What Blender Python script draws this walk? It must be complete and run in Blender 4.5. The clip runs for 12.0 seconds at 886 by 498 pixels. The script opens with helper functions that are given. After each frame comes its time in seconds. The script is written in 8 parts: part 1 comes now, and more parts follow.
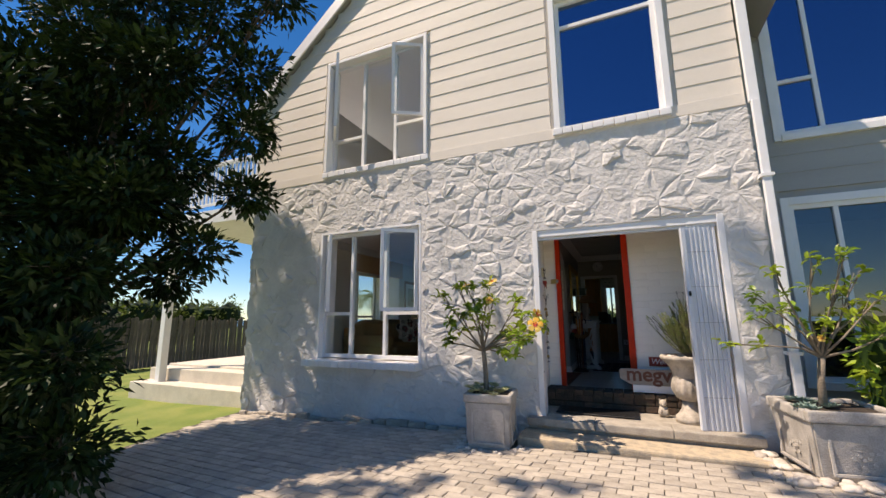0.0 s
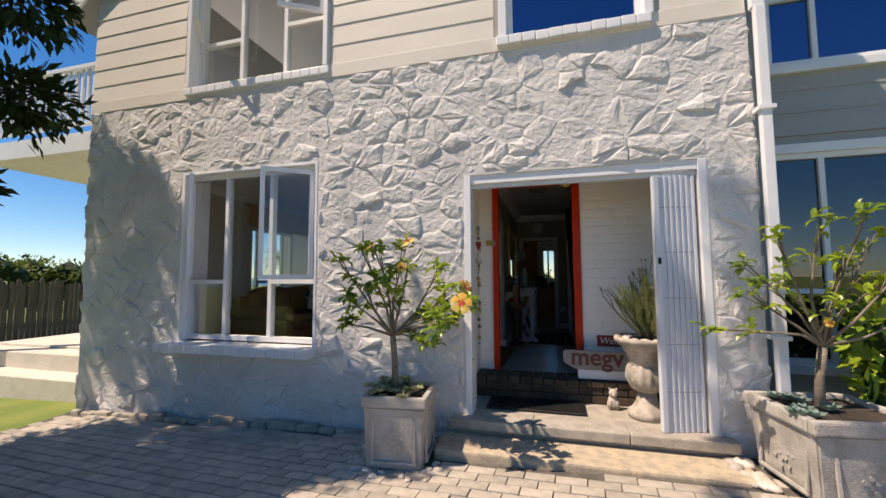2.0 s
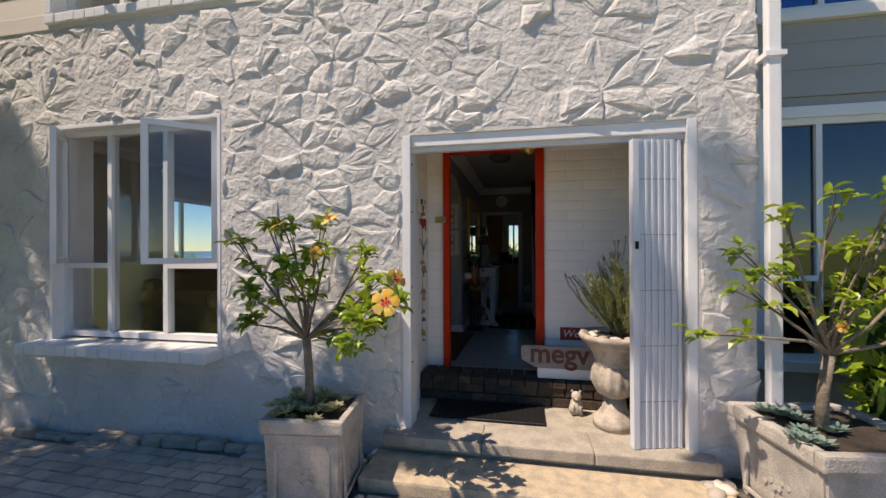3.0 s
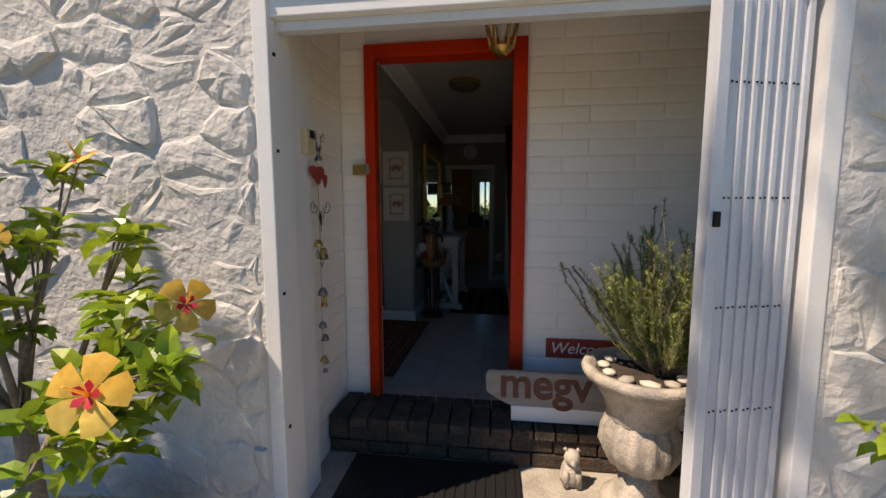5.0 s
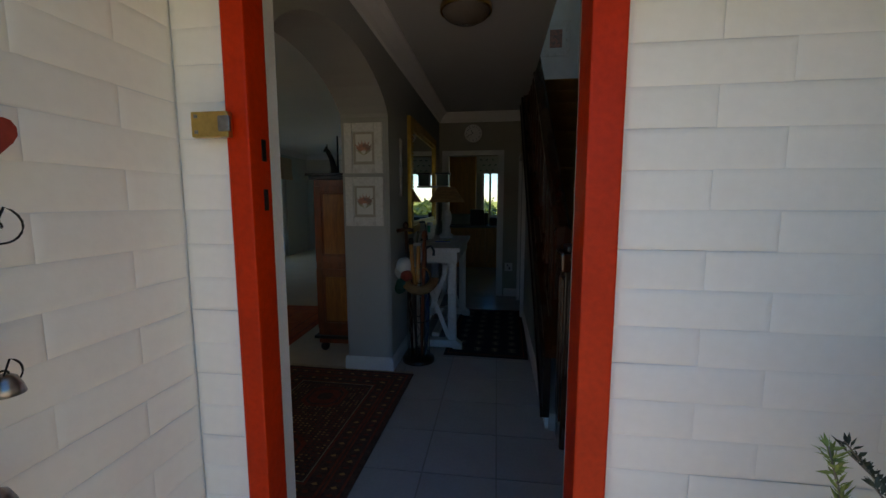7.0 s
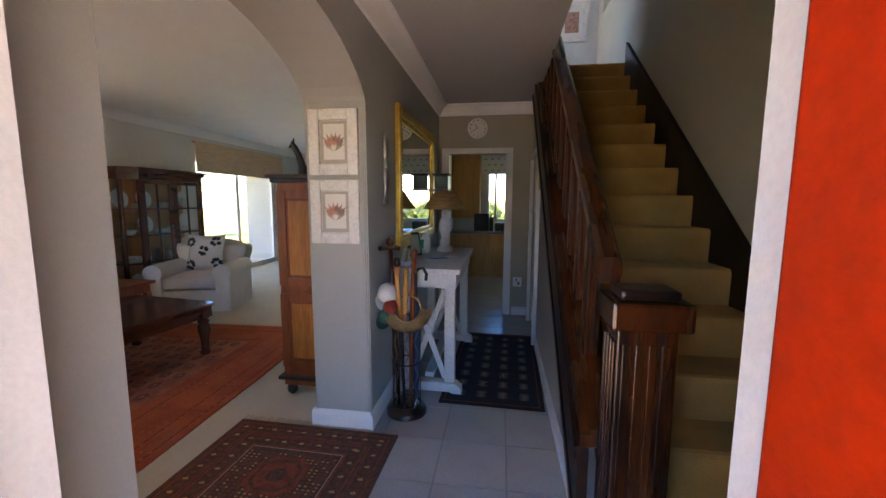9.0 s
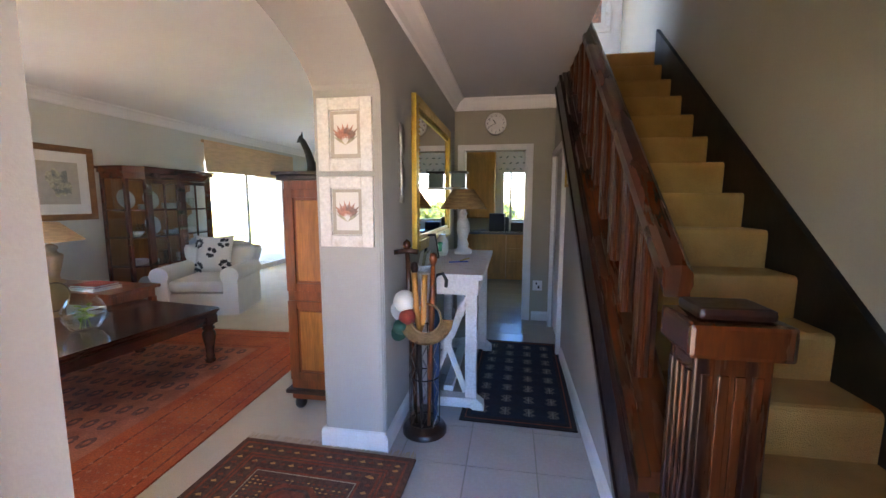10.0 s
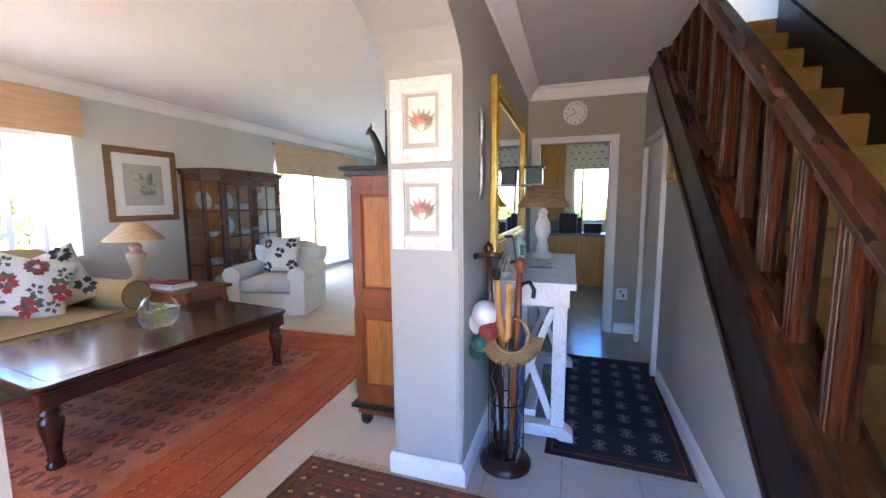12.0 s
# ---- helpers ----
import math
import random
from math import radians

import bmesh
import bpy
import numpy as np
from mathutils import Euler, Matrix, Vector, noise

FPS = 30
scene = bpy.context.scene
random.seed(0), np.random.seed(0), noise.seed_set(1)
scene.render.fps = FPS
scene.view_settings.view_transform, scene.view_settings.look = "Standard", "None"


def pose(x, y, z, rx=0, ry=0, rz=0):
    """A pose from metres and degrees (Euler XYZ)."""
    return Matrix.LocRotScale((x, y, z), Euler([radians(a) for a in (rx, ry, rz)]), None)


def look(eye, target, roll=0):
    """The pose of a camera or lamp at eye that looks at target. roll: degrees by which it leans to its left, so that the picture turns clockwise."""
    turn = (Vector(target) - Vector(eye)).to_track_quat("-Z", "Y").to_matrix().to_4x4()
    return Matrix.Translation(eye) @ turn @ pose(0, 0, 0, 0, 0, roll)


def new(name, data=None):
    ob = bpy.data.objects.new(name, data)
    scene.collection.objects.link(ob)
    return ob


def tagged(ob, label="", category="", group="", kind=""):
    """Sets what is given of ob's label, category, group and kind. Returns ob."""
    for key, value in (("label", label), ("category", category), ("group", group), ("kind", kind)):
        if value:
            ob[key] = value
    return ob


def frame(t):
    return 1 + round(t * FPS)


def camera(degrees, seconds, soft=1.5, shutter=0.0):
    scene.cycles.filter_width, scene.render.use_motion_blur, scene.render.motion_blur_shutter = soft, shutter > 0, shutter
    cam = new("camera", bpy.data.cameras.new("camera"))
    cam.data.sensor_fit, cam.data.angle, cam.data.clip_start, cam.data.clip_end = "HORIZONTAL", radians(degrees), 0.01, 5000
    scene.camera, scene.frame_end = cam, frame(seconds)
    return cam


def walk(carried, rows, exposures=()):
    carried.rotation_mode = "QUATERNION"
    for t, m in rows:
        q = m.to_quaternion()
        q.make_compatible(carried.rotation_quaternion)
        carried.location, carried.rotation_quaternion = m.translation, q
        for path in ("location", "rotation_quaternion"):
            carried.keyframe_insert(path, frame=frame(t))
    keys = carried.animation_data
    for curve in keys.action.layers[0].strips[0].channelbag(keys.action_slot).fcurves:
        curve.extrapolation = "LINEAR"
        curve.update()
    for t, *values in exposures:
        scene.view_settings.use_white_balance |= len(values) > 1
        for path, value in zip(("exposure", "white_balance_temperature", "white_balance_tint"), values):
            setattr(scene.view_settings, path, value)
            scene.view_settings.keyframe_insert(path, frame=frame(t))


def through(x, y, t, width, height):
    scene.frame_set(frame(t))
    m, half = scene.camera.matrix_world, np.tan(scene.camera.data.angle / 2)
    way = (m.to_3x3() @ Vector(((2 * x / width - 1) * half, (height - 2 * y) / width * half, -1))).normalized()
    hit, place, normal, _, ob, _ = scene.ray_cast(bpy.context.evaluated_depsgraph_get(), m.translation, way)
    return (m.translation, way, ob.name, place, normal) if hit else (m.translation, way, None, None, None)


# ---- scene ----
# ---- camera ----
cam = camera(96.0, 12.0)
PATH = [
    (0, (0.942, 1.148, 1.368), (0.141, 2.948, 1.712), -0.4),
    (0.5, (0.889, 1.369, 1.361), (0.175, 3.211, 1.675), -0.4),
    (1, (0.844, 1.695, 1.384), (0.207, 3.571, 1.662), -0.5),
    (1.5, (0.81, 2.03, 1.415), (0.226, 3.93, 1.632), -0.3),
    (2, (0.765, 2.414, 1.474), (0.237, 4.337, 1.621), -0.3),
    (2.5, (0.805, 2.778, 1.515), (0.359, 4.726, 1.593), -0.3),
    (3, (0.849, 3.134, 1.575), (0.464, 5.096, 1.581), -0.2),
    (3.2, (0.855, 3.288, 1.585), (0.484, 5.253, 1.556), -0.2),
    (4.8, (0.835, 4.348, 1.608), (0.643, 6.332, 1.443), -0.2),
    (5, (0.88, 4.516, 1.642), (0.625, 6.489, 1.435), -0.1),
    (5.5, (0.826, 4.888, 1.654), (0.577, 6.859, 1.427), 0.0),
    (6, (0.791, 5.287, 1.662), (0.542, 7.257, 1.423), 0.2),
    (6.5, (0.76, 5.627, 1.66), (0.511, 7.597, 1.42), 0.3),
    (7, (0.783, 5.885, 1.679), (0.52, 7.853, 1.442), -0.0),
    (7.5, (0.779, 6.144, 1.701), (0.519, 8.112, 1.463), 0.5),
    (9.3, (0.725, 6.63, 1.741), (0.43, 8.594, 1.502), 0.2),
    (9.5, (0.706, 6.68, 1.739), (0.399, 8.642, 1.502), 0.2),
    (10, (0.65, 6.772, 1.732), (0.318, 8.73, 1.493), 0.1),
    (10.5, (0.608, 6.852, 1.712), (0.245, 8.805, 1.476), 0.1),
    (11, (0.559, 6.932, 1.718), (0.127, 8.87, 1.48), -0.1),
    (11.5, (0.515, 6.992, 1.717), (-0.003, 8.91, 1.481), -0.3),
    (12, (0.465, 7.029, 1.709), (-0.143, 8.92, 1.476), -0.3),
]
walk(
    cam,
    [(t, look(eye, target, roll)) for t, eye, target, roll in PATH],
    exposures=[(0.0, 0.38, 7600, 18), (4.4, 0.18, 7700, 18), (5.0, 0.26, 8000, 17), (5.5, 0.45, 7900, 15), (6.0, 0.85, 7900, 15), (7.0, 1.15, 7700, 13), (7.7, 1.4, 7700, 18), (9.2, 4.2, 8400, 34), (10.5, 4.9, 7600, 33), (12.0, 5.35, 7200, 34)],
)

# ---- world and sun ----
SUN_UP, SUN_TURN = 58.5, 240.0
world = bpy.data.worlds.new("sky")
scene.world = world
world.use_nodes = True
_n = world.node_tree.nodes
_n.clear()
_out = _n.new("ShaderNodeOutputWorld")
_bg = _n.new("ShaderNodeBackground")
_sky = _n.new("ShaderNodeTexSky")
_sky.sky_type = "NISHITA"
_sky.sun_disc = False
_sky.sun_elevation, _sky.sun_rotation = radians(SUN_UP), radians(SUN_TURN)
_sky.air_density, _sky.dust_density, _sky.ozone_density = 1.0, 0.0, 2.5
_sky.altitude = 1500
_bg.inputs["Strength"].default_value = 0.096
_deep = _n.new("ShaderNodeHueSaturation")
_deep.inputs["Saturation"].default_value, _deep.inputs["Value"].default_value = 1.35, 1.2
world.node_tree.links.new(_sky.outputs[0], _deep.inputs["Color"])
_blue = _n.new("ShaderNodeMix")
_blue.data_type, _blue.blend_type = "RGBA", "MULTIPLY"
_blue.inputs["Factor"].default_value, _blue.inputs["B"].default_value = 1.0, (0.90, 1.0, 1.08, 1)
world.node_tree.links.new(_deep.outputs[0], _blue.inputs["A"])
world.node_tree.links.new(_blue.outputs["Result"], _bg.inputs[0])
world.node_tree.links.new(_bg.outputs[0], _out.inputs[0])

sun = new("sun", bpy.data.lights.new("sun", "SUN"))
sun.data.energy, sun.data.angle, sun.data.color = 5.0, radians(0.55), (1.0, 0.93, 0.83)
_a, _e = radians(SUN_TURN), radians(SUN_UP)
_to_sun = Vector((math.sin(_a) * math.cos(_e), math.cos(_a) * math.cos(_e), math.sin(_e)))
sun.matrix_world = look(_to_sun * 40, (0, 0, 0))

# ---- materials ----
def material(name, colour, rough=0.6, metal=0.0, vary=0.12, scale=6.0, fine=60.0, bump=0.15, stretch=(1, 1, 1), second=None,
             mix=0.5, clear=0.0, piece=0.0, blotch=(0.42, 0.62), bump_distance=0.01):
    """A surface with two scales of variation: blotches and grain, and a fine relief."""
    m = bpy.data.materials.new(name)
    m.use_nodes = True
    t = m.node_tree
    n, l = t.nodes, t.links
    b = n["Principled BSDF"]
    b.inputs["Roughness"].default_value = rough
    b.inputs["Metallic"].default_value = metal
    if clear:
        b.inputs["Coat Weight"].default_value = clear
        b.inputs["Coat Roughness"].default_value = 0.12
    co = n.new("ShaderNodeTexCoord")
    mp = n.new("ShaderNodeMapping")
    mp.inputs["Scale"].default_value = stretch
    l.new(co.outputs["Object"], mp.inputs["Vector"])
    big = n.new("ShaderNodeTexNoise")
    big.inputs["Scale"].default_value = scale
    big.inputs["Detail"].default_value = 6
    small = n.new("ShaderNodeTexNoise")
    small.inputs["Scale"].default_value = fine
    small.inputs["Detail"].default_value = 3
    for q in (big, small):
        l.new(mp.outputs[0], q.inputs["Vector"])
    ramp = n.new("ShaderNodeMapRange")
    ramp.inputs["From Min"].default_value, ramp.inputs["From Max"].default_value = blotch
    l.new(big.outputs["Fac"], ramp.inputs["Value"])
    c = Vector(colour[:3])
    d = Vector(second[:3]) if second else c * (1 - 2.2 * vary)
    mixer = n.new("ShaderNodeMix")
    mixer.data_type = "RGBA"
    mixer.inputs["A"].default_value = (*c, 1)
    mixer.inputs["B"].default_value = (*(c * (1 - mix) + d * mix if not second else d), 1)
    l.new(ramp.outputs[0], mixer.inputs["Factor"])
    grain = n.new("ShaderNodeMix")
    grain.data_type, grain.blend_type = "RGBA", "MULTIPLY"
    grain.inputs["Factor"].default_value = 1.0
    g = n.new("ShaderNodeMapRange")
    g.inputs["From Min"].default_value, g.inputs["From Max"].default_value = 0.3, 0.7
    g.inputs["To Min"].default_value, g.inputs["To Max"].default_value = 1 - vary, 1 + vary * 0.6
    l.new(small.outputs["Fac"], g.inputs["Value"])
    l.new(mixer.outputs["Result"], grain.inputs["A"])
    l.new(g.outputs[0], grain.inputs["B"])
    last = grain
    if piece:
        info = n.new("ShaderNodeObjectInfo")
        geo = n.new("ShaderNodeNewGeometry")
        add = n.new("ShaderNodeMath")
        add.operation = "ADD"
        l.new(info.outputs["Random"], add.inputs[0])
        l.new(geo.outputs["Random Per Island"], add.inputs[1])
        fr = n.new("ShaderNodeMath")
        fr.operation = "FRACT"
        l.new(add.outputs[0], fr.inputs[0])
        r = n.new("ShaderNodeMapRange")
        r.inputs["To Min"].default_value, r.inputs["To Max"].default_value = 1 - piece, 1 + piece
        l.new(fr.outputs[0], r.inputs["Value"])
        last = n.new("ShaderNodeMix")
        last.data_type, last.blend_type = "RGBA", "MULTIPLY"
        last.inputs["Factor"].default_value = 1.0
        l.new(grain.outputs["Result"], last.inputs["A"])
        l.new(r.outputs[0], last.inputs["B"])
    l.new(last.outputs["Result"], b.inputs["Base Color"])
    rr = n.new("ShaderNodeMapRange")
    rr.inputs["To Min"].default_value, rr.inputs["To Max"].default_value = max(rough - 0.1, 0.02), min(rough + 0.12, 1)
    l.new(big.outputs["Fac"], rr.inputs["Value"])
    l.new(rr.outputs[0], b.inputs["Roughness"])
    if bump:
        bm_ = n.new("ShaderNodeBump")
        bm_.inputs["Strength"].default_value = bump
        bm_.inputs["Distance"].default_value = bump_distance
        l.new(small.outputs["Fac"], bm_.inputs["Height"])
        l.new(bm_.outputs[0], b.inputs["Normal"])
    return m


def glass_material(name, tint=(1, 1, 1), gloss=0.10, sheen=(1, 1, 1)):
    """A thin pane: tint colours what passes straight through, sheen colours what it reflects."""
    m = bpy.data.materials.new(name)
    m.use_nodes = True
    n, l = m.node_tree.nodes, m.node_tree.links
    n.clear()
    out = n.new("ShaderNodeOutputMaterial")
    tr = n.new("ShaderNodeBsdfTransparent")
    tr.inputs[0].default_value = (*tint, 1)
    gl = n.new("ShaderNodeBsdfGlossy")
    gl.inputs["Roughness"].default_value = 0.01
    gl.inputs["Color"].default_value = (*sheen, 1)
    fr = n.new("ShaderNodeLayerWeight")
    fr.inputs["Blend"].default_value = 0.5
    pw = n.new("ShaderNodeMath")
    pw.operation = "POWER"
    pw.inputs[1].default_value = 4.0
    l.new(fr.outputs["Facing"], pw.inputs[0])
    sc = n.new("ShaderNodeMath")
    sc.operation = "ADD"
    sc.use_clamp = True
    sc.inputs[1].default_value = gloss
    mx = n.new("ShaderNodeMixShader")
    l.new(pw.outputs[0], sc.inputs[0])
    l.new(sc.outputs[0], mx.inputs[0])
    l.new(tr.outputs[0], mx.inputs[1])
    l.new(gl.outputs[0], mx.inputs[2])
    l.new(mx.outputs[0], out.inputs[0])
    return m


def leaf_material(name, colour, second, through=0.35, rough=0.35):
    m = material(name, colour, rough=rough, vary=0.2, scale=3, fine=40, bump=0.1, second=second, piece=0.3)
    n, l = m.node_tree.nodes, m.node_tree.links
    b = n["Principled BSDF"]
    out = n["Material Output"]
    tl = n.new("ShaderNodeBsdfTranslucent")
    mx = n.new("ShaderNodeMixShader")
    mx.inputs[0].default_value = through
    l.new(b.inputs["Base Color"].links[0].from_socket, tl.inputs[0])
    l.new(b.outputs[0], mx.inputs[1])
    l.new(tl.outputs[0], mx.inputs[2])
    l.new(mx.outputs[0], out.inputs[0])
    return m


M = {}
M["stone_paint"] = material("stone_paint", (0.66, 0.635, 0.60), 0.8, vary=0.05, scale=2.2, fine=24, bump=0.7, second=(0.57, 0.555, 0.53), bump_distance=0.018)
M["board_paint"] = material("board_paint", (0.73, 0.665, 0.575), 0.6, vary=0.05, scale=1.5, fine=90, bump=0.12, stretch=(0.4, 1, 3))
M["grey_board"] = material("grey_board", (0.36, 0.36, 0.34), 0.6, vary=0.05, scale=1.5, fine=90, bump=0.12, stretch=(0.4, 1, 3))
M["white_paint"] = material("white_paint", (0.80, 0.80, 0.80), 0.42, vary=0.04, scale=4, fine=120, bump=0.08)
M["white_trim"] = material("white_trim", (0.76, 0.76, 0.75), 0.45, vary=0.05, scale=5, fine=90, bump=0.1)
M["white_brick"] = material("white_brick", (0.87, 0.84, 0.78), 0.5, vary=0.02, scale=3, fine=35, bump=0.10, piece=0.015)
M["red_paint"] = material("red_paint", (0.56, 0.028, 0.001), 0.5, vary=0.12, scale=5, fine=60, bump=0.12)
M["red_paint"].node_tree.nodes["Principled BSDF"].inputs["Specular IOR Level"].default_value = 0.25
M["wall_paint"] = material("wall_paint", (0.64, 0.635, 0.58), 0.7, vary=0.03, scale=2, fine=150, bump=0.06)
# darker copy of wall_paint: the hall's dimmer light is in the colour
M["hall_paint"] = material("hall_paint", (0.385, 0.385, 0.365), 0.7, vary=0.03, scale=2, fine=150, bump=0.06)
# hall paint with warm bounce light mixed into its colour
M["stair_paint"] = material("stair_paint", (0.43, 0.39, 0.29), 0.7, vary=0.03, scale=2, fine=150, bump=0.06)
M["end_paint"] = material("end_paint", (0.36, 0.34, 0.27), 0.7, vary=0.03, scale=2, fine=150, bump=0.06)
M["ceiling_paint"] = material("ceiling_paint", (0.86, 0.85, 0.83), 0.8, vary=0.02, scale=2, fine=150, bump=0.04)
# ceiling_paint darkened: the dim hall light is put into the colour
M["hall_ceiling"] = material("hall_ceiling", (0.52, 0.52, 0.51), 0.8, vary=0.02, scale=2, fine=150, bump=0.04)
M["floor_tile"] = material("floor_tile", (0.45, 0.43, 0.40), 0.22, vary=0.05, scale=5, fine=60, bump=0.04, piece=0.03)
M["grout"] = material("grout", (0.30, 0.28, 0.25), 0.85, vary=0.1, scale=20, fine=150, bump=0.2)
M["carpet"] = material("carpet", (0.66, 0.58, 0.45), 0.95, vary=0.05, scale=4, fine=220, bump=0.5)
M["stair_carpet"] = material("stair_carpet", (0.52, 0.29, 0.085), 0.95, vary=0.16, scale=4, fine=240, bump=0.6)
M["dark_wood"] = material("dark_wood", (0.026, 0.007, 0.003), 0.36, vary=0.3, scale=5, fine=26, bump=0.12, stretch=(6, 6, 0.6), clear=0.1)
M["black_wood"] = material("black_wood", (0.010, 0.004, 0.002), 0.4, vary=0.3, scale=5, fine=26, bump=0.1, stretch=(6, 1, 1))
M["rail_wood"] = material("rail_wood", (0.10, 0.024, 0.005), 0.26, vary=0.3, scale=3, fine=24, bump=0.06, stretch=(5, 0.8, 0.8), clear=0.25, second=(0.024, 0.007, 0.003), blotch=(0.34, 0.70))
M["baluster_wood"] = material("baluster_wood", (0.10, 0.025, 0.006), 0.26, vary=0.35, scale=3, fine=24, bump=0.1, stretch=(9, 9, 0.6), clear=0.2, second=(0.016, 0.004, 0.002))
M["oak"] = material("oak", (0.62, 0.28, 0.07), 0.45, vary=0.15, scale=4, fine=30, bump=0.1, stretch=(5, 5, 0.6))
M["armoire_wood"] = material("armoire_wood", (0.24, 0.052, 0.010), 0.35, vary=0.3, scale=3, fine=22, bump=0.1, stretch=(6, 6, 0.5), clear=0.2)
M["armoire_panel"] = material("armoire_panel", (0.44, 0.15, 0.03), 0.35, vary=0.25, scale=3, fine=22, bump=0.1, stretch=(6, 6, 0.5), clear=0.2)
M["table_wood"] = material("table_wood", (0.085, 0.020, 0.010), 0.2, vary=0.25, scale=4, fine=26, bump=0.05, stretch=(5, 0.6, 5), clear=0.5)
M["chalk_white"] = material("chalk_white", (0.72, 0.71, 0.69), 0.6, vary=0.12, scale=16, fine=70, bump=0.25, second=(0.63, 0.60, 0.56), blotch=(0.56, 0.7))
M["paving"] = material("paving", (0.47, 0.41, 0.335), 0.85, vary=0.18, scale=9, fine=130, bump=0.5, piece=0.16)
M["joint"] = material("joint", (0.13, 0.115, 0.095), 0.95, vary=0.25, scale=12, fine=140, bump=0.5)
M["sand_slab"] = material("sand_slab", (0.56, 0.45, 0.31), 0.9, vary=0.25, scale=14, fine=150, bump=0.6, second=(0.42, 0.35, 0.26))
M["step_stone"] = material("step_stone", (0.44, 0.39, 0.32), 0.85, vary=0.2, scale=8, fine=90, bump=0.5)
M["old_brick"] = material("old_brick", (0.085, 0.055, 0.038), 0.95, vary=0.4, scale=14, fine=70, bump=0.8, piece=0.2, second=(0.045, 0.04, 0.028))
M["planter_stone"] = material("planter_stone", (0.47, 0.43, 0.38), 0.85, vary=0.15, scale=7, fine=90, bump=0.5, second=(0.36, 0.33, 0.29))
M["urn_stone"] = material("urn_stone", (0.52, 0.45, 0.37), 0.85, vary=0.18, scale=9, fine=90, bump=0.5, second=(0.33, 0.29, 0.24))
M["pebble"] = material("pebble", (0.60, 0.53, 0.45), 0.6, vary=0.15, scale=20, fine=120, bump=0.2, piece=0.25)
M["soil"] = material("soil", (0.055, 0.04, 0.028), 0.95, vary=0.3, scale=12, fine=90, bump=0.7)
M["lawn"] = material("lawn", (0.16, 0.22, 0.035), 0.9, vary=0.3, scale=1.6, fine=160, bump=0.8, second=(0.24, 0.27, 0.06))
M["bark"] = material("bark", (0.13, 0.095, 0.065), 0.9, vary=0.3, scale=10, fine=60, bump=0.8, stretch=(3, 3, 0.7))
M["twig"] = material("twig", (0.26, 0.21, 0.15), 0.85, vary=0.25, scale=12, fine=70, bump=0.5)
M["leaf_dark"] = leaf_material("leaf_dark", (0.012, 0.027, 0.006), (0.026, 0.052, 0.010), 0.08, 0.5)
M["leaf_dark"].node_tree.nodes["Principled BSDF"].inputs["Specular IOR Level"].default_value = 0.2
M["leaf_hedge"] = leaf_material("leaf_hedge", (0.09, 0.14, 0.022), (0.15, 0.19, 0.035), 0.35, 0.5)
M["leaf_bright"] = leaf_material("leaf_bright", (0.20, 0.32, 0.03), (0.38, 0.46, 0.04), 0.4, 0.35)
M["leaf_herb"] = leaf_material("leaf_herb", (0.27, 0.33, 0.09), (0.38, 0.41, 0.14), 0.3, 0.6)
M["leaf_dry"] = leaf_material("leaf_dry", (0.05, 0.06, 0.035), (0.09, 0.09, 0.06), 0.2, 0.7)
M["succulent"] = leaf_material("succulent", (0.36, 0.40, 0.23), (0.46, 0.43, 0.22), 0.2, 0.5)
M["succulent_blue"] = leaf_material("succulent_blue", (0.16, 0.24, 0.20), (0.22, 0.30, 0.26), 0.15, 0.5)
M["petal"] = leaf_material("petal", (0.90, 0.50, 0.07), (0.92, 0.66, 0.16), 0.4, 0.6)
M["petal_red"] = leaf_material("petal_red", (0.65, 0.03, 0.06), (0.55, 0.02, 0.05), 0.3, 0.6)
M["fence_wood"] = material("fence_wood", (0.17, 0.14, 0.115), 0.9, vary=0.3, scale=5, fine=50, bump=0.5, stretch=(4, 4, 0.5), piece=0.25)
M["pane"] = glass_material("pane", (0.93, 0.95, 0.95), 0.04)
# sky blue is put into the reflection colour, over a dark tint
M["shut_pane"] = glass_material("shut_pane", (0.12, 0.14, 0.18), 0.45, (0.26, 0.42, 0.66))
# grey tint stands in for the dim room behind this pane
M["dim_pane"] = glass_material("dim_pane", (0.45, 0.47, 0.5), 0.10)
M["clear_glass"] = glass_material("clear_glass", (0.97, 0.99, 0.98), 0.03)
M["brass"] = material("brass", (0.62, 0.42, 0.14), 0.32, 1.0, vary=0.1, scale=10, fine=90, bump=0.05)
M["gilt"] = material("gilt", (0.60, 0.38, 0.08), 0.38, 0.85, vary=0.2, scale=16, fine=120, bump=0.3)
M["black_iron"] = material("black_iron", (0.02, 0.018, 0.017), 0.5, 0.6, vary=0.2, scale=12, fine=90, bump=0.2)
M["pewter"] = material("pewter", (0.35, 0.34, 0.33), 0.35, 1.0, vary=0.2, scale=14, fine=90, bump=0.2)
M["gate_steel"] = material("gate_steel", (0.62, 0.65, 0.70), 0.35, 0.0, vary=0.05, scale=5, fine=90, bump=0.05)
M["mirror"] = material("mirror", (0.9, 0.9, 0.9), 0.01, 1.0, vary=0.0, scale=2, fine=10, bump=0.0)
_b = M["mirror"].node_tree.nodes["Principled BSDF"]
for _k in ("Roughness", "Base Color"):
    M["mirror"].node_tree.links.remove(_b.inputs[_k].links[0])
_b.inputs["Roughness"].default_value, _b.inputs["Base Color"].default_value = 0.01, (0.9, 0.91, 0.9, 1)
M["black"] = material("black", (0.012, 0.012, 0.013), 0.5, vary=0.2, scale=8, fine=80, bump=0.2)
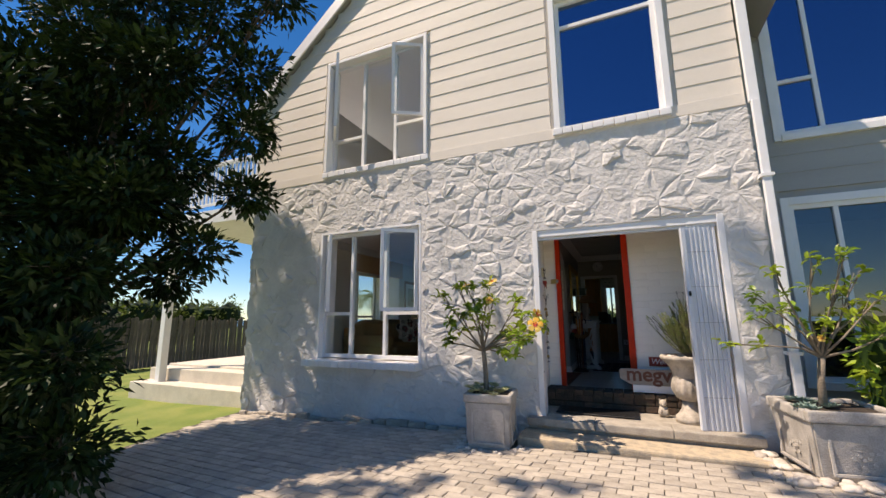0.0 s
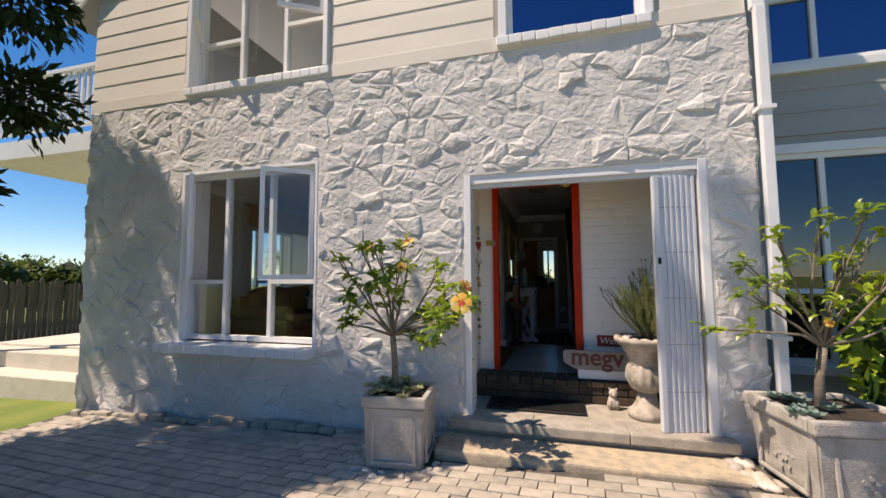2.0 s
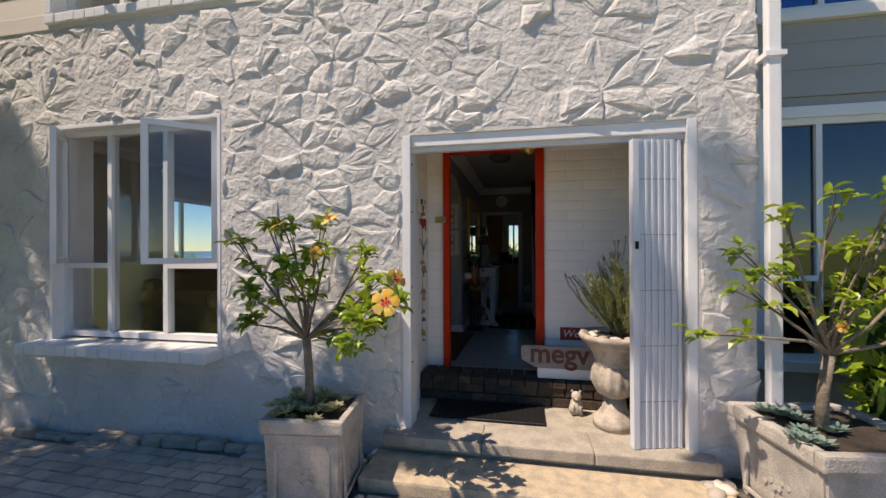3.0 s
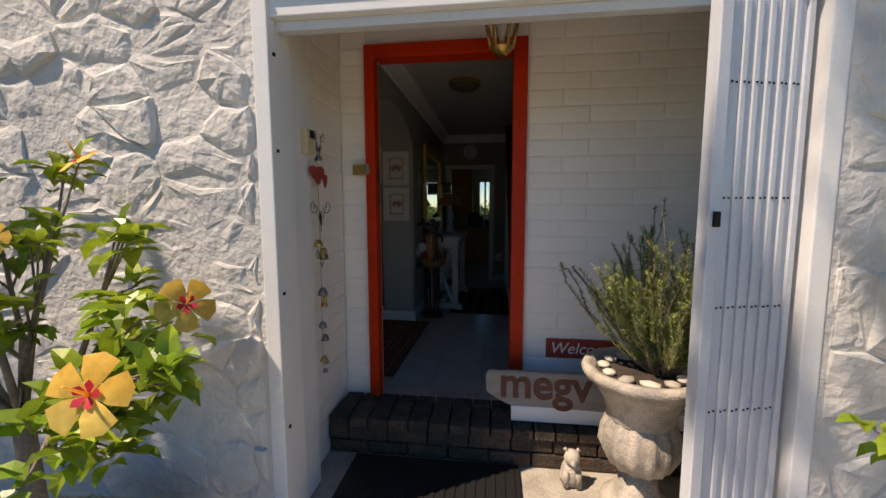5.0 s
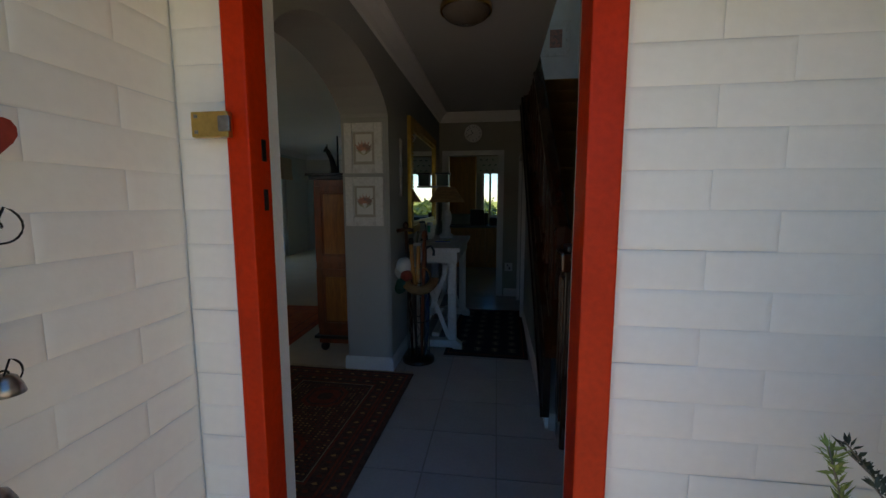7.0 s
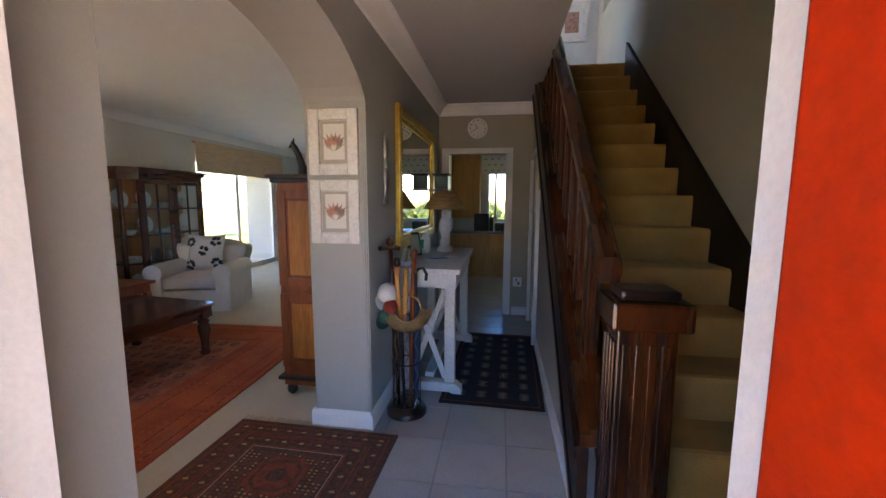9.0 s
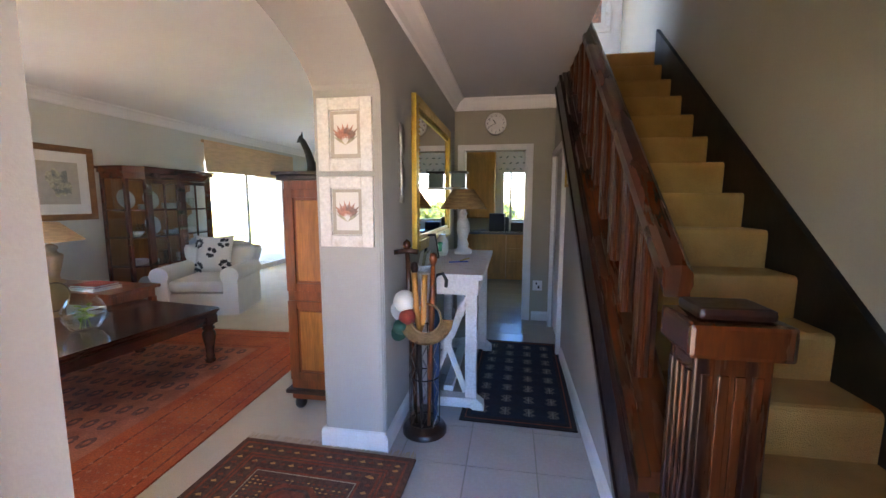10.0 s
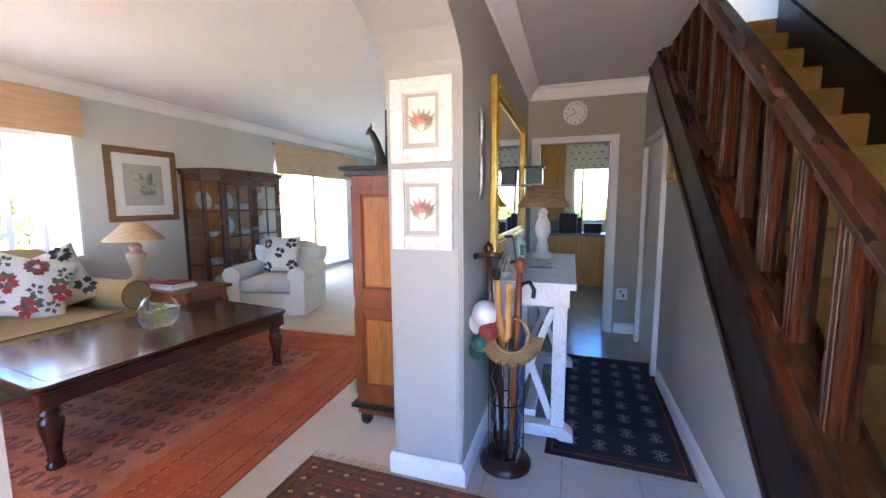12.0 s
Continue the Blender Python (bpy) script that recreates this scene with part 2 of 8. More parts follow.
M["sofa_tan"] = material("sofa_tan", (0.40, 0.25, 0.105), 0.9, vary=0.1, scale=6, fine=240, bump=0.4)
M["sofa_piping"] = material("sofa_piping", (0.17, 0.10, 0.04), 0.9, vary=0.1, scale=6, fine=240, bump=0.3)
M["slipcover"] = material("slipcover", (0.70, 0.66, 0.59), 0.9, vary=0.06, scale=5, fine=200, bump=0.35)
M["blind_cloth"] = material("blind_cloth", (0.74, 0.50, 0.30), 0.9, vary=0.1, scale=5, fine=160, bump=0.3, stretch=(1, 1, 6))
M["basket"] = material("basket", (0.45, 0.27, 0.12), 0.8, vary=0.3, scale=10, fine=90, bump=0.6, stretch=(1, 1, 8))
M["paper"] = material("paper", (0.74, 0.73, 0.70), 0.7, vary=0.03, scale=6, fine=120, bump=0.03)
M["china"] = material("china", (0.72, 0.71, 0.68), 0.18, vary=0.03, scale=8, fine=80, bump=0.0)


# ---- mesh helpers ----
def part(name, bm, mat, parent=None, label="", smooth=False, bevel=0.0):
    """Links a bmesh as one mesh object, under a parent where one is given."""
    if bevel:
        bmesh.ops.bevel(bm, geom=list(bm.edges), offset=bevel, segments=1, affect="EDGES", profile=0.6)
    me = bpy.data.meshes.new(name)
    bm.to_mesh(me)
    bm.free()
    for k in mat if isinstance(mat, (list, tuple)) else (mat,):
        me.materials.append(M[k] if isinstance(k, str) else k)
    if smooth:
        for p in me.polygons:
            p.use_smooth = True
    ob = new(name, me)
    if parent is not None:
        ob.parent = parent
    if label:
        tagged(ob, label)
    return ob


def thing(name, m, label, category, group="", kind=""):
    """An empty at a thing's base, that carries its parts."""
    ob = new(name)
    ob.empty_display_size = 0.1
    ob.matrix_basis = m
    return tagged(ob, label, category, group, kind)


def box(bm, x0, x1, y0, y1, z0, z1, mat=0, bevel=0.0):
    sub = bm if not bevel else bmesh.new()
    v = [sub.verts.new((x, y, z)) for z in (z0, z1) for x, y in ((x0, y0), (x1, y0), (x1, y1), (x0, y1))]
    for f in ((3, 2, 1, 0), (4, 5, 6, 7), (0, 1, 5, 4), (1, 2, 6, 5), (2, 3, 7, 6), (3, 0, 4, 7)):
        sub.faces.new([v[i] for i in f]).material_index = mat
    if bevel:
        bmesh.ops.bevel(sub, geom=list(sub.edges), offset=bevel, segments=2, affect="EDGES", profile=0.6)
        for f in sub.faces:
            f.material_index = mat
        merge(bm, sub)
    return bm


def merge(bm, sub, m=None):
    """Copies a bmesh into another one, at the pose m, and frees it."""
    made = {}
    for v in sub.verts:
        made[v] = bm.verts.new(m @ v.co if m else v.co)
    for f in sub.faces:
        try:
            g = bm.faces.new([made[v] for v in f.verts])
            g.material_index, g.smooth = f.material_index, f.smooth
        except ValueError:
            pass
    sub.free()
    return bm


def boxes(*dims, bevel=0.0):
    bm = bmesh.new()
    for d in dims:
        box(bm, *d, bevel=bevel)
    return bm


def lathe(profile, segments=20, flute=0.0, flutes=0, caps=True):
    """A turned body about z from (radius, height) pairs; flute cuts ribs into it."""
    bm = bmesh.new()
    rings = []
    for r, z in profile:
        ring = []
        for i in range(segments):
            a = 2 * math.pi * i / segments
            q = r * (1 - flute * (0.5 + 0.5 * math.cos(a * flutes))) if flutes else r
            ring.append(bm.verts.new((q * math.cos(a), q * math.sin(a), z)))
        rings.append(ring)
    for lo, hi in zip(rings, rings[1:]):
        for i in range(segments):
            j = (i + 1) % segments
            bm.faces.new((lo[i], lo[j], hi[j], hi[i])).smooth = True
    if caps:
        bm.faces.new(rings[0][::-1])
        bm.faces.new(rings[-1])
    return bm


def tube(bm, points, radii, sides=6, mat=0, smooth=True):
    """A tapered tube along points."""
    points = [Vector(p) for p in points]
    if not isinstance(radii, (list, tuple)):
        radii = [radii] * len(points)
    rings = []
    for i, p in enumerate(points):
        d = (points[min(i + 1, len(points) - 1)] - points[max(i - 1, 0)]).normalized()
        u = d.cross(Vector((0, 0, 1)) if abs(d.z) < 0.95 else Vector((1, 0, 0))).normalized()
        w = d.cross(u)
        rings.append([bm.verts.new(p + radii[i] * (math.cos(a) * u + math.sin(a) * w)) for a in (2 * math.pi * k / sides for k in range(sides))])
    for lo, hi in zip(rings, rings[1:]):
        for i in range(sides):
            j = (i + 1) % sides
            f = bm.faces.new((lo[i], hi[i], hi[j], lo[j]))
            f.smooth, f.material_index = smooth, mat
    for r in (rings[0], rings[-1][::-1]):
        f = bm.faces.new(r)
        f.material_index = mat
    return bm


def prism(outline, axis, a, b):
    """A solid with the given outline in the plane across axis, from a to b. Outline pairs are (y, z), (x, z) or (x, y)."""
    bm = bmesh.new()

    def at(p, v):
        return {"x": (v, p[0], p[1]), "y": (p[0], v, p[1]), "z": (p[0], p[1], v)}[axis]

    lo, hi = [bm.verts.new(at(p, a)) for p in outline], [bm.verts.new(at(p, b)) for p in outline]
    n = len(outline)
    bm.faces.new(lo)
    bm.faces.new(hi[::-1])
    for i in range(n):
        bm.faces.new((lo[i], hi[i], hi[(i + 1) % n], lo[(i + 1) % n]))
    bmesh.ops.recalc_face_normals(bm, faces=list(bm.faces))
    return bm


def cushion(w, d, h, puff=0.35, n=8):
    """A soft pad of w x d x h, its base at z = 0."""
    bm = bmesh.new()
    bmesh.ops.create_cube(bm, size=1)
    bmesh.ops.subdivide_edges(bm, edges=list(bm.edges), cuts=n, use_grid_fill=True)
    for v in bm.verts:
        x, y, z = v.co * 2
        ex, ey = abs(x) ** 5, abs(y) ** 5
        k = 1 - puff * min(1, max(ex, ey)) if abs(z) > 0.99 else 1 - puff * 0.0
        side = 1 + 0.03 * (1 - z * z)
        v.co = Vector((x * w / 2 * side * (1 - 0.03 * z * z), y * d / 2 * side * (1 - 0.03 * z * z), (z * k * 0.5 + 0.5) * h))
    for f in bm.faces:
        f.smooth = True
    return bm


def wall_with_holes(name, axis, face, back, u0, u1, z0, z1, holes, mat, label, inner=None):
    """A wall across axis from face to back, with rectangular openings (u0, u1, z0, z1) that go through it."""
    us = sorted({u0, u1, *(h[0] for h in holes), *(h[1] for h in holes)})
    zs = sorted({z0, z1, *(h[2] for h in holes), *(h[3] for h in holes)})
    bm = bmesh.new()

    def solid(i, j):
        if not (0 <= i < len(us) - 1 and 0 <= j < len(zs) - 1):
            return False
        cu, cz = (us[i] + us[i + 1]) / 2, (zs[j] + zs[j + 1]) / 2
        return not any(h[0] < cu < h[1] and h[2] < cz < h[3] for h in holes)

    cache = {}

    def vert(u, v, z):
        k = (round(u, 4), round(v, 4), round(z, 4))
        if k not in cache:
            cache[k] = bm.verts.new((v, u, z) if axis == "x" else (u, v, z))
        return cache[k]

    for i in range(len(us) - 1):
        for j in range(len(zs) - 1):
            if not solid(i, j):
                continue
            a, b, c, d = us[i], us[i + 1], zs[j], zs[j + 1]
            quads = [[(a, face, c), (b, face, c), (b, face, d), (a, face, d)], [(a, back, c), (a, back, d), (b, back, d), (b, back, c)]]
            if not solid(i - 1, j):
                quads.append([(a, face, c), (a, face, d), (a, back, d), (a, back, c)])
            if not solid(i + 1, j):
                quads.append([(b, face, c), (b, back, c), (b, back, d), (b, face, d)])
            if not solid(i, j - 1):
                quads.append([(a, face, c), (a, back, c), (b, back, c), (b, face, c)])
            if not solid(i, j + 1):
                quads.append([(a, face, d), (b, face, d), (b, back, d), (a, back, d)])
            for n, q in enumerate(quads):
                f = bm.faces.new([vert(*p) for p in q])
                f.material_index = 1 if inner and n == 1 else 0
    bmesh.ops.recalc_face_normals(bm, faces=list(bm.faces))
    return tagged(part(name, bm, [mat, inner] if inner else mat), label, "wall", kind="structure")


rnd = random.Random(7)

# ---- the large structure ----
FLOOR, CEIL, UPPER = 0.43, 2.80, 3.13


def ground_z(x):
    return 0.085 + 0.03 * max(-7.0, min(4.0, x))


def ground_sheet():
    bm = bmesh.new()
    xs = [-3000, -300, -60, -20, -10, -7, -4.6, -2, 0, 2, 4, 10, 40, 300, 3000]
    ys = [-3000, -300, -40, -10, 0, 4, 8, 14, 30, 80, 300, 3000]
    grid = [[bm.verts.new((x, y, ground_z(x) - 0.03 - 0.0015 * max(0, -x - 12))) for y in ys] for x in xs]
    for i in range(len(xs) - 1):
        for j in range(len(ys) - 1):
            bm.faces.new((grid[i][j], grid[i + 1][j], grid[i + 1][j + 1], grid[i][j + 1]))
    tagged(part("ground", bm, "lawn"), "mown green lawn that slopes gently to the sea", "lawn", kind="structure")


ground_sheet()

# front wall of rubble stone, painted
FRONT_HOLES = [(-3.25, -1.52, 0.80, 2.68), (0.0, 1.95, -0.5, 2.41)]
wall_front = wall_with_holes("wall_front", "y", 5.935, 6.30, -4.72, 2.28, -0.5, 3.56, FRONT_HOLES, "stone_paint",
                             "painted rubble stone wall of the lower storey", inner="wall_paint")
wall_with_holes("wall_left", "x", -4.72, -4.0, 6.30, 15.6, -0.5, 3.4, [(7.9, 9.62, 1.22, 2.42), (12.3, 14.58, 0.43, 2.42)], "stone_paint",
                "thick outer wall with a window and a sliding door", inner="wall_paint")
# opening enlarged out of view, to let more light reach the kitchen
wall_with_holes("wall_back", "y", 15.75, 15.6, -4.72, 3.0, 0.0, 3.4, [(-0.1, 2.2, 0.6, 2.9)], "board_paint", "outer back wall", inner="wall_paint")
wall_with_holes("wall_porch", "y", 6.84, 6.98, -0.35, 2.28, -0.1, 3.0, [(0.165, 0.985, 0.0, 2.51)], "white_trim",
                "back wall of the porch round the front door", inner="hall_paint")


def solid(name, dims, mat, label, category="wall", bevel=0.0):
    return tagged(part(name, boxes(dims, bevel=bevel), mat), label, category, kind="structure")


solid("wall_porch_left", (-0.35, -0.03, 6.302, 6.838, -0.1, 3.0), "white_trim", "white side wall of the porch")
solid("wall_porch_right", (1.98, 2.28, 6.302, 6.838, -0.1, 3.0), "white_trim", "white side wall of the porch")
solid("ceiling_porch", (-0.03, 1.98, 6.302, 6.838, 2.66, 2.75), "white_trim", "white boarded porch ceiling", "ceiling")
# the upper hole is an unseen opening, added to light the landing
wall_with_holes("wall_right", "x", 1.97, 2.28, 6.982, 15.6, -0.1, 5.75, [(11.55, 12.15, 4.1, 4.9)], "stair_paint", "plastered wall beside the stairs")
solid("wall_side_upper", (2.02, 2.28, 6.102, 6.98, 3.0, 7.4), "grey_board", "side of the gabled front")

# the wall with the arch between hall and sitting room
def arch_wall():
    outline = [(6.982, FLOOR), (7.21, FLOOR), (7.21, 2.26)]
    n = 16
    for i in range(n + 1):
        a = math.pi * (1 - i / n)
        c, s = math.cos(a), math.sin(a)
        outline.append((7.93 + 0.72 * c, 2.26 + 0.25 * abs(s) ** 1.5))
    outline += [(8.65, 2.26), (8.65, FLOOR), (11.16, FLOOR), (11.16, CEIL + 0.1), (6.982, CEIL + 0.1)]
    clean = [p for i, p in enumerate(outline) if i == 0 or (Vector(p) - Vector(outline[i - 1])).length > 1e-4]
    bm = prism(clean, "x", -0.31, 0.03)
    edges = [e for e in bm.edges if abs(e.verts[0].co.y - 8.65) < 1e-3 and abs(e.verts[1].co.y - 8.65) < 1e-3 and abs(e.verts[0].co.z - e.verts[1].co.z) > 1]
    bmesh.ops.bevel(bm, geom=edges, offset=0.03, segments=3, affect="EDGES", profile=0.5)
    bmesh.ops.triangulate(bm, faces=[f for f in bm.faces if len(f.verts) > 4])
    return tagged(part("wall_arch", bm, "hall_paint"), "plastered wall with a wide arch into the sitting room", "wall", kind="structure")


arch_wall()
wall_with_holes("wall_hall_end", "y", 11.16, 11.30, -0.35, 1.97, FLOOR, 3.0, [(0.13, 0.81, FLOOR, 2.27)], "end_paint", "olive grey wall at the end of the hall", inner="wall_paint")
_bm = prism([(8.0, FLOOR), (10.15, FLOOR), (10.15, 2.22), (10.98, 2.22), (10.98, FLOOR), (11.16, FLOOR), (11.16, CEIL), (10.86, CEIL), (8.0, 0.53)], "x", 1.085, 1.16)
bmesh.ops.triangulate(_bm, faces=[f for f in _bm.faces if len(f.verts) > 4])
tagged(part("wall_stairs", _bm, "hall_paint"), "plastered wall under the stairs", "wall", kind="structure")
# ceilings
solid("ceiling_living", (-4.0, -0.31, 6.30, 15.6, CEIL + 0.03, CEIL + 0.3), "ceiling_paint", "white plaster ceiling of the sitting room", "ceiling")
solid("ceiling_hall", (0.03, 1.10, 6.98, 11.16, CEIL, UPPER), "hall_ceiling", "plaster ceiling of the hall, darkened in colour for the dim light", "ceiling")
solid("ceiling_entrance", (1.10, 1.97, 6.98, 7.6, CEIL, UPPER), "hall_ceiling", "plaster ceiling over the entrance, darkened in colour for the dim light", "ceiling")
solid("ceiling_kitchen", (-0.35, 2.28, 11.30, 15.6, CEIL, UPPER), "ceiling_paint", "white plaster ceiling of the kitchen", "ceiling")
# window runs on behind the door frame, widened to brighten the kitchen
wall_with_holes("wall_kitchen_back", "y", 14.70, 14.55, -0.2, 1.97, FLOOR, CEIL, [(0.46, 1.92, 1.33, 2.45)], "board_paint", "kitchen wall with the window", inner="wall_paint")
solid("wall_kitchen_left", (-0.35, -0.2, 11.302, 15.6, FLOOR, CEIL), "wall_paint", "kitchen side wall")
# upper floor above the stairs
solid("floor_landing", (1.10, 1.97, 10.99, 13.0, UPPER - 0.25, UPPER), "stair_carpet", "carpeted landing at the top of the stairs", "floor")
solid("wall_landing", (-0.35, 2.28, 12.4, 12.55, UPPER, 5.6), "white_trim", "white boarded wall at the head of the stairs")
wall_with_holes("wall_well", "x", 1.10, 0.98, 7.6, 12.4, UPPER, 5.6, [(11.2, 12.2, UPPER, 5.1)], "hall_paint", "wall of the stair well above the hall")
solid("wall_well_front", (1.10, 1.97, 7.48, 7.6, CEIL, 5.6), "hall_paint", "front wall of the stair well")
solid("ceiling_well", (-0.35, 2.28, 6.4, 12.55, 5.6, 5.75), "ceiling_paint", "ceiling over the stairs", "ceiling")
solid("floor_upper", (-4.58, 0.98, 6.12, 13.0, UPPER, UPPER + 0.08), "carpet", "carpeted upper floor", "floor")
solid("ceiling_upper", (-4.66, -0.36, 6.12, 10.5, 5.62, 5.74), "ceiling_paint", "white ceiling of the upper room", "ceiling")
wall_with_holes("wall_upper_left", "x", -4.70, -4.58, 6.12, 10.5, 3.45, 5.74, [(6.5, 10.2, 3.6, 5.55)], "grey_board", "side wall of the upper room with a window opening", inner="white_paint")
solid("wall_upper_right", (-0.36, -0.24, 6.12, 10.5, 3.21, 5.6), "white_paint", "white wall of the upper room")
solid("wall_upper_back", (-4.58, 0.98, 10.5, 10.62, UPPER + 0.08, 5.74), "white_paint", "pale wall of the upper room")
# floors
solid("floor_living", (-4.0, -0.175, 6.30, 15.6, FLOOR - 0.2, FLOOR), "carpet", "pale fitted carpet of the sitting room", "floor")
solid("floor_hall", (-0.175, 1.97, 6.84, 15.6, FLOOR - 0.2, FLOOR - 0.006), "grout", "grouted bed of the hall floor", "floor")


def floor_tiles():
    bed = bpy.data.objects["floor_hall"]
    size, me = 0.342, None
    cols = [0.458 + size * k for k in range(-2, 6)]
    y = 8.60 - 5 * size
    while y < 14.5:
        for x in cols:
            a, b = max(x, -0.17), min(x + size, 1.96)
            if b - a < 0.04:
                continue
            if b - a > size - 0.002:
                if me is None:
                    o = part("tile", boxes((0.003, size - 0.003, 0.003, size - 0.003, -0.006, 0.0), bevel=0.0012), "floor_tile", bed)
                    me = o.data
                else:
                    o = new("tile", me)
                    o.parent = bed
            else:
                o = part("tile", boxes((0.003, b - a - 0.003, 0.003, size - 0.003, -0.006, 0.0), bevel=0.0012), "floor_tile", bed)
            o.location = (a, y, FLOOR)
        y += size


floor_tiles()

# ---- outside: facade ----
def clip_poly(poly, nx, nz, d):
    """Keeps the part of a convex outline where nx * x + nz * z <= d."""
    out = []
    for (ax, az), (bx, bz) in zip(poly, poly[1:] + poly[:1]):
        sa, sb = nx * ax + nz * az - d, nx * bx + nz * bz - d
        if sa <= 0:
            out.append((ax, az))
        if sa * sb < 0:
            k = sa / (sa - sb)
            out.append((ax + k * (bx - ax), az + k * (bz - az)))
    return out


def rubble(parent, x0, x1, z0, z1, holes, y, step=0.27, seed=3, single=None):
    """Irregular stones under thick paint, each one a mesh with a low, tilted, faceted face, set into a wall that faces -y."""
    r = random.Random(seed)
    squash = 1.35
    rest = bmesh.new()
    seeds = []
    nz, nx = int((z1 - z0) * squash / step) + 1, int((x1 - x0) / step) + 1
    for j in range(-1, nz + 1):
        for i in range(-1, nx + 1):
            if r.random() < 0.12:
                continue
            seeds.append((x0 + (i + 0.5 + 0.5 * (j % 2) + r.uniform(-0.55, 0.55)) * step, z0 + (j + 0.5 + r.uniform(-0.55, 0.55)) * step / squash))
    for cx, cz in seeds:
        if not (x0 < cx < x1 and z0 < cz < z1):
            continue
        poly = [(max(x0, cx - 1), max(z0, cz - 1)), (min(x1, cx + 1), max(z0, cz - 1)), (min(x1, cx + 1), min(z1, cz + 1)), (max(x0, cx - 1), min(z1, cz + 1))]
        for qx, qz in seeds:
            if (qx, qz) == (cx, cz) or abs(qx - cx) > 1.0 or abs(qz - cz) > 0.8:
                continue
            ax, az = (qx - cx), (qz - cz) * squash * squash
            mx, mz = (cx + qx) / 2, (cz + qz) / 2
            poly = clip_poly(poly, ax, az, ax * mx + az * mz)
            if len(poly) < 3:
                break
        for h0, h1, g0, g1 in holes:
            if len(poly) < 3 or not (min(p[0] for p in poly) < h1 and max(p[0] for p in poly) > h0 and min(p[1] for p in poly) < g1 and max(p[1] for p in poly) > g0):
                continue
            cuts = [(cx - h1, (-1, 0, -h1)), (h0 - cx, (1, 0, h0)), (cz - g1, (0, -1, -g1)), (g0 - cz, (0, 1, g0))]
            poly = clip_poly(poly, *max(cuts, key=lambda c: c[0])[1])
        if len(poly) < 3:
            continue
        mx, mz = sum(p[0] for p in poly) / len(poly), sum(p[1] for p in poly) / len(poly)
        if max(abs(p[0] - mx) + abs(p[1] - mz) for p in poly) < 0.05:
            continue
        # break the straight sides, so that no outline is a clean polygon
        rough = []
        for (ax, az), (bx, bz) in zip(poly, poly[1:] + poly[:1]):
            rough.append((ax, az))
            l = math.hypot(bx - ax, bz - az)
            if l > 0.09:
                k, q = r.uniform(0.35, 0.65), r.uniform(-0.10, 0.10)
                rough.append((ax + k * (bx - ax) - q * (bz - az), az + k * (bz - az) + q * (bx - ax)))
        proud = r.choice((0.007, 0.010, 0.014, 0.018, 0.024, 0.032)) * r.uniform(0.65, 1.0)
        slopes = [(r.uniform(-0.07, 0.07), r.uniform(-0.10, 0.05)) for _ in range(2)]

        def face_y(jx, jz):
            """A face of two planes that meet in a ridge, kept within the paint's depth."""
            return max(-0.024, min(0.35 * proud, max(a * jx + b * jz for a, b in slopes)))

        lift = [r.choice((0.05, 0.3, 0.7, 1.0, 1.15)) for _ in rough]
        lift = [(lift[i] * 2 + lift[i - 1]) / 3 for i in range(len(rough))]
        bm = bmesh.new()
        rings = []
        for inset, depth, crumple in ((0.0, 0.006, 0.0), (0.004 + r.uniform(0, 0.004), -0.85 * proud, 0.002), (0.016 + r.uniform(0, 0.018), -proud - 0.003, 0.0025), (0.05 + r.uniform(0, 0.025), -proud - 0.003, 0.0035)):
            ring = []
            for (px, pz), up in zip(rough, lift):
                up = up if inset < 0.01 else 0.45 + 0.55 * up if inset < 0.035 else 0.9 + 0.1 * up
                k = max(0.3, 1 - inset * r.uniform(0.6, 1.4) / max(math.hypot(px - mx, pz - mz), 0.03))
                jx, jz = (px - mx) * k, (pz - mz) * k
                ring.append(bm.verts.new((mx + jx, y + depth * (up if depth < 0 else 1) + (face_y(jx, jz) if depth < 0 else 0) + r.uniform(-crumple, crumple), mz + jz)))
            rings.append(ring)
        n = len(rough)
        for lo, hi in zip(rings, rings[1:]):
            for i in range(n):
                bm.faces.new((lo[i], lo[(i + 1) % n], hi[(i + 1) % n], hi[i]))
        top = bm.verts.new((mx, y - proud - 0.003 + face_y(0, 0), mz))
        for i in range(n):
            bm.faces.new((rings[-1][i], rings[-1][(i + 1) % n], top))
        if single is None or mx > single:
            yield part("stone", bm, "stone_paint", parent)
        else:
            merge(rest, bm)
    if single is not None:
        yield tagged(part("stones_rest", rest, "stone_paint", parent), kind="stuff")


# upper storey, clad in painted boards
UP1, UP2 = (-3.25, -1.42, 3.67, 5.58), (0.34, 1.62, 3.66, 5.52)


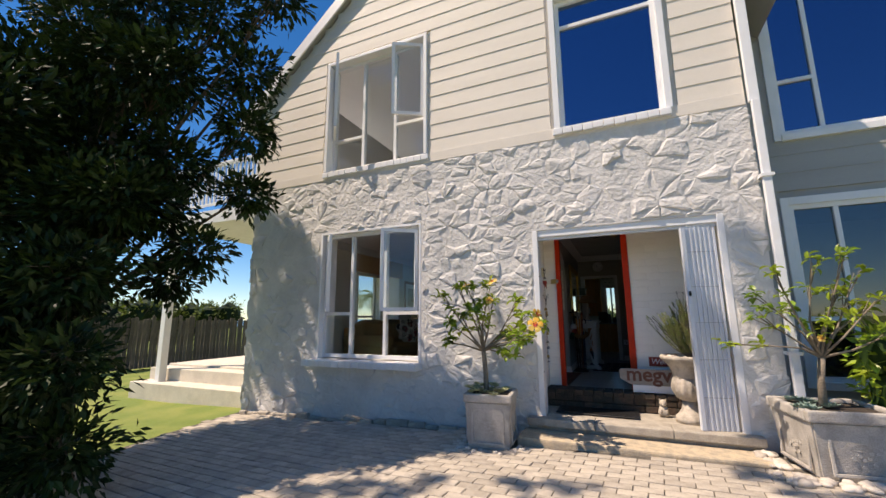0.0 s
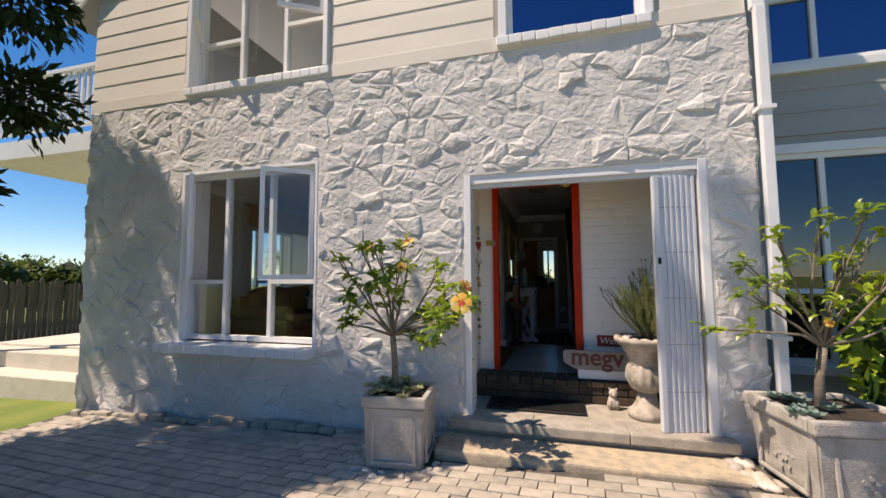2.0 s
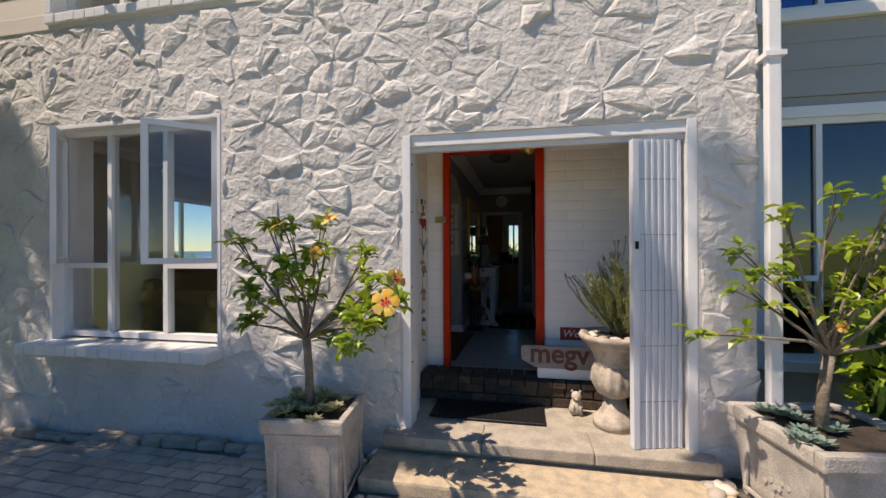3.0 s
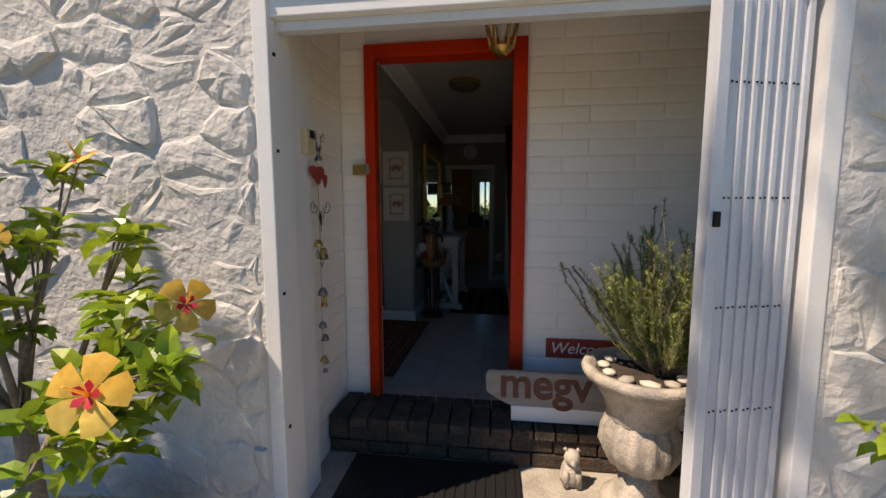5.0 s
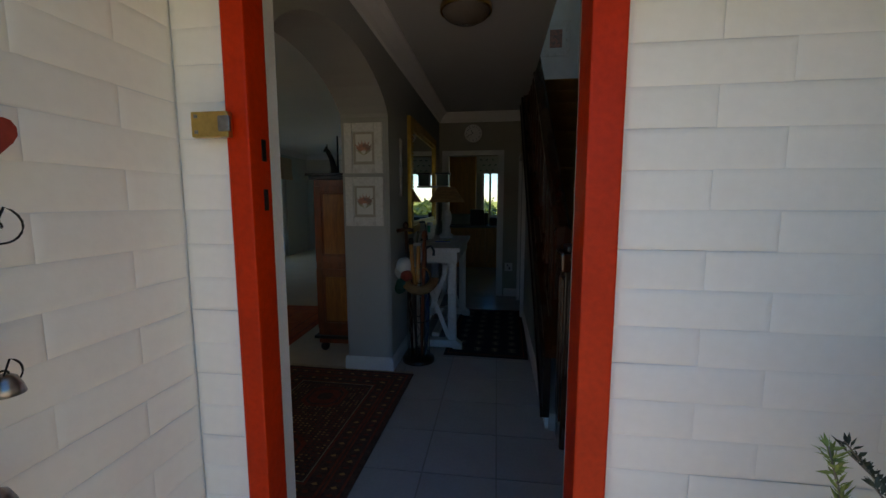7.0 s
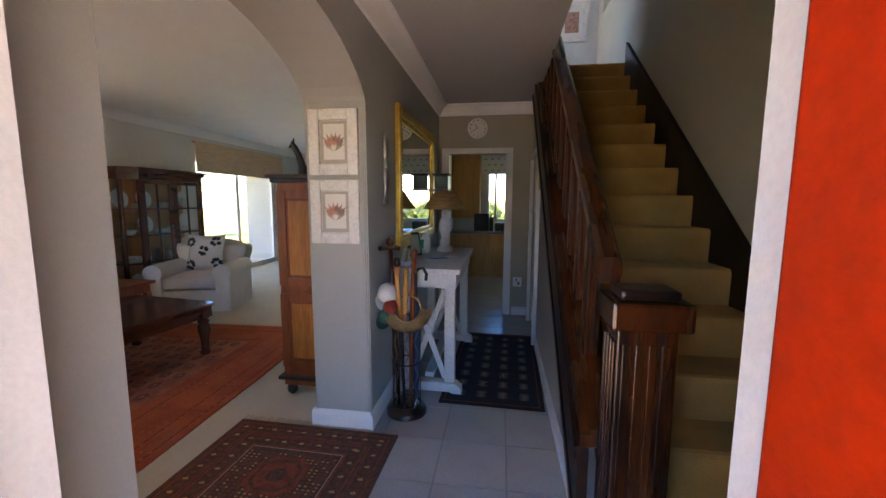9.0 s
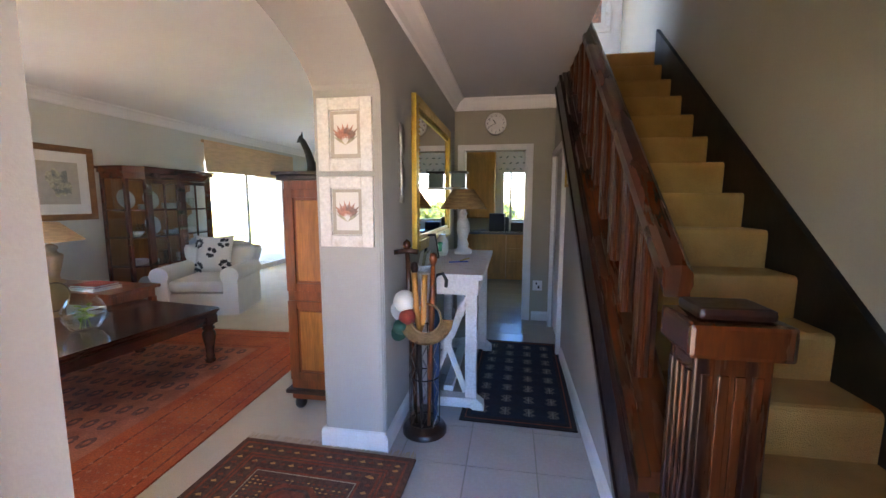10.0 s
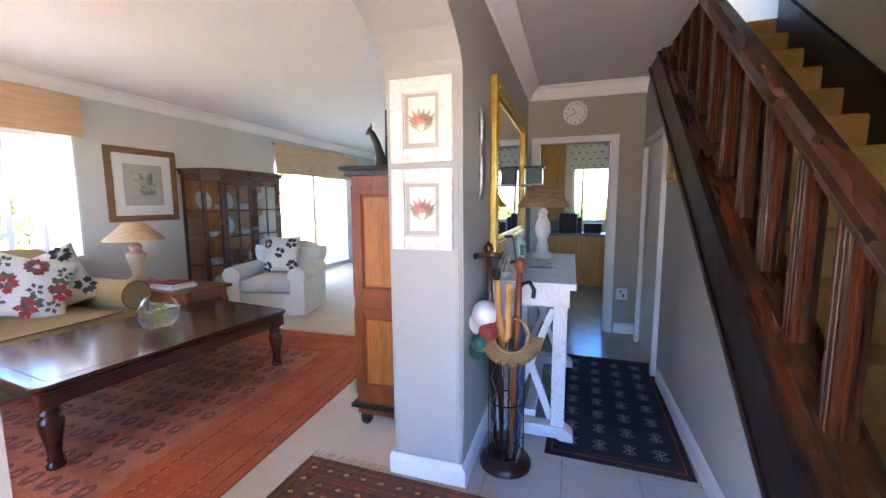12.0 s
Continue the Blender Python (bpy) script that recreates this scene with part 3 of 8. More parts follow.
def upper_wall():
    holes = [UP1, UP2]
    w = wall_with_holes("wall_upper_front", "y", 5.96, 6.10, -4.70, 2.27, 3.56, 5.14, [(*UP1[:3], 5.14), (*UP2[:3], 5.14)], "board_paint",
                        "upper storey clad in cream painted weatherboards", inner="wall_paint")
    tri = [(-4.70, 5.14), (UP1[0], 5.14), (UP1[0], UP1[3]), (UP1[1], UP1[3]), (UP1[1], 5.14), (UP2[0], 5.14), (UP2[0], UP2[3]), (UP2[1], UP2[3]), (UP2[1], 5.14), (2.27, 5.14), (-1.22, 8.05)]
    g = prism(tri, "y", 5.96, 6.10)
    bmesh.ops.triangulate(g, faces=[f for f in g.faces if len(f.verts) > 4])
    part("gable", g, "board_paint", w)
    part("fascia", boxes((-4.74, 2.27, 5.925, 5.96, 3.54, 3.68), bevel=0.004), "board_paint", w)
    pitch, z = 0.218, 3.66
    while z < 7.6:
        lo, hi = -4.74, 2.27
        if z + pitch > 5.15:
            lo, hi = -4.72 + (z + pitch - 5.15) / 0.84, 2.28 - (z + pitch - 5.15) / 0.84
        spans = [(lo, hi)]
        for h in (UP1, UP2):
            if z + pitch * 0.6 > h[2] and z + 0.03 < h[3]:
                spans = [s for a, b in spans for s in ((a, min(b, h[0] - 0.05)), (max(a, h[1] + 0.05), b)) if s[1] - s[0] > 0.05]
        for a, b in spans:
            bm = prism([(5.958, z + pitch + 0.012), (5.936, z + pitch + 0.012), (5.928, z + 0.004), (5.928, z), (5.958, z)], "x", a, b)
            part("board", bm, "board_paint", w)
        z += pitch
    return w


upper_wall()


def roof():
    t = thing("roof", pose(0, 0, 0), "grey gabled roof with white verge boards over the front", "roof", kind="structure")
    for s, name in ((-1, "slope"), (1, "slope")):
        a, b = (-1.22, 8.10), (-1.22 + s * 3.95, 8.10 - 3.95 * 0.84)
        bm = prism([a, b, (b[0], b[1] + 0.16), (a[0], a[1] + 0.16)], "y", 5.87, 12.6)
        part(name, bm, "grey_board", t)
        bm = prism([(a[0], a[1] - 0.05), (b[0], b[1] - 0.05), (b[0], b[1] + 0.19), (a[0], a[1] + 0.19)], "y", 5.84, 5.867)
        part("verge_board", bm, "white_trim", t)
    return t


roof()


def sash(parent, w, h, m, bar=0.045, name="sash", pane="pane"):
    """A casement of w x h in its own plane, hinged at x = 0."""
    s = part(name, boxes((0, bar, -0.02, 0.02, 0, h), (w - bar, w, -0.02, 0.02, 0, h), (bar, w - bar, -0.02, 0.02, 0, bar), (bar, w - bar, -0.02, 0.02, h - bar, h)), "white_paint", parent)
    s.matrix_basis = m
    p = part("pane", boxes((bar, w - bar, -0.003, 0.003, bar, h - bar)), pane, s)
    p.visible_shadow = False
    return s


def casement_window(name, x0, x1, z0, z1, y, cols, transom, opened, label, outer=0.05, pane="pane"):
    """A white window in a wall that faces -y: cols are the mullions' places, opened maps a column to (hinge, degrees)."""
    w = thing(name, pose(x0, y, z0), label, "window", kind="structure")
    W, H, b = x1 - x0, z1 - z0, outer
    part("window_frame", boxes((0, b, -0.04, 0.04, 0, H), (W - b, W, -0.04, 0.04, 0, H), (b, W - b, -0.04, 0.04, 0, b), (b, W - b, -0.04, 0.04, H - b, H)), "white_paint", w)
    edges = [b, *cols, W - b]
    for c in cols:
        part("mullion", boxes((c - 0.022, c + 0.022, -0.035, 0.035, b, H - b)), "white_paint", w)
    for i, (a, c) in enumerate(zip(edges, edges[1:])):
        a, c = a + (0.022 if i else 0), c - (0.022 if i < len(edges) - 2 else 0)
        tz = transom.get(i)
        lo = b
        if tz:
            part("transom", boxes((a, c, -0.035, 0.035, tz - 0.022, tz + 0.022)), "white_paint", w)
            q = part("pane", boxes((a, c, -0.003, 0.003, b, tz - 0.022)), pane, w)
            q.visible_shadow = False
            lo = tz + 0.022
        hinge, turn = opened.get(i, ("", 0))
        if hinge:
            ww, hh = c - a - 0.006, H - b - lo - 0.006
            m = pose(a + 0.003, -0.06, lo + 0.003, 0, 0, -turn) if hinge == "left" else pose(c - 0.003, -0.06, lo + 0.003, 0, 0, turn) @ pose(-ww, 0, 0)
            sash(w, ww, hh, m, pane="pane")
        else:
            q = part("pane", boxes((a, c, -0.003, 0.003, lo, H - b)), pane, w)
            q.visible_shadow = False
    return w


def brick_sill(name, x0, x1, z, y0, y1, label):
    s = thing(name, pose(x0, y0, z), label, "window sill", kind="structure")
    n = int((x1 - x0) / 0.108)
    w = (x1 - x0) / n
    me = None
    for i in range(n):
        if me is None:
            b = part("brick", boxes((0.002, w - 0.002, 0, y1 - y0, -0.085, 0), bevel=0.009), "white_paint", s)
            me = b.data
        else:
            b = new("brick", me)
            b.parent = s
        b.location = (i * w, rnd.uniform(-0.004, 0.004), rnd.uniform(-0.004, 0.004))
    return s


def lining(name, x0, x1, z0, z1, y0, y1, label, t=0.03):
    """White boards that line an opening."""
    s = thing(name, pose(0, 0, 0), label, "window surround", kind="structure")
    part("side_board", boxes((x0, x0 + t, y0, y1, z0, z1), bevel=0.004), "white_paint", s)
    part("side_board", boxes((x1 - t, x1, y0, y1, z0, z1), bevel=0.004), "white_paint", s)
    part("head_board", boxes((x0 + t, x1 - t, y0, y1, z1 - t, z1), bevel=0.004), "white_paint", s)
    return s


lining("window_lining", -3.25, -1.52, 0.80, 2.68, 5.93, 6.28, "white painted lining of the stone window opening")
casement_window("window_1", -3.22, -1.55, 0.82, 2.65, 6.06, [0.50, 1.08], {0: 0.63, 2: 0.63}, {0: ("left", 46), 2: ("right", 38)},
                "white casement window with two leaves standing open")
brick_sill("window_sill", -3.36, -1.50, 0.80, 5.74, 6.05, "white painted brick sill under the casement window")
lining("window_lining", *UP1, 5.90, 6.14, "white box surround of the upper window", 0.05)
casement_window("window_2", UP1[0] + 0.05, UP1[1] - 0.05, UP1[2], UP1[3] - 0.05, 6.07, [0.60, 1.18], {0: 0.55, 2: 0.62}, {0: ("left", 50), 2: ("right", 30)},
                "white upper casement window with open leaves")
brick_sill("window_sill", UP1[0] - 0.02, UP1[1] + 0.02, 3.665, 5.90, 6.04, "white painted brick sill of the upper window")
lining("window_lining", *UP2, 5.90, 6.14, "white box surround of the large upper pane", 0.07)
casement_window("window_3", UP2[0] + 0.07, UP2[1] - 0.07, UP2[2], UP2[3] - 0.07, 6.03, [], {0: 1.42}, {}, "large fixed upper window, its mirrored sky tinted blue in the pane", pane="shut_pane")
brick_sill("window_sill", UP2[0] - 0.02, UP2[1] - 0.02, 3.655, 5.88, 6.02, "white painted brick sill of the fixed window")


def right_wing():
    A, B = (2.80, 4.75, 3.47, 5.45), (2.76, 4.75, 0.68, 2.62)
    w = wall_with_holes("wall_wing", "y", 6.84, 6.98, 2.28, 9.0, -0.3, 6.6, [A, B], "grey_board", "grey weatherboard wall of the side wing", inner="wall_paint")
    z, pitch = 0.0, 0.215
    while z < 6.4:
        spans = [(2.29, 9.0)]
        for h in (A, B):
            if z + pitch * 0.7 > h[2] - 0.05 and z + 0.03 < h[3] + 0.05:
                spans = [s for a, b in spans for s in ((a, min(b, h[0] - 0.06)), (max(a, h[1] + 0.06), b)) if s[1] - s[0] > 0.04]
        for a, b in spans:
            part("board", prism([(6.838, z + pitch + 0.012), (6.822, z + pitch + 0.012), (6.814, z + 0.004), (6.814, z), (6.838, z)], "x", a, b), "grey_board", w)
        z += pitch
    for h in (A, B):
        part("casing", boxes((h[0] - 0.07, h[0], 6.79, 6.838, h[2] - 0.07, h[3] + 0.09), (h[0], h[1], 6.79, 6.838, h[3], h[3] + 0.09), (h[0], h[1], 6.77, 6.838, h[2] - 0.08, h[2]), bevel=0.004), "white_paint", w)
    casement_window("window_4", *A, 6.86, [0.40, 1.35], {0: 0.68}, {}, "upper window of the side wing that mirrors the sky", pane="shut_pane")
    casement_window("window_5", *B, 6.86, [0.42, 1.30], {0: 0.66, 2: 0.66}, {}, "lower window of the side wing behind the plants", pane="dim_pane")
    solid("wall_wing_room", (2.28, 9.0, 9.4, 9.5, -0.3, 6.6), "wall_paint", "far wall of the side room")
    solid("floor_wing", (2.28, 9.0, 6.98, 9.4, 2.85, 3.05), "ceiling_paint", "floor between the side rooms", "floor")
    solid("roof_wing", (2.28, 9.2, 6.5, 9.6, 6.6, 6.75), "grey_board", "roof of the side wing", "roof")
    solid("wall_wing_end", (8.9, 9.0, 6.98, 9.4, -0.3, 6.6), "wall_paint", "end wall of the side room")


right_wing()


def downpipe():
    t = thing("downpipe", pose(2.33, 5.86, 0.12), "white square downpipe at the corner of the house", "downpipe")
    part("pipe", boxes((-0.035, 0.035, -0.03, 0.03, 0.0, 3.42), bevel=0.008), "white_paint", t)
    part("upper_pipe", boxes((-0.045, 0.045, 0.0, 0.06, 3.42, 6.5), bevel=0.008), "white_paint", t)
    for z in (0.9, 2.6):
        part("bracket", boxes((-0.055, 0.055, -0.045, 0.075, z, z + 0.03)), "white_paint", t)
    return t


downpipe()

# ---- outside: porch ----
solid("porch_floor", (-0.12, 2.02, 5.86, 6.838, -0.1, 0.275), "step_stone", "worn stone porch floor", "floor", 0.012)
for _x0, _x1 in ((-0.12, 0.58), (0.585, 1.30), (1.305, 2.03)):
    part("slab", boxes((_x0, _x1, 5.80, 6.10, 0.205, 0.285), bevel=0.012), "step_stone", bpy.data.objects["porch_floor"])
solid("porch_step", (-0.16, 2.05, 5.47, 5.859, -0.1, 0.165), "sand_slab", "low sandy pebble-dash step in front of the porch", "step", 0.02)


def brick_step():
    s = thing("brick_step", pose(0, 0, 0), "dark old clay brick step below the front door", "step", kind="structure")
    part("core", boxes((-0.028, 1.978, 6.56, 6.838, 0.275, 0.44)), "soil", s)
    me = None
    for row, z, off in ((0, 0.280, 0.0), (1, 0.362, 0.11)):
        x = -0.02 - off
        while x < 1.96:
            a, b = max(x, -0.025), min(x + 0.212, 1.975)
            if b - a > 0.03:
                q = part("brick", boxes((a, b, 6.535 + rnd.uniform(-0.006, 0.006), 6.60, z, z + 0.072), bevel=0.007), "old_brick", s)
            x += 0.222
    x = -0.02
    while x < 1.96:
        part("brick", boxes((x, min(x + 0.104, 1.975), 6.525 + rnd.uniform(-0.006, 0.006), 6.745, 0.434, 0.488 + rnd.uniform(-0.005, 0.005)), bevel=0.008), "old_brick", s)
        part("brick", boxes((x, min(x + 0.104, 1.975), 6.755, 6.836, 0.434, 0.488), bevel=0.008), "old_brick", s)
        x += 0.112
    return s


brick_step()


def soft_brick(w, h, seed):
    """The face of a brick under many coats of paint: rounded edges, a slightly uneven front towards -y."""
    r = random.Random(seed)
    us = [0.0, min(0.005, w * 0.1), min(0.017, w * 0.3), w - min(0.017, w * 0.3), w - min(0.005, w * 0.1), w]
    vs = [0.0, 0.005, 0.016, h - 0.016, h - 0.005, h]
    deep = (0.0005, -0.0012, -0.0026, -0.0026, -0.0012, 0.0005)
    bm = bmesh.new()
    g = []
    for i, u in enumerate(us):
        g.append([bm.verts.new((u + (r.uniform(-0.003, 0.003) if 0 < i < 5 else 0), max(deep[i], deep[j]) + (r.uniform(-0.0012, 0.0012) if 0 < i < 5 and 0 < j < 5 else 0), v + (r.uniform(-0.0025, 0.0025) if 0 < j < 5 else 0))) for j, v in enumerate(vs)])
    for i in range(5):
        for j in range(5):
            bm.faces.new((g[i][j], g[i + 1][j], g[i + 1][j + 1], g[i][j + 1])).smooth = True
    return bm


def porch_brickwork():
    """Painted brick courses on the porch walls, pieces proud of the plaster."""
    back = bpy.data.objects["wall_porch"]
    left = bpy.data.objects["wall_porch_left"]
    made = {}

    def brick(parent, w, m):
        key = (parent.name, w, rnd.randrange(4))
        if key not in made:
            o = part("brick", soft_brick(w, h, hash(w) % 97 + key[2]), "white_brick", parent)
            made[key] = o.data
        else:
            o = new("brick", made[key])
            o.parent = parent
        o.matrix_basis = m

    h, l = 0.0895, 0.385
    for r in range(24):
        z = 0.495 + r * h
        for a0, a1 in ((1.056, 1.978), (-0.026, 0.128)):
            x = a0 - (l / 2 if r % 2 else 0.05)
            while x < a1 - 0.02:
                a, b = max(x, a0), min(x + l, a1)
                if b - a > 0.03:
                    brick(back, round(b - a, 3), pose(a, 6.836 + rnd.uniform(-0.001, 0.001), z + rnd.uniform(-0.0015, 0.0015)))
                x += l
        y = 6.10 - (l / 2 if r % 2 else 0)
        while y < 6.80:
            a, b = max(y, 6.303), min(y + l, 6.830)
            if b - a > 0.03:
                brick(left, round(b - a, 3), pose(-0.0285 + rnd.uniform(-0.001, 0.001), a, z + rnd.uniform(-0.0015, 0.0015), 0, 0, 90))
            y += l


def front_door_frame():
    d = thing("door_1", pose(0, 0, 0), "front doorway with a red painted wooden frame, standing open", "door", kind="structure")
    part("jamb", boxes((0.13, 0.190, 6.80, 6.89, 0.44, 2.56), bevel=0.006), "red_paint", d)
    part("jamb", boxes((0.975, 1.05, 6.80, 6.925, 0.44, 2.56), bevel=0.006), "red_paint", d)
    part("head", boxes((0.190, 0.975, 6.80, 6.925, 2.485, 2.56), bevel=0.006), "red_paint", d)
    part("threshold", boxes((0.20, 0.98, 6.80, 7.0, 0.40, 0.452), bevel=0.006), "step_stone", d, "worn grey stone threshold")
    for z in (1.655, 1.78):
        part("strike_plate", boxes((0.1905, 0.193, 6.848, 6.866, z, z + 0.055), bevel=0.001), "black_iron", d, "dark metal strike plate")
    part("door_leaf", boxes((1.07, 1.90, 6.995, 7.035, 0.45, 2.47), bevel=0.004), "dark_wood", d, "dark wooden door leaf folded back against the wall")
    part("door_handle", tube(bmesh.new(), [(1.84, 7.035, 1.45), (1.84, 7.085, 1.45), (1.74, 7.085, 1.45)], 0.009, 8), "brass", d)
    latch = thing("door_latch", pose(0.135, 6.792, 1.86), "brass latch keeper screwed to the red door frame", "latch")
    part("body", boxes((-0.075, 0.02, -0.02, 0.0, -0.03, 0.03), bevel=0.005), "brass", latch)
    part("bolt", boxes((0.0, 0.03, -0.028, -0.0205, -0.018, 0.018), bevel=0.003), "pewter", latch, "steel bolt")
    part("screw", boxes((-0.064, -0.056, -0.023, -0.0205, 0.014, 0.022)), "pewter", latch)
    part("screw", boxes((-0.064, -0.056, -0.023, -0.0205, -0.022, -0.014)), "pewter", latch)


front_door_frame()
porch_brickwork()


def porch_opening():
    f = thing("door_2", pose(0, 0, 0), "white painted steel frame round the porch opening", "door frame", kind="structure")
    part("jamb", boxes((0.0, 0.06, 5.93, 6.10, 0.275, 2.41), bevel=0.005), "white_paint", f)
    part("jamb_lining", boxes((0.0, 0.03, 6.102, 6.30, 0.275, 2.40), bevel=0.003), "white_paint", f)
    part("jamb", boxes((1.89, 1.95, 5.93, 6.10, 0.275, 2.41), bevel=0.005), "white_paint", f)
    part("head", boxes((0.06, 1.89, 5.95, 6.10, 2.33, 2.41), bevel=0.005), "white_paint", f)
    part("track", boxes((0.06, 1.89, 5.985, 6.03, 2.295, 2.33), bevel=0.004), "gate_steel", f)
    for z in (0.75, 1.30, 1.85, 2.2):
        part("bolt", boxes((0.0605, 0.066, 5.96, 5.972, z, z + 0.012)), "black_iron", f)
    return f


porch_opening()


def folding_gate():
    g = thing("folding_gate", pose(1.55, 5.905, 0.288, 0, 0, 14), "pale steel concertina security gate, folded open", "gate")
    w, n = 0.0215, 12
    for i in range(n):
        x, o = 0.045 + i * w, 0.006 * (i % 2)
        part("slat", boxes((x, x + 0.0185, -0.012 + o, 0.012 + o, 0.0, 2.0), bevel=0.002), "gate_steel", g)
    part("leading_post", boxes((0.0, 0.042, -0.02, 0.03, 0.0, 2.0), bevel=0.004), "gate_steel", g)
    part("end_post", boxes((0.303, 0.325, -0.015, 0.02, 0.0, 2.0), bevel=0.003), "gate_steel", g)
    rivet = None
    for z in (0.30, 0.66, 1.02, 1.38, 1.74):
        for i in range(n):
            if rivet is None:
                o = part("rivet", boxes((0.0, 0.006, -0.0025, 0.0, 0.0, 0.006)), "black_iron", g)
                rivet = o.data
            else:
                o = new("rivet", rivet)
                o.parent = g
            o.location = (0.0515 + i * w, -0.0122 + 0.006 * (i % 2), z)
    part("lock", boxes((0.012, 0.032, -0.034, -0.0205, 1.29, 1.34), bevel=0.003), "black_iron", g)
    return g


folding_gate()


def door_mat():
    m = thing("door_mat", pose(0.58, 6.33, 0.286), "black rubber door mat on the porch floor", "door mat")
    bm = bmesh.new()
    box(bm, -0.44, 0.44, -0.18, 0.18, 0, 0.012)
    part("mat", bm, "black", m, bevel=0.003)
    for i in range(18):
        part("rib", boxes((-0.42 + i * 0.0475, -0.395 + i * 0.0475, -0.165, 0.165, 0.012, 0.018)), "black", m)
    return m


door_mat()


# ---- outside: plants ----
def leaf(bm, at, way, up, l, w, fold=0.25, mat=0, curl=0.2):
    """One pointed leaf with a folded midrib."""
    way = way.normalized()
    side = way.cross(up)
    if side.length < 1e-3:
        side = way.cross(Vector((1, 0.2, 0)))
    side.normalize()
    n = side.cross(way).normalized()
    pts = [at, at + way * l * 0.35 + side * w * 0.5 + n * w * fold, at + way * l * 0.75 + side * w * 0.36 + n * (w * fold - l * curl * 0.3), at + way * l - n * l * curl,
           at + way * l * 0.75 - side * w * 0.36 + n * (w * fold - l * curl * 0.3), at + way * l * 0.35 - side * w * 0.5 + n * w * fold, at + way * l * 0.55]
    v = [bm.verts.new(p) for p in pts]
    for f in ((0, 1, 6), (1, 2, 6), (2, 3, 6), (3, 4, 6), (4, 5, 6), (5, 0, 6)):
        q = bm.faces.new([v[i] for i in f])
        q.material_index = mat


def fast_leaves(name, spots, mat, parent, l, w, seed, label="", droop=0.2):
    """Many small leaves in one mesh: spots are (place, outward way)."""
    r = np.random.RandomState(seed)
    n = len(spots)
    at = np.array([s[0] for s in spots], float)
    way = np.array([s[1] for s in spots], float) + r.normal(0, 0.45, (n, 3)) + (0, 0, -droop)
    way /= np.linalg.norm(way, axis=1)[:, None] + 1e-9
    side = np.cross(way, r.normal(0, 0.5, (n, 3)) + (0, 0, 1))
    side /= np.linalg.norm(side, axis=1)[:, None] + 1e-9
    nor = np.cross(side, way)
    ll = (l * r.uniform(0.65, 1.25, n))[:, None]
    ww = (w * r.uniform(0.7, 1.2, n))[:, None]
    v = np.stack([at, at + way * ll * 0.45 + side * ww * 0.5 + nor * ww * 0.18, at + way * ll, at + way * ll * 0.45 - side * ww * 0.5 + nor * ww * 0.18, at + way * ll * 0.5], 1).reshape(-1, 3)
    k = np.arange(n)[:, None] * 5
    faces = np.concatenate([k + (0, 1, 4), k + (1, 2, 4), k + (2, 3, 4), k + (3, 0, 4)], 0)
    me = bpy.data.meshes.new(name)
    me.from_pydata(v.tolist(), [], faces.tolist())
    me.materials.append(M[mat])
    ob = new(name, me)
    if parent is not None:
        ob.parent = parent
    if label:
        tagged(ob, label)
    return ob


def clump_spots(r, centre, radius, n, squash=0.8, shell=0.55):
    out = []
    for _ in range(n):
        d = Vector((r.gauss(0, 1), r.gauss(0, 1), r.gauss(0, 1))).normalized()
        q = radius * (shell + (1 - shell) * r.random()) * (0.75 + 0.5 * noise.noise(Vector(centre) + d * 1.7))
        p = Vector(centre) + Vector((d.x * q, d.y * q, d.z * q * squash))
        out.append((tuple(p), tuple(d)))
    return out


def hibiscus_flower(parent, at, face, size):
    bm = bmesh.new()
    face = face.normalized()
    u = face.orthogonal().normalized()
    w = face.cross(u)
    for k in range(5):
        a = 2 * math.pi * k / 5
        d = u * math.cos(a) + w * math.sin(a)
        s = face.cross(d)
        ring = [Vector((0, 0, 0)), d * 0.45 * size + s * 0.30 * size + face * 0.10 * size, d * 0.85 * size + s * 0.42 * size + face * 0.05 * size, d * size + face * 0.0,
                d * 0.85 * size - s * 0.42 * size + face * 0.02 * size, d * 0.45 * size - s * 0.30 * size + face * 0.10 * size]
        v = [bm.verts.new(q) for q in ring]
        c = bm.verts.new(d * 0.55 * size + face * 0.16 * size)
        for i in range(6):
            bm.faces.new((v[i], v[(i + 1) % 6], c)).smooth = True
    f = part("flower", bm, "petal", parent, "orange yellow hibiscus flower")
    f.location = at
    bm = bmesh.new()
    for k in range(5):
        a = 2 * math.pi * k / 5
        d = u * math.cos(a) + w * math.sin(a)
        s = face.cross(d)
        v = [bm.verts.new(q) for q in (face * 0.03 * size, d * 0.24 * size + s * 0.12 * size + face * 0.14 * size, d * 0.36 * size + face * 0.19 * size, d * 0.24 * size - s * 0.12 * size + face * 0.14 * size)]
        bm.faces.new(v)
    part("throat", bm, "petal_red", f, "crimson throat")
    part("pistil", tube(bmesh.new(), [(0, 0, 0), tuple(face * size * 0.75 + Vector((0, 0, 0.02)))], [0.004, 0.002], 5), "petal", f)
    return f


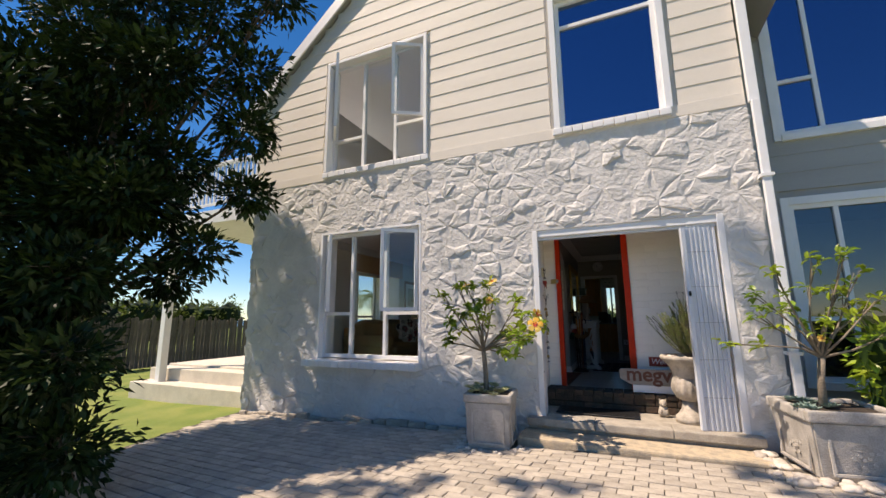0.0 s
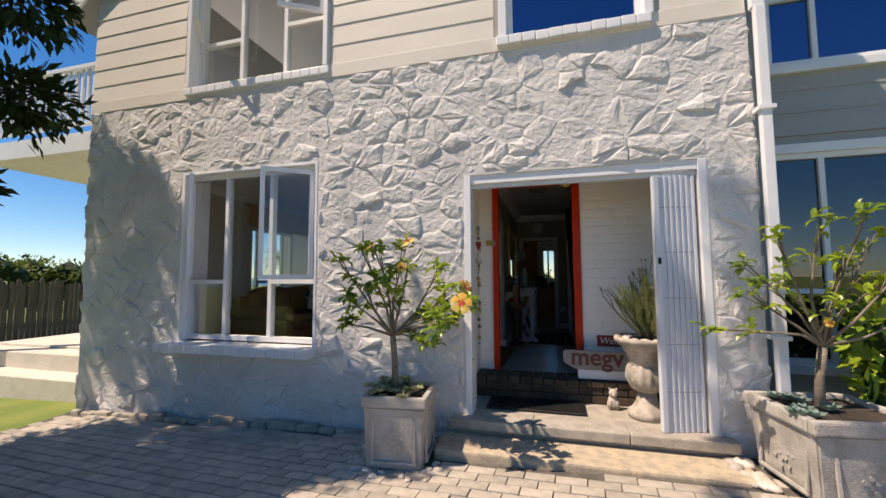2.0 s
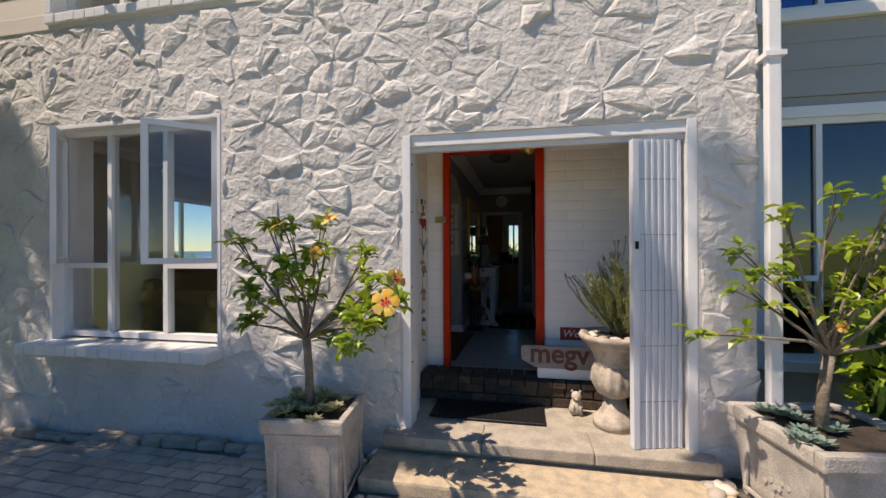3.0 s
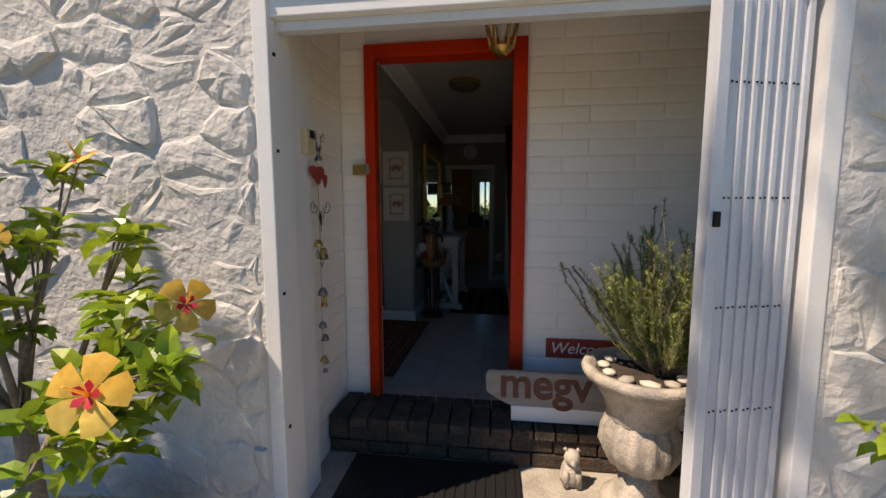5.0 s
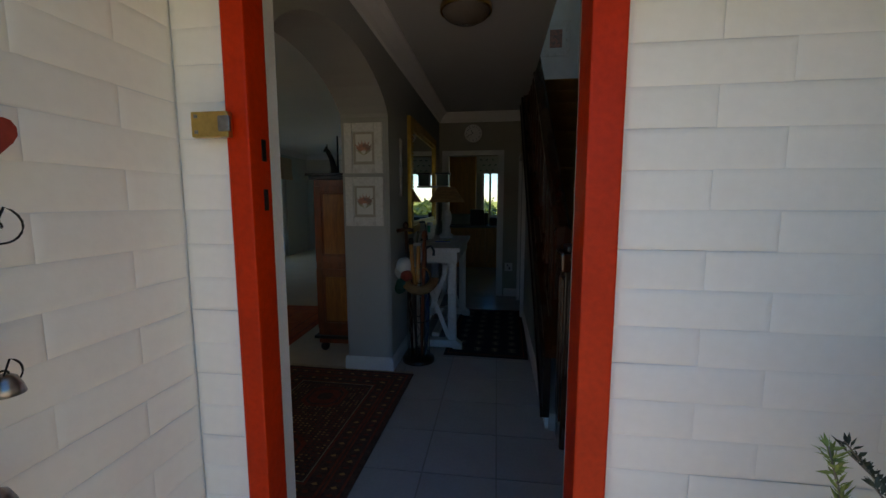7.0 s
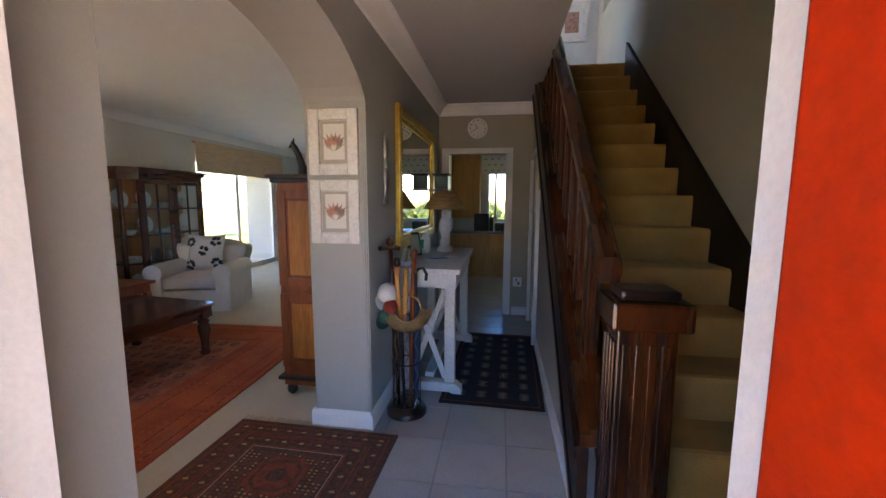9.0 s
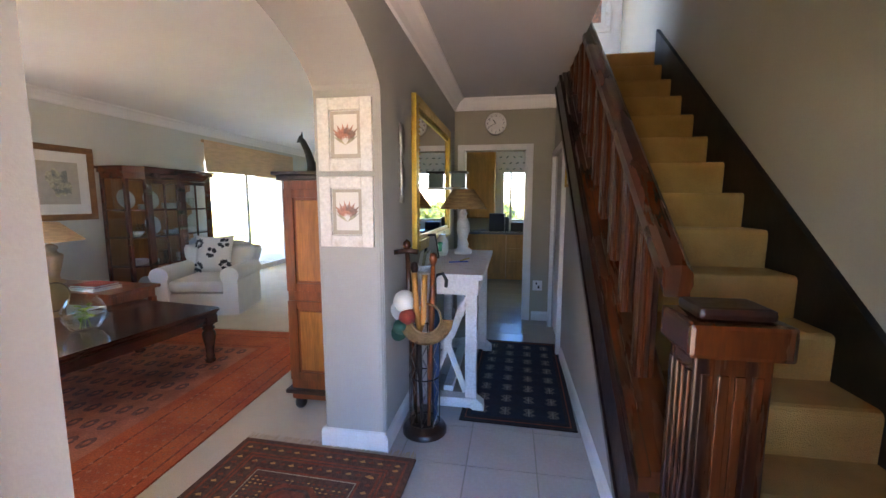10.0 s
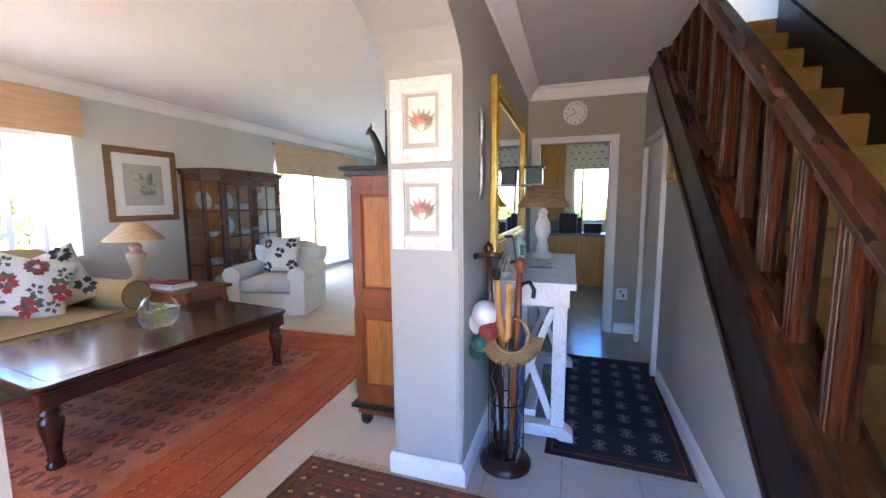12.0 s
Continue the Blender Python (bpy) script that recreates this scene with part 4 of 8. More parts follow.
def hibiscus(name, m, fork, boughs, leaves, size, seed, flowers, label):
    """A short trunk that forks into boughs; each bough ends in twigs with tufts of leaves."""
    t = thing(name, m, label, "hibiscus")
    r = random.Random(seed)
    wood = [tube(bmesh.new(), [(0, 0, -0.05), (fork[0] * 0.3, fork[1] * 0.5, fork[2] * 0.5), fork], [0.032, 0.027, 0.026], 8)]
    green = bmesh.new()
    f = Vector(fork)
    for (x, y, z), reach in boughs:
        e = Vector((x, y, z))
        side = Vector((r.gauss(0, 0.04), r.gauss(0, 0.04), r.uniform(-0.02, 0.05)))
        a, c = f.lerp(e, 0.35) + side, f.lerp(e, 0.7) + side * 0.6
        wood.append(tube(bmesh.new(), [tuple(f), tuple(a), tuple(c), tuple(e)], [0.013, 0.009, 0.006, 0.003], 6))
        for k in range(5):
            d = Vector((r.gauss(0, 1), r.gauss(0, 0.8), r.gauss(0.25, 0.6))).normalized()
            q = (e if k < 3 else c) + d * reach * r.uniform(0.6, 1.0)
            wood.append(tube(bmesh.new(), [tuple(c if k < 3 else a.lerp(c, 0.6)), tuple(((e if k < 3 else c) + q) / 2), tuple(q)], [0.004, 0.003, 0.0015], 5))
            for i in range(leaves):
                w = Vector((d.x * 0.4 + r.gauss(0, 0.8), d.y * 0.4 + r.gauss(0, 0.8), r.gauss(0.15, 0.4)))
                l = size * r.uniform(0.6, 1.15)
                leaf(green, q - d * r.uniform(0, reach * 0.5) + Vector((r.gauss(0, 0.012), r.gauss(0, 0.012), r.gauss(0, 0.012))), w, Vector((0, 0, 1)), l, l * r.uniform(0.5, 0.66))
    for k, bm in enumerate(wood):
        part("trunk" if k == 0 else "branch", bm, "twig", t)
    part("crown", green, "leaf_bright", t)
    for at, face, s in flowers:
        hibiscus_flower(t, Vector(at), Vector(face), s)
    return t


def rosette(bm, r, at, size, mat=0):
    for ring, (n, el, k) in enumerate(((7, 0.35, 1.0), (6, 0.75, 0.75), (4, 1.15, 0.45))):
        for i in range(n):
            a = 2 * math.pi * (i + 0.5 * ring + 0.2 * r.random()) / n
            d = Vector((math.cos(a) * math.cos(el), math.sin(a) * math.cos(el), math.sin(el)))
            leaf(bm, Vector(at), d, Vector((0, 0, 1)), size * k, size * k * 0.5, 0.15, mat, -0.12)


def square_planter(name, m, w, h, label, foot=0.8):
    """A cast stone planter that tapers to its foot, with a moulded rim and a framed panel on each side."""
    t = thing(name, m, label, "planter")
    a, b = w / 2, w / 2 * foot
    bm = bmesh.new()
    lo = [bm.verts.new((sx * b, sy * b, 0)) for sx, sy in ((-1, -1), (1, -1), (1, 1), (-1, 1))]
    hi = [bm.verts.new((sx * a * 0.93, sy * a * 0.93, h - 0.08)) for sx, sy in ((-1, -1), (1, -1), (1, 1), (-1, 1))]
    bm.faces.new(lo[::-1])
    bm.faces.new(hi)
    for i in range(4):
        bm.faces.new((lo[i], lo[(i + 1) % 4], hi[(i + 1) % 4], hi[i]))
    bmesh.ops.bevel(bm, geom=list(bm.edges), offset=0.012, segments=2, affect="EDGES")
    part("body", bm, "planter_stone", t)
    k = a * 0.82
    part("rim", boxes((-a, a, -a, -k, h - 0.085, h), (-a, a, k, a, h - 0.085, h), (-a, -k, -k, k, h - 0.085, h), (k, a, -k, k, h - 0.085, h), bevel=0.016), "planter_stone", t)
    part("soil", boxes((-k, k, -k, k, h - 0.11, h - 0.03)), "soil", t)
    slope = math.degrees(math.atan2(a * 0.93 - b, h - 0.08))
    for q in range(4):
        pm = pose(0, 0, 0, 0, 0, 90 * q) @ pose(0, -(a * 0.93 + b) / 2 - 0.001, (h - 0.08) / 2, 0, 0, 0) @ pose(0, 0, 0, -slope, 0, 0)
        pw, ph = b * 0.78, (h - 0.08) * 0.40
        fr = part("panel_frame", boxes((-pw, pw, -0.012, 0.004, ph - 0.022, ph), (-pw, pw, -0.012, 0.004, -ph, -ph + 0.022), (-pw, -pw + 0.022, -0.012, 0.004, -ph + 0.022, ph - 0.022), (pw - 0.022, pw, -0.012, 0.004, -ph + 0.022, ph - 0.022), bevel=0.004), "planter_stone", t)
        fr.matrix_basis = pm
        bead = None
        for i in range(14):
            an, rr = 2 * math.pi * i / 7, (0.055 if i < 7 else 0.026) * w / 0.5
            if bead is None:
                o = part("carved_petal", lathe([(0.001, -0.012), (0.014, -0.008), (0.016, 0.0)], 7), "planter_stone", t)
                bead = o.data
            else:
                o = new("carved_petal", bead)
                o.parent = t
            o.matrix_basis = pm @ pose(rr * math.cos(an) * 1.1, -0.002, rr * math.sin(an) * 1.35, 90, 0, 0)
    return t


def pebbles(name, spots, label, seed):
    t = thing(name, pose(0, 0, 0), label, "pebbles")
    r = random.Random(seed)
    meshes = []
    for k in range(4):
        bm = bmesh.new()
        bmesh.ops.create_icosphere(bm, subdivisions=1, radius=1.0)
        for v in bm.verts:
            v.co = v.co * (1 + r.uniform(-0.14, 0.14))
        for f in bm.faces:
            f.smooth = True
        me = bpy.data.meshes.new("pebble")
        bm.to_mesh(me)
        bm.free()
        me.materials.append(M["pebble"])
        meshes.append(me)
    for x, y, s in spots:
        o = new("pebble", r.choice(meshes))
        o.parent = t
        o.matrix_basis = pose(x, y, ground_z(x) + s * 0.42, r.uniform(-12, 12), r.uniform(-12, 12), r.uniform(0, 360)) @ Matrix.Diagonal((s * r.uniform(0.9, 1.5), s, s * r.uniform(0.5, 0.75), 1))
    return t


PL = (-0.42, 5.46)
PLZ = ground_z(PL[0])
square_planter("planter", pose(PL[0], PL[1], PLZ, 0, 0, 6), 0.50, 0.53, "square cast stone planter with carved panels beside the porch", 0.86)
hibiscus("hibiscus", pose(PL[0] - 0.05, PL[1], PLZ + 0.50), (-0.03, 0.01, 0.44),
         [((-0.52, 0.0, 1.06), 0.10), ((-0.38, 0.12, 1.16), 0.10), ((-0.20, 0.1, 1.12), 0.12), ((0.02, 0.18, 1.16), 0.10), ((0.08, 0.05, 0.96), 0.11), ((-0.10, -0.12, 0.84), 0.11), ((-0.28, 0.02, 0.80), 0.10),
          ((-0.45, 0.0, 0.52), 0.08), ((-0.42, -0.1, 0.76), 0.07), ((0.36, -0.02, 0.98), 0.10), ((0.50, -0.10, 0.80), 0.13), ((0.60, -0.24, 0.70), 0.12), ((0.44, -0.28, 0.58), 0.11), ((0.28, -0.05, 0.40), 0.09), ((0.46, -0.05, 0.55), 0.11), ((0.20, 0.1, 0.66), 0.10)],
         8, 0.092, 11,
         [((0.03, 0.20, 1.22), (-0.3, -0.5, 0.8), 0.072), ((0.62, -0.335, 0.73), (0.2, -0.9, 0.35), 0.078), ((0.59, -0.06, 0.83), (0.7, -0.5, 0.3), 0.07), ((-0.22, 0.0, 1.17), (-0.3, -0.3, 0.9), 0.06), ((0.08, -0.08, 0.99), (0.1, -1, 0.3), 0.045)],
         "young hibiscus tree with orange flowers in the planter")
_r = random.Random(5)
_s = thing("succulent_plant", pose(PL[0], PL[1], PLZ + 0.50), "pale green succulents that spill over the planter rim", "succulent")
_bm = bmesh.new()
for _ in range(30):
    rosette(_bm, _r, (_r.uniform(-0.22, 0.16), _r.uniform(-0.24, 0.16), _r.uniform(-0.01, 0.09)), _r.uniform(0.045, 0.075))
part("leaves", _bm, "succulent", _s)

BP = (2.44, 5.56)
BPZ = ground_z(BP[0])
square_planter("planter", pose(BP[0], BP[1], BPZ, 0, 0, 8), 0.66, 0.50, "wide cast stone planter with plain panels beside the downpipe", 0.84)
hibiscus("hibiscus", pose(BP[0] - 0.06, BP[1], BPZ + 0.47), (0.04, 0.0, 0.40),
         [((-0.62, -0.1, 0.50), 0.06), ((-0.36, 0.0, 0.74), 0.09), ((-0.30, 0.1, 0.92), 0.08), ((-0.22, -0.1, 1.12), 0.08), ((0.10, 0.05, 1.20), 0.11), ((0.26, -0.1, 1.22), 0.12), ((0.38, 0.1, 1.10), 0.11), ((0.42, -0.05, 0.86), 0.12), ((0.52, 0.0, 0.62), 0.11), ((0.30, 0.2, 0.95), 0.09), ((0.06, -0.1, 0.66), 0.07), ((-0.10, 0.15, 0.82), 0.06), ((0.62, 0.1, 0.95), 0.10)],
         5, 0.085, 23, [((0.02, -0.12, 0.56), (0, -1, 0.2), 0.03)],
         "sparse hibiscus bush with bare grey branches in the wide planter")
_s = thing("succulent_plant", pose(BP[0], BP[1], BPZ + 0.47), "blue green echeveria rosettes in the wide planter", "succulent")
_bm = bmesh.new()
for _ in range(13):
    rosette(_bm, _r, (_r.uniform(-0.28, 0.0), _r.uniform(-0.27, 0.2), 0.01), _r.uniform(0.06, 0.095))
part("leaves", _bm, "succulent_blue", _s)
_r = random.Random(9)
_sp = []
for _ in range(70):
    a = _r.uniform(0, 2 * math.pi)
    d = max(abs(math.cos(a)), abs(math.sin(a)))
    q = (0.25 + _r.uniform(0.02, 0.16)) / d
    if PL[0] + q * math.cos(a) > -0.14 - (-0.4) * 0 and math.sin(a) < -0.2 or PL[0] + q * math.cos(a) < -0.2:
        _sp.append((PL[0] + q * math.cos(a), PL[1] + q * math.sin(a) * 0.95, _r.uniform(0.016, 0.034)))
pebbles("pebble_ring", _sp, "loose pale pebbles round the foot of the planter", 2)
_sp = []
for _ in range(64):
    if _r.random() < 0.5:
        _sp.append((BP[0] + _r.uniform(-0.52, 0.55), BP[1] - 0.34 - _r.uniform(0.0, 0.16), _r.uniform(0.03, 0.058)))
    else:
        _sp.append((BP[0] - 0.36 - _r.uniform(0.0, 0.16), BP[1] + _r.uniform(-0.45, 0.28), _r.uniform(0.028, 0.052)))
pebbles("pebble_ring", _sp, "smooth cream river stones round the wide planter", 3)


def urn():
    t = thing("stone_urn", pose(1.52, 6.27, 0.276), "weathered cast stone garden urn on the porch floor", "urn")
    part("foot", lathe([(0.15, 0.0), (0.15, 0.06), (0.12, 0.08), (0.085, 0.14), (0.075, 0.22)], 28), "urn_stone", t)
    part("bowl", lathe([(0.07, 0.215), (0.13, 0.25), (0.17, 0.33), (0.16, 0.41), (0.135, 0.46)], 56, 0.10, 14, caps=False), "urn_stone", t)
    part("neck", lathe([(0.135, 0.455), (0.15, 0.53), (0.19, 0.595), (0.24, 0.64), (0.25, 0.662), (0.24, 0.685), (0.205, 0.68), (0.19, 0.63), (0.02, 0.62)], 40, caps=False), "urn_stone", t)
    part("soil", lathe([(0.001, 0.63), (0.195, 0.631), (0.19, 0.655), (0.001, 0.66)], 20, caps=False), "soil", t)
    r = random.Random(4)
    for i in range(11):
        a = 2 * math.pi * i / 11
        bm = bmesh.new()
        bmesh.ops.create_icosphere(bm, subdivisions=1, radius=1)
        o = part("pebble", bm, "pebble", t, smooth=True)
        o.matrix_basis = pose(0.155 * math.cos(a), 0.155 * math.sin(a), 0.668, 0, 0, r.uniform(0, 180)) @ Matrix.Diagonal((r.uniform(0.03, 0.05), 0.03, 0.018, 1))
    return t


urn()


def rosemary():
    t = thing("rosemary_bush", pose(1.60, 6.28, 0.932), "bushy rosemary with some dried grey sprigs, in the urn", "rosemary")
    r = random.Random(8)
    stems, green, dry = bmesh.new(), [], []
    for i in range(150):
        a, k = r.uniform(0, 2 * math.pi), r.uniform(0.05, 0.95)
        old = i % 5 == 0
        d = Vector((math.cos(a) * k * 0.85 - (0.10 if old else -0.02), math.sin(a) * k * 0.55, 1.0)).normalized()
        h = r.uniform(0.40, 0.68) * (1.2 if old else 1.0) * (1 - 0.25 * k)
        p, pts = Vector((math.cos(a) * 0.05, math.sin(a) * 0.05, 0)), []
        for s in range(6):
            pts.append(p.copy())
            p = p + (d + Vector((r.gauss(0, 0.22), r.gauss(0, 0.22), 0))) * h / 5
        tube(stems, pts, [0.004, 0.0035, 0.003, 0.0025, 0.002, 0.001], 4)
        for s in range(300 if not old else 170):
            f = r.uniform(0.12, 1) * 4.99
            q = pts[int(f)].lerp(pts[int(f) + 1], f % 1)
            (dry if old and f > 2.2 else green).append((tuple(q), (r.gauss(0, 1), r.gauss(0, 1), 0.9)))
    part("stem", stems, "twig", t)
    fast_leaves("sprig", green, "leaf_herb", t, 0.022, 0.0045, 1, droop=-0.2)
    fast_leaves("dry_sprig", dry, "leaf_dry", t, 0.016, 0.005, 2, "dried grey rosemary sprigs", droop=-0.2)
    return t


rosemary()


def text_mesh(name, words, size, mat, parent, m, depth=0.003, shear=0.0, bold=0.0):
    c = bpy.data.curves.new(name, "FONT")
    c.body, c.size, c.extrude, c.shear, c.offset = words, size, depth, shear, bold
    tmp = bpy.data.objects.new(name, c)
    scene.collection.objects.link(tmp)
    bpy.context.view_layer.update()
    me = bpy.data.meshes.new_from_object(tmp.evaluated_get(bpy.context.evaluated_depsgraph_get()))
    bpy.data.objects.remove(tmp)
    me.materials.clear()
    me.materials.append(M[mat])
    o = new(name, me)
    o.parent = parent
    o.matrix_basis = m
    return o


M["sign_board"] = material("sign_board", (0.35, 0.30, 0.255), 0.8, vary=0.15, scale=5, fine=40, bump=0.3, stretch=(0.6, 4, 4))
M["sign_letter"] = material("sign_letter", (0.17, 0.065, 0.04), 0.8, vary=0.15, scale=9, fine=60, bump=0.2)
M["sign_red"] = material("sign_red", (0.33, 0.04, 0.025), 0.7, vary=0.2, scale=9, fine=60, bump=0.2)


def signs():
    p = thing("white_plank", pose(0.98, 6.60, 0.493), "white painted plank lying on the brick step", "plank")
    part("plank", boxes((0, 0.92, 0, 0.07, 0, 0.085), bevel=0.006), "white_paint", p)
    s = thing("name_board", pose(0.84, 6.605, 0.582, -10, 0, -2), "grey weathered wooden name board with carved brown letters", "sign")
    bm = prism([(0.0, 0.16), (0.005, 0.06), (0.12, 0.0), (0.90, -0.005), (0.90, 0.185), (0.02, 0.18)], "y", 0.0, 0.03)
    bmesh.ops.bevel(bm, geom=list(bm.edges), offset=0.006, segments=2, affect="EDGES")
    part("board", bm, "sign_board", s)
    text_mesh("lettering", "megv", 0.228, "sign_letter", s, pose(0.075, -0.0015, 0.045, 90, 0, 0), bold=0.005)
    w = thing("welcome_sign", pose(1.185, 6.8155, 0.775), "red wooden sign that says Welcome in white script", "sign")
    part("board", boxes((0, 0.40, 0, 0.018, 0, 0.11), bevel=0.003), "sign_red", w)
    text_mesh("lettering", "Welcome", 0.092, "paper", w, pose(0.018, -0.0005, 0.028, 90, 0, 0), 0.002, 0.25)
    l = thing("lion_figure", pose(1.27, 6.44, 0.287), "small pale stone lion figure beside the urn", "figurine")
    bm = bmesh.new()
    merge(bm, lathe([(0.05, 0), (0.055, 0.03), (0.045, 0.08), (0.03, 0.11)], 12))
    merge(bm, lathe([(0.001, -0.04), (0.034, -0.02), (0.04, 0.0), (0.03, 0.03), (0.001, 0.04)], 12), pose(0, -0.02, 0.135))
    merge(bm, lathe([(0.001, -0.02), (0.018, 0.0), (0.001, 0.02)], 8), pose(0, -0.055, 0.125))
    for sx in (-1, 1):
        merge(bm, lathe([(0.016, 0.0), (0.014, 0.07), (0.001, 0.08)], 8), pose(sx * 0.03, -0.045, 0))
        merge(bm, lathe([(0.001, -0.01), (0.013, 0.0), (0.001, 0.012)], 6), pose(sx * 0.03, -0.01, 0.17))
    part("figure", bm, "urn_stone", l)


signs()


def chime():
    """A hanging mobile of tin hearts, scrolls and bells against the porch wall."""
    t = thing("wind_mobile", pose(0.045, 6.335, 1.02), "hanging mobile of red tin hearts, wire scrolls and small bells", "mobile")
    part("cord", tube(bmesh.new(), [(0, 0, 0.98), (0.004, 0.003, 0.5), (0, 0, -0.16)], 0.0016, 5), "twig", t)
    for dy, z, s, turn in ((-0.04, 0.78, 0.036, 70), (0.0, 0.775, 0.032, 95), (0.045, 0.755, 0.028, 100)):
        bm = bmesh.new()
        out = [(0.016 * (16 * math.sin(a) ** 3) / 4.0 * s / 0.05, 0.016 * (13 * math.cos(a) - 5 * math.cos(2 * a) - 2 * math.cos(3 * a) - math.cos(4 * a)) / 4.0 * s / 0.05) for a in (2 * math.pi * i / 22 for i in range(22))]
        lo, hi = [bm.verts.new((x, -0.004, z_)) for x, z_ in out], [bm.verts.new((x, 0.004, z_)) for x, z_ in out]
        bm.faces.new(lo)
        bm.faces.new(hi[::-1])
        for i in range(22):
            bm.faces.new((lo[i], hi[i], hi[(i + 1) % 22], lo[(i + 1) % 22]))
        bmesh.ops.recalc_face_normals(bm, faces=list(bm.faces))
        h = part("heart", bm, "sign_red", t, "red painted tin heart")
        h.matrix_basis = pose(0.01 + abs(dy) * 0.2, dy, z, 0, 0, turn)
    for z, s, turn in ((0.95, 0.05, 80), (0.90, 0.045, 100), (0.62, 0.065, 70), (0.58, 0.055, 110), (0.40, 0.05, 85)):
        for sx in (-1, 1):
            pts = []
            for i in range(26):
                a = i / 25 * 2.4 * math.pi
                rr = s * 0.5 * (0.15 + 0.85 * i / 25)
                pts.append((sx * (s * 0.55 + rr * math.cos(a)), 0, rr * math.sin(a)))
            pts.append((0, 0, -s * 1.3))
            o = part("scroll", tube(bmesh.new(), pts, 0.0016, 4), "black_iron", t, "bent wire scroll")
            o.matrix_basis = pose(0.012, 0, z, 0, 0, turn)
    for i, (dy, z, s) in enumerate(((0.0, 0.84, 0.02), (-0.03, 0.44, 0.022), (0.03, 0.37, 0.022), (0.0, 0.20, 0.025), (0.012, 0.14, 0.018), (-0.012, 0.04, 0.02), (0.01, -0.03, 0.02), (-0.01, -0.13, 0.02), (0.015, -0.15, 0.014), (0.0, -0.19, 0.014))):
        b = part("bell", lathe([(s, 0), (s * 0.85, s * 0.6), (s * 0.6, s * 1.2), (s * 0.15, s * 1.5)], 12), ("pewter", "brass", "pewter")[i % 3], t, ("tin bell", "brass bell", "tin bell")[i % 3])
        b.location = (0.01, dy, z)
    for z in (0.44, 0.21):
        b = part("brass_tube", lathe([(0.010, 0), (0.010, 0.05)], 10), "brass", t)
        b.location = (0.014, 0.008, z - 0.06)
    return t


chime()


def porch_bits():
    b = thing("door_bell", pose(0.0305, 6.25, 1.93), "yellowed plastic door bell box on the porch wall", "door bell")
    part("box", boxes((0, 0.03, -0.035, 0.035, -0.05, 0.06), bevel=0.006), material("old_plastic", (0.62, 0.53, 0.32), 0.5, vary=0.05), b)
    part("cap", boxes((0.0305, 0.04, -0.012, 0.02, 0.02, 0.055), bevel=0.003), "black", b, "dark button cap")
    l = thing("porch_lantern", pose(0.905, 6.58, 2.415) @ Matrix.Scale(1.2, 4), "old brass coach lantern hung from the porch ceiling", "lantern")
    bm = bmesh.new()
    for i in range(6):
        a, c = 2 * math.pi * i / 6, 2 * math.pi * (i + 1) / 6
        for q in (a,):
            tube(bm, [(0.045 * math.cos(q), 0.045 * math.sin(q), 0), (0.075 * math.cos(q), 0.075 * math.sin(q), 0.15)], 0.006, 4)
    merge(bm, lathe([(0.085, 0.15), (0.06, 0.19), (0.02, 0.215), (0.012, 0.26)], 6))
    merge(bm, lathe([(0.02, -0.03), (0.05, 0.0), (0.05, 0.008)], 6))
    part("frame", bm, "brass", l)
    g = part("glass", lathe([(0.042, 0.008), (0.072, 0.148)], 6, caps=False), "clear_glass", l)
    part("bulb", lathe([(0.010, 0.02), (0.012, 0.05), (0.024, 0.08), (0.012, 0.11), (0.001, 0.115)], 12), "paper", l)


porch_bits()


# ---- outside: garden ----
def big_tree(name, m, trunk, clumps, leaf_mat, leaf_size, per, seed, label, limb=1.0):
    """A trunk with limbs out to clumps of leaves."""
    t = thing(name, m, label, "tree")
    r = random.Random(seed)
    bm = bmesh.new()
    tube(bm, [(0, 0, -0.1), (0.05, 0.03, trunk * 0.5), (0.0, 0.0, trunk)], [0.16, 0.12, 0.10], 10)
    for c, rad in clumps:
        e = Vector(c)
        mid = Vector((0, 0, trunk)).lerp(e, 0.5) + Vector((r.gauss(0, 0.12), r.gauss(0, 0.12), 0.1))
        tube(bm, [(0, 0, trunk * 0.85), tuple(mid), tuple(e)], [0.07 * limb, 0.045 * limb, 0.015 * limb], 6)
        for _ in range(6):
            d = Vector((r.gauss(0, 1), r.gauss(0, 1), r.gauss(0, 0.8))).normalized() * rad * 0.8
            tube(bm, [tuple(mid.lerp(e, 0.6)), tuple(e + d * 0.5 + Vector((0, 0, 0.05))), tuple(e + d)], [0.016 * limb, 0.010 * limb, 0.004 * limb], 4)
    part("trunk", bm, "bark", t)
    spots = []
    for c, rad in clumps:
        spots += clump_spots(r, c, rad, int(per * rad * rad * (1.0 if c[2] < 4.4 else 0.75)), 0.85, 0.35)
    fast_leaves("crown", spots, leaf_mat, t, leaf_size, leaf_size * 0.45, seed)
    return t


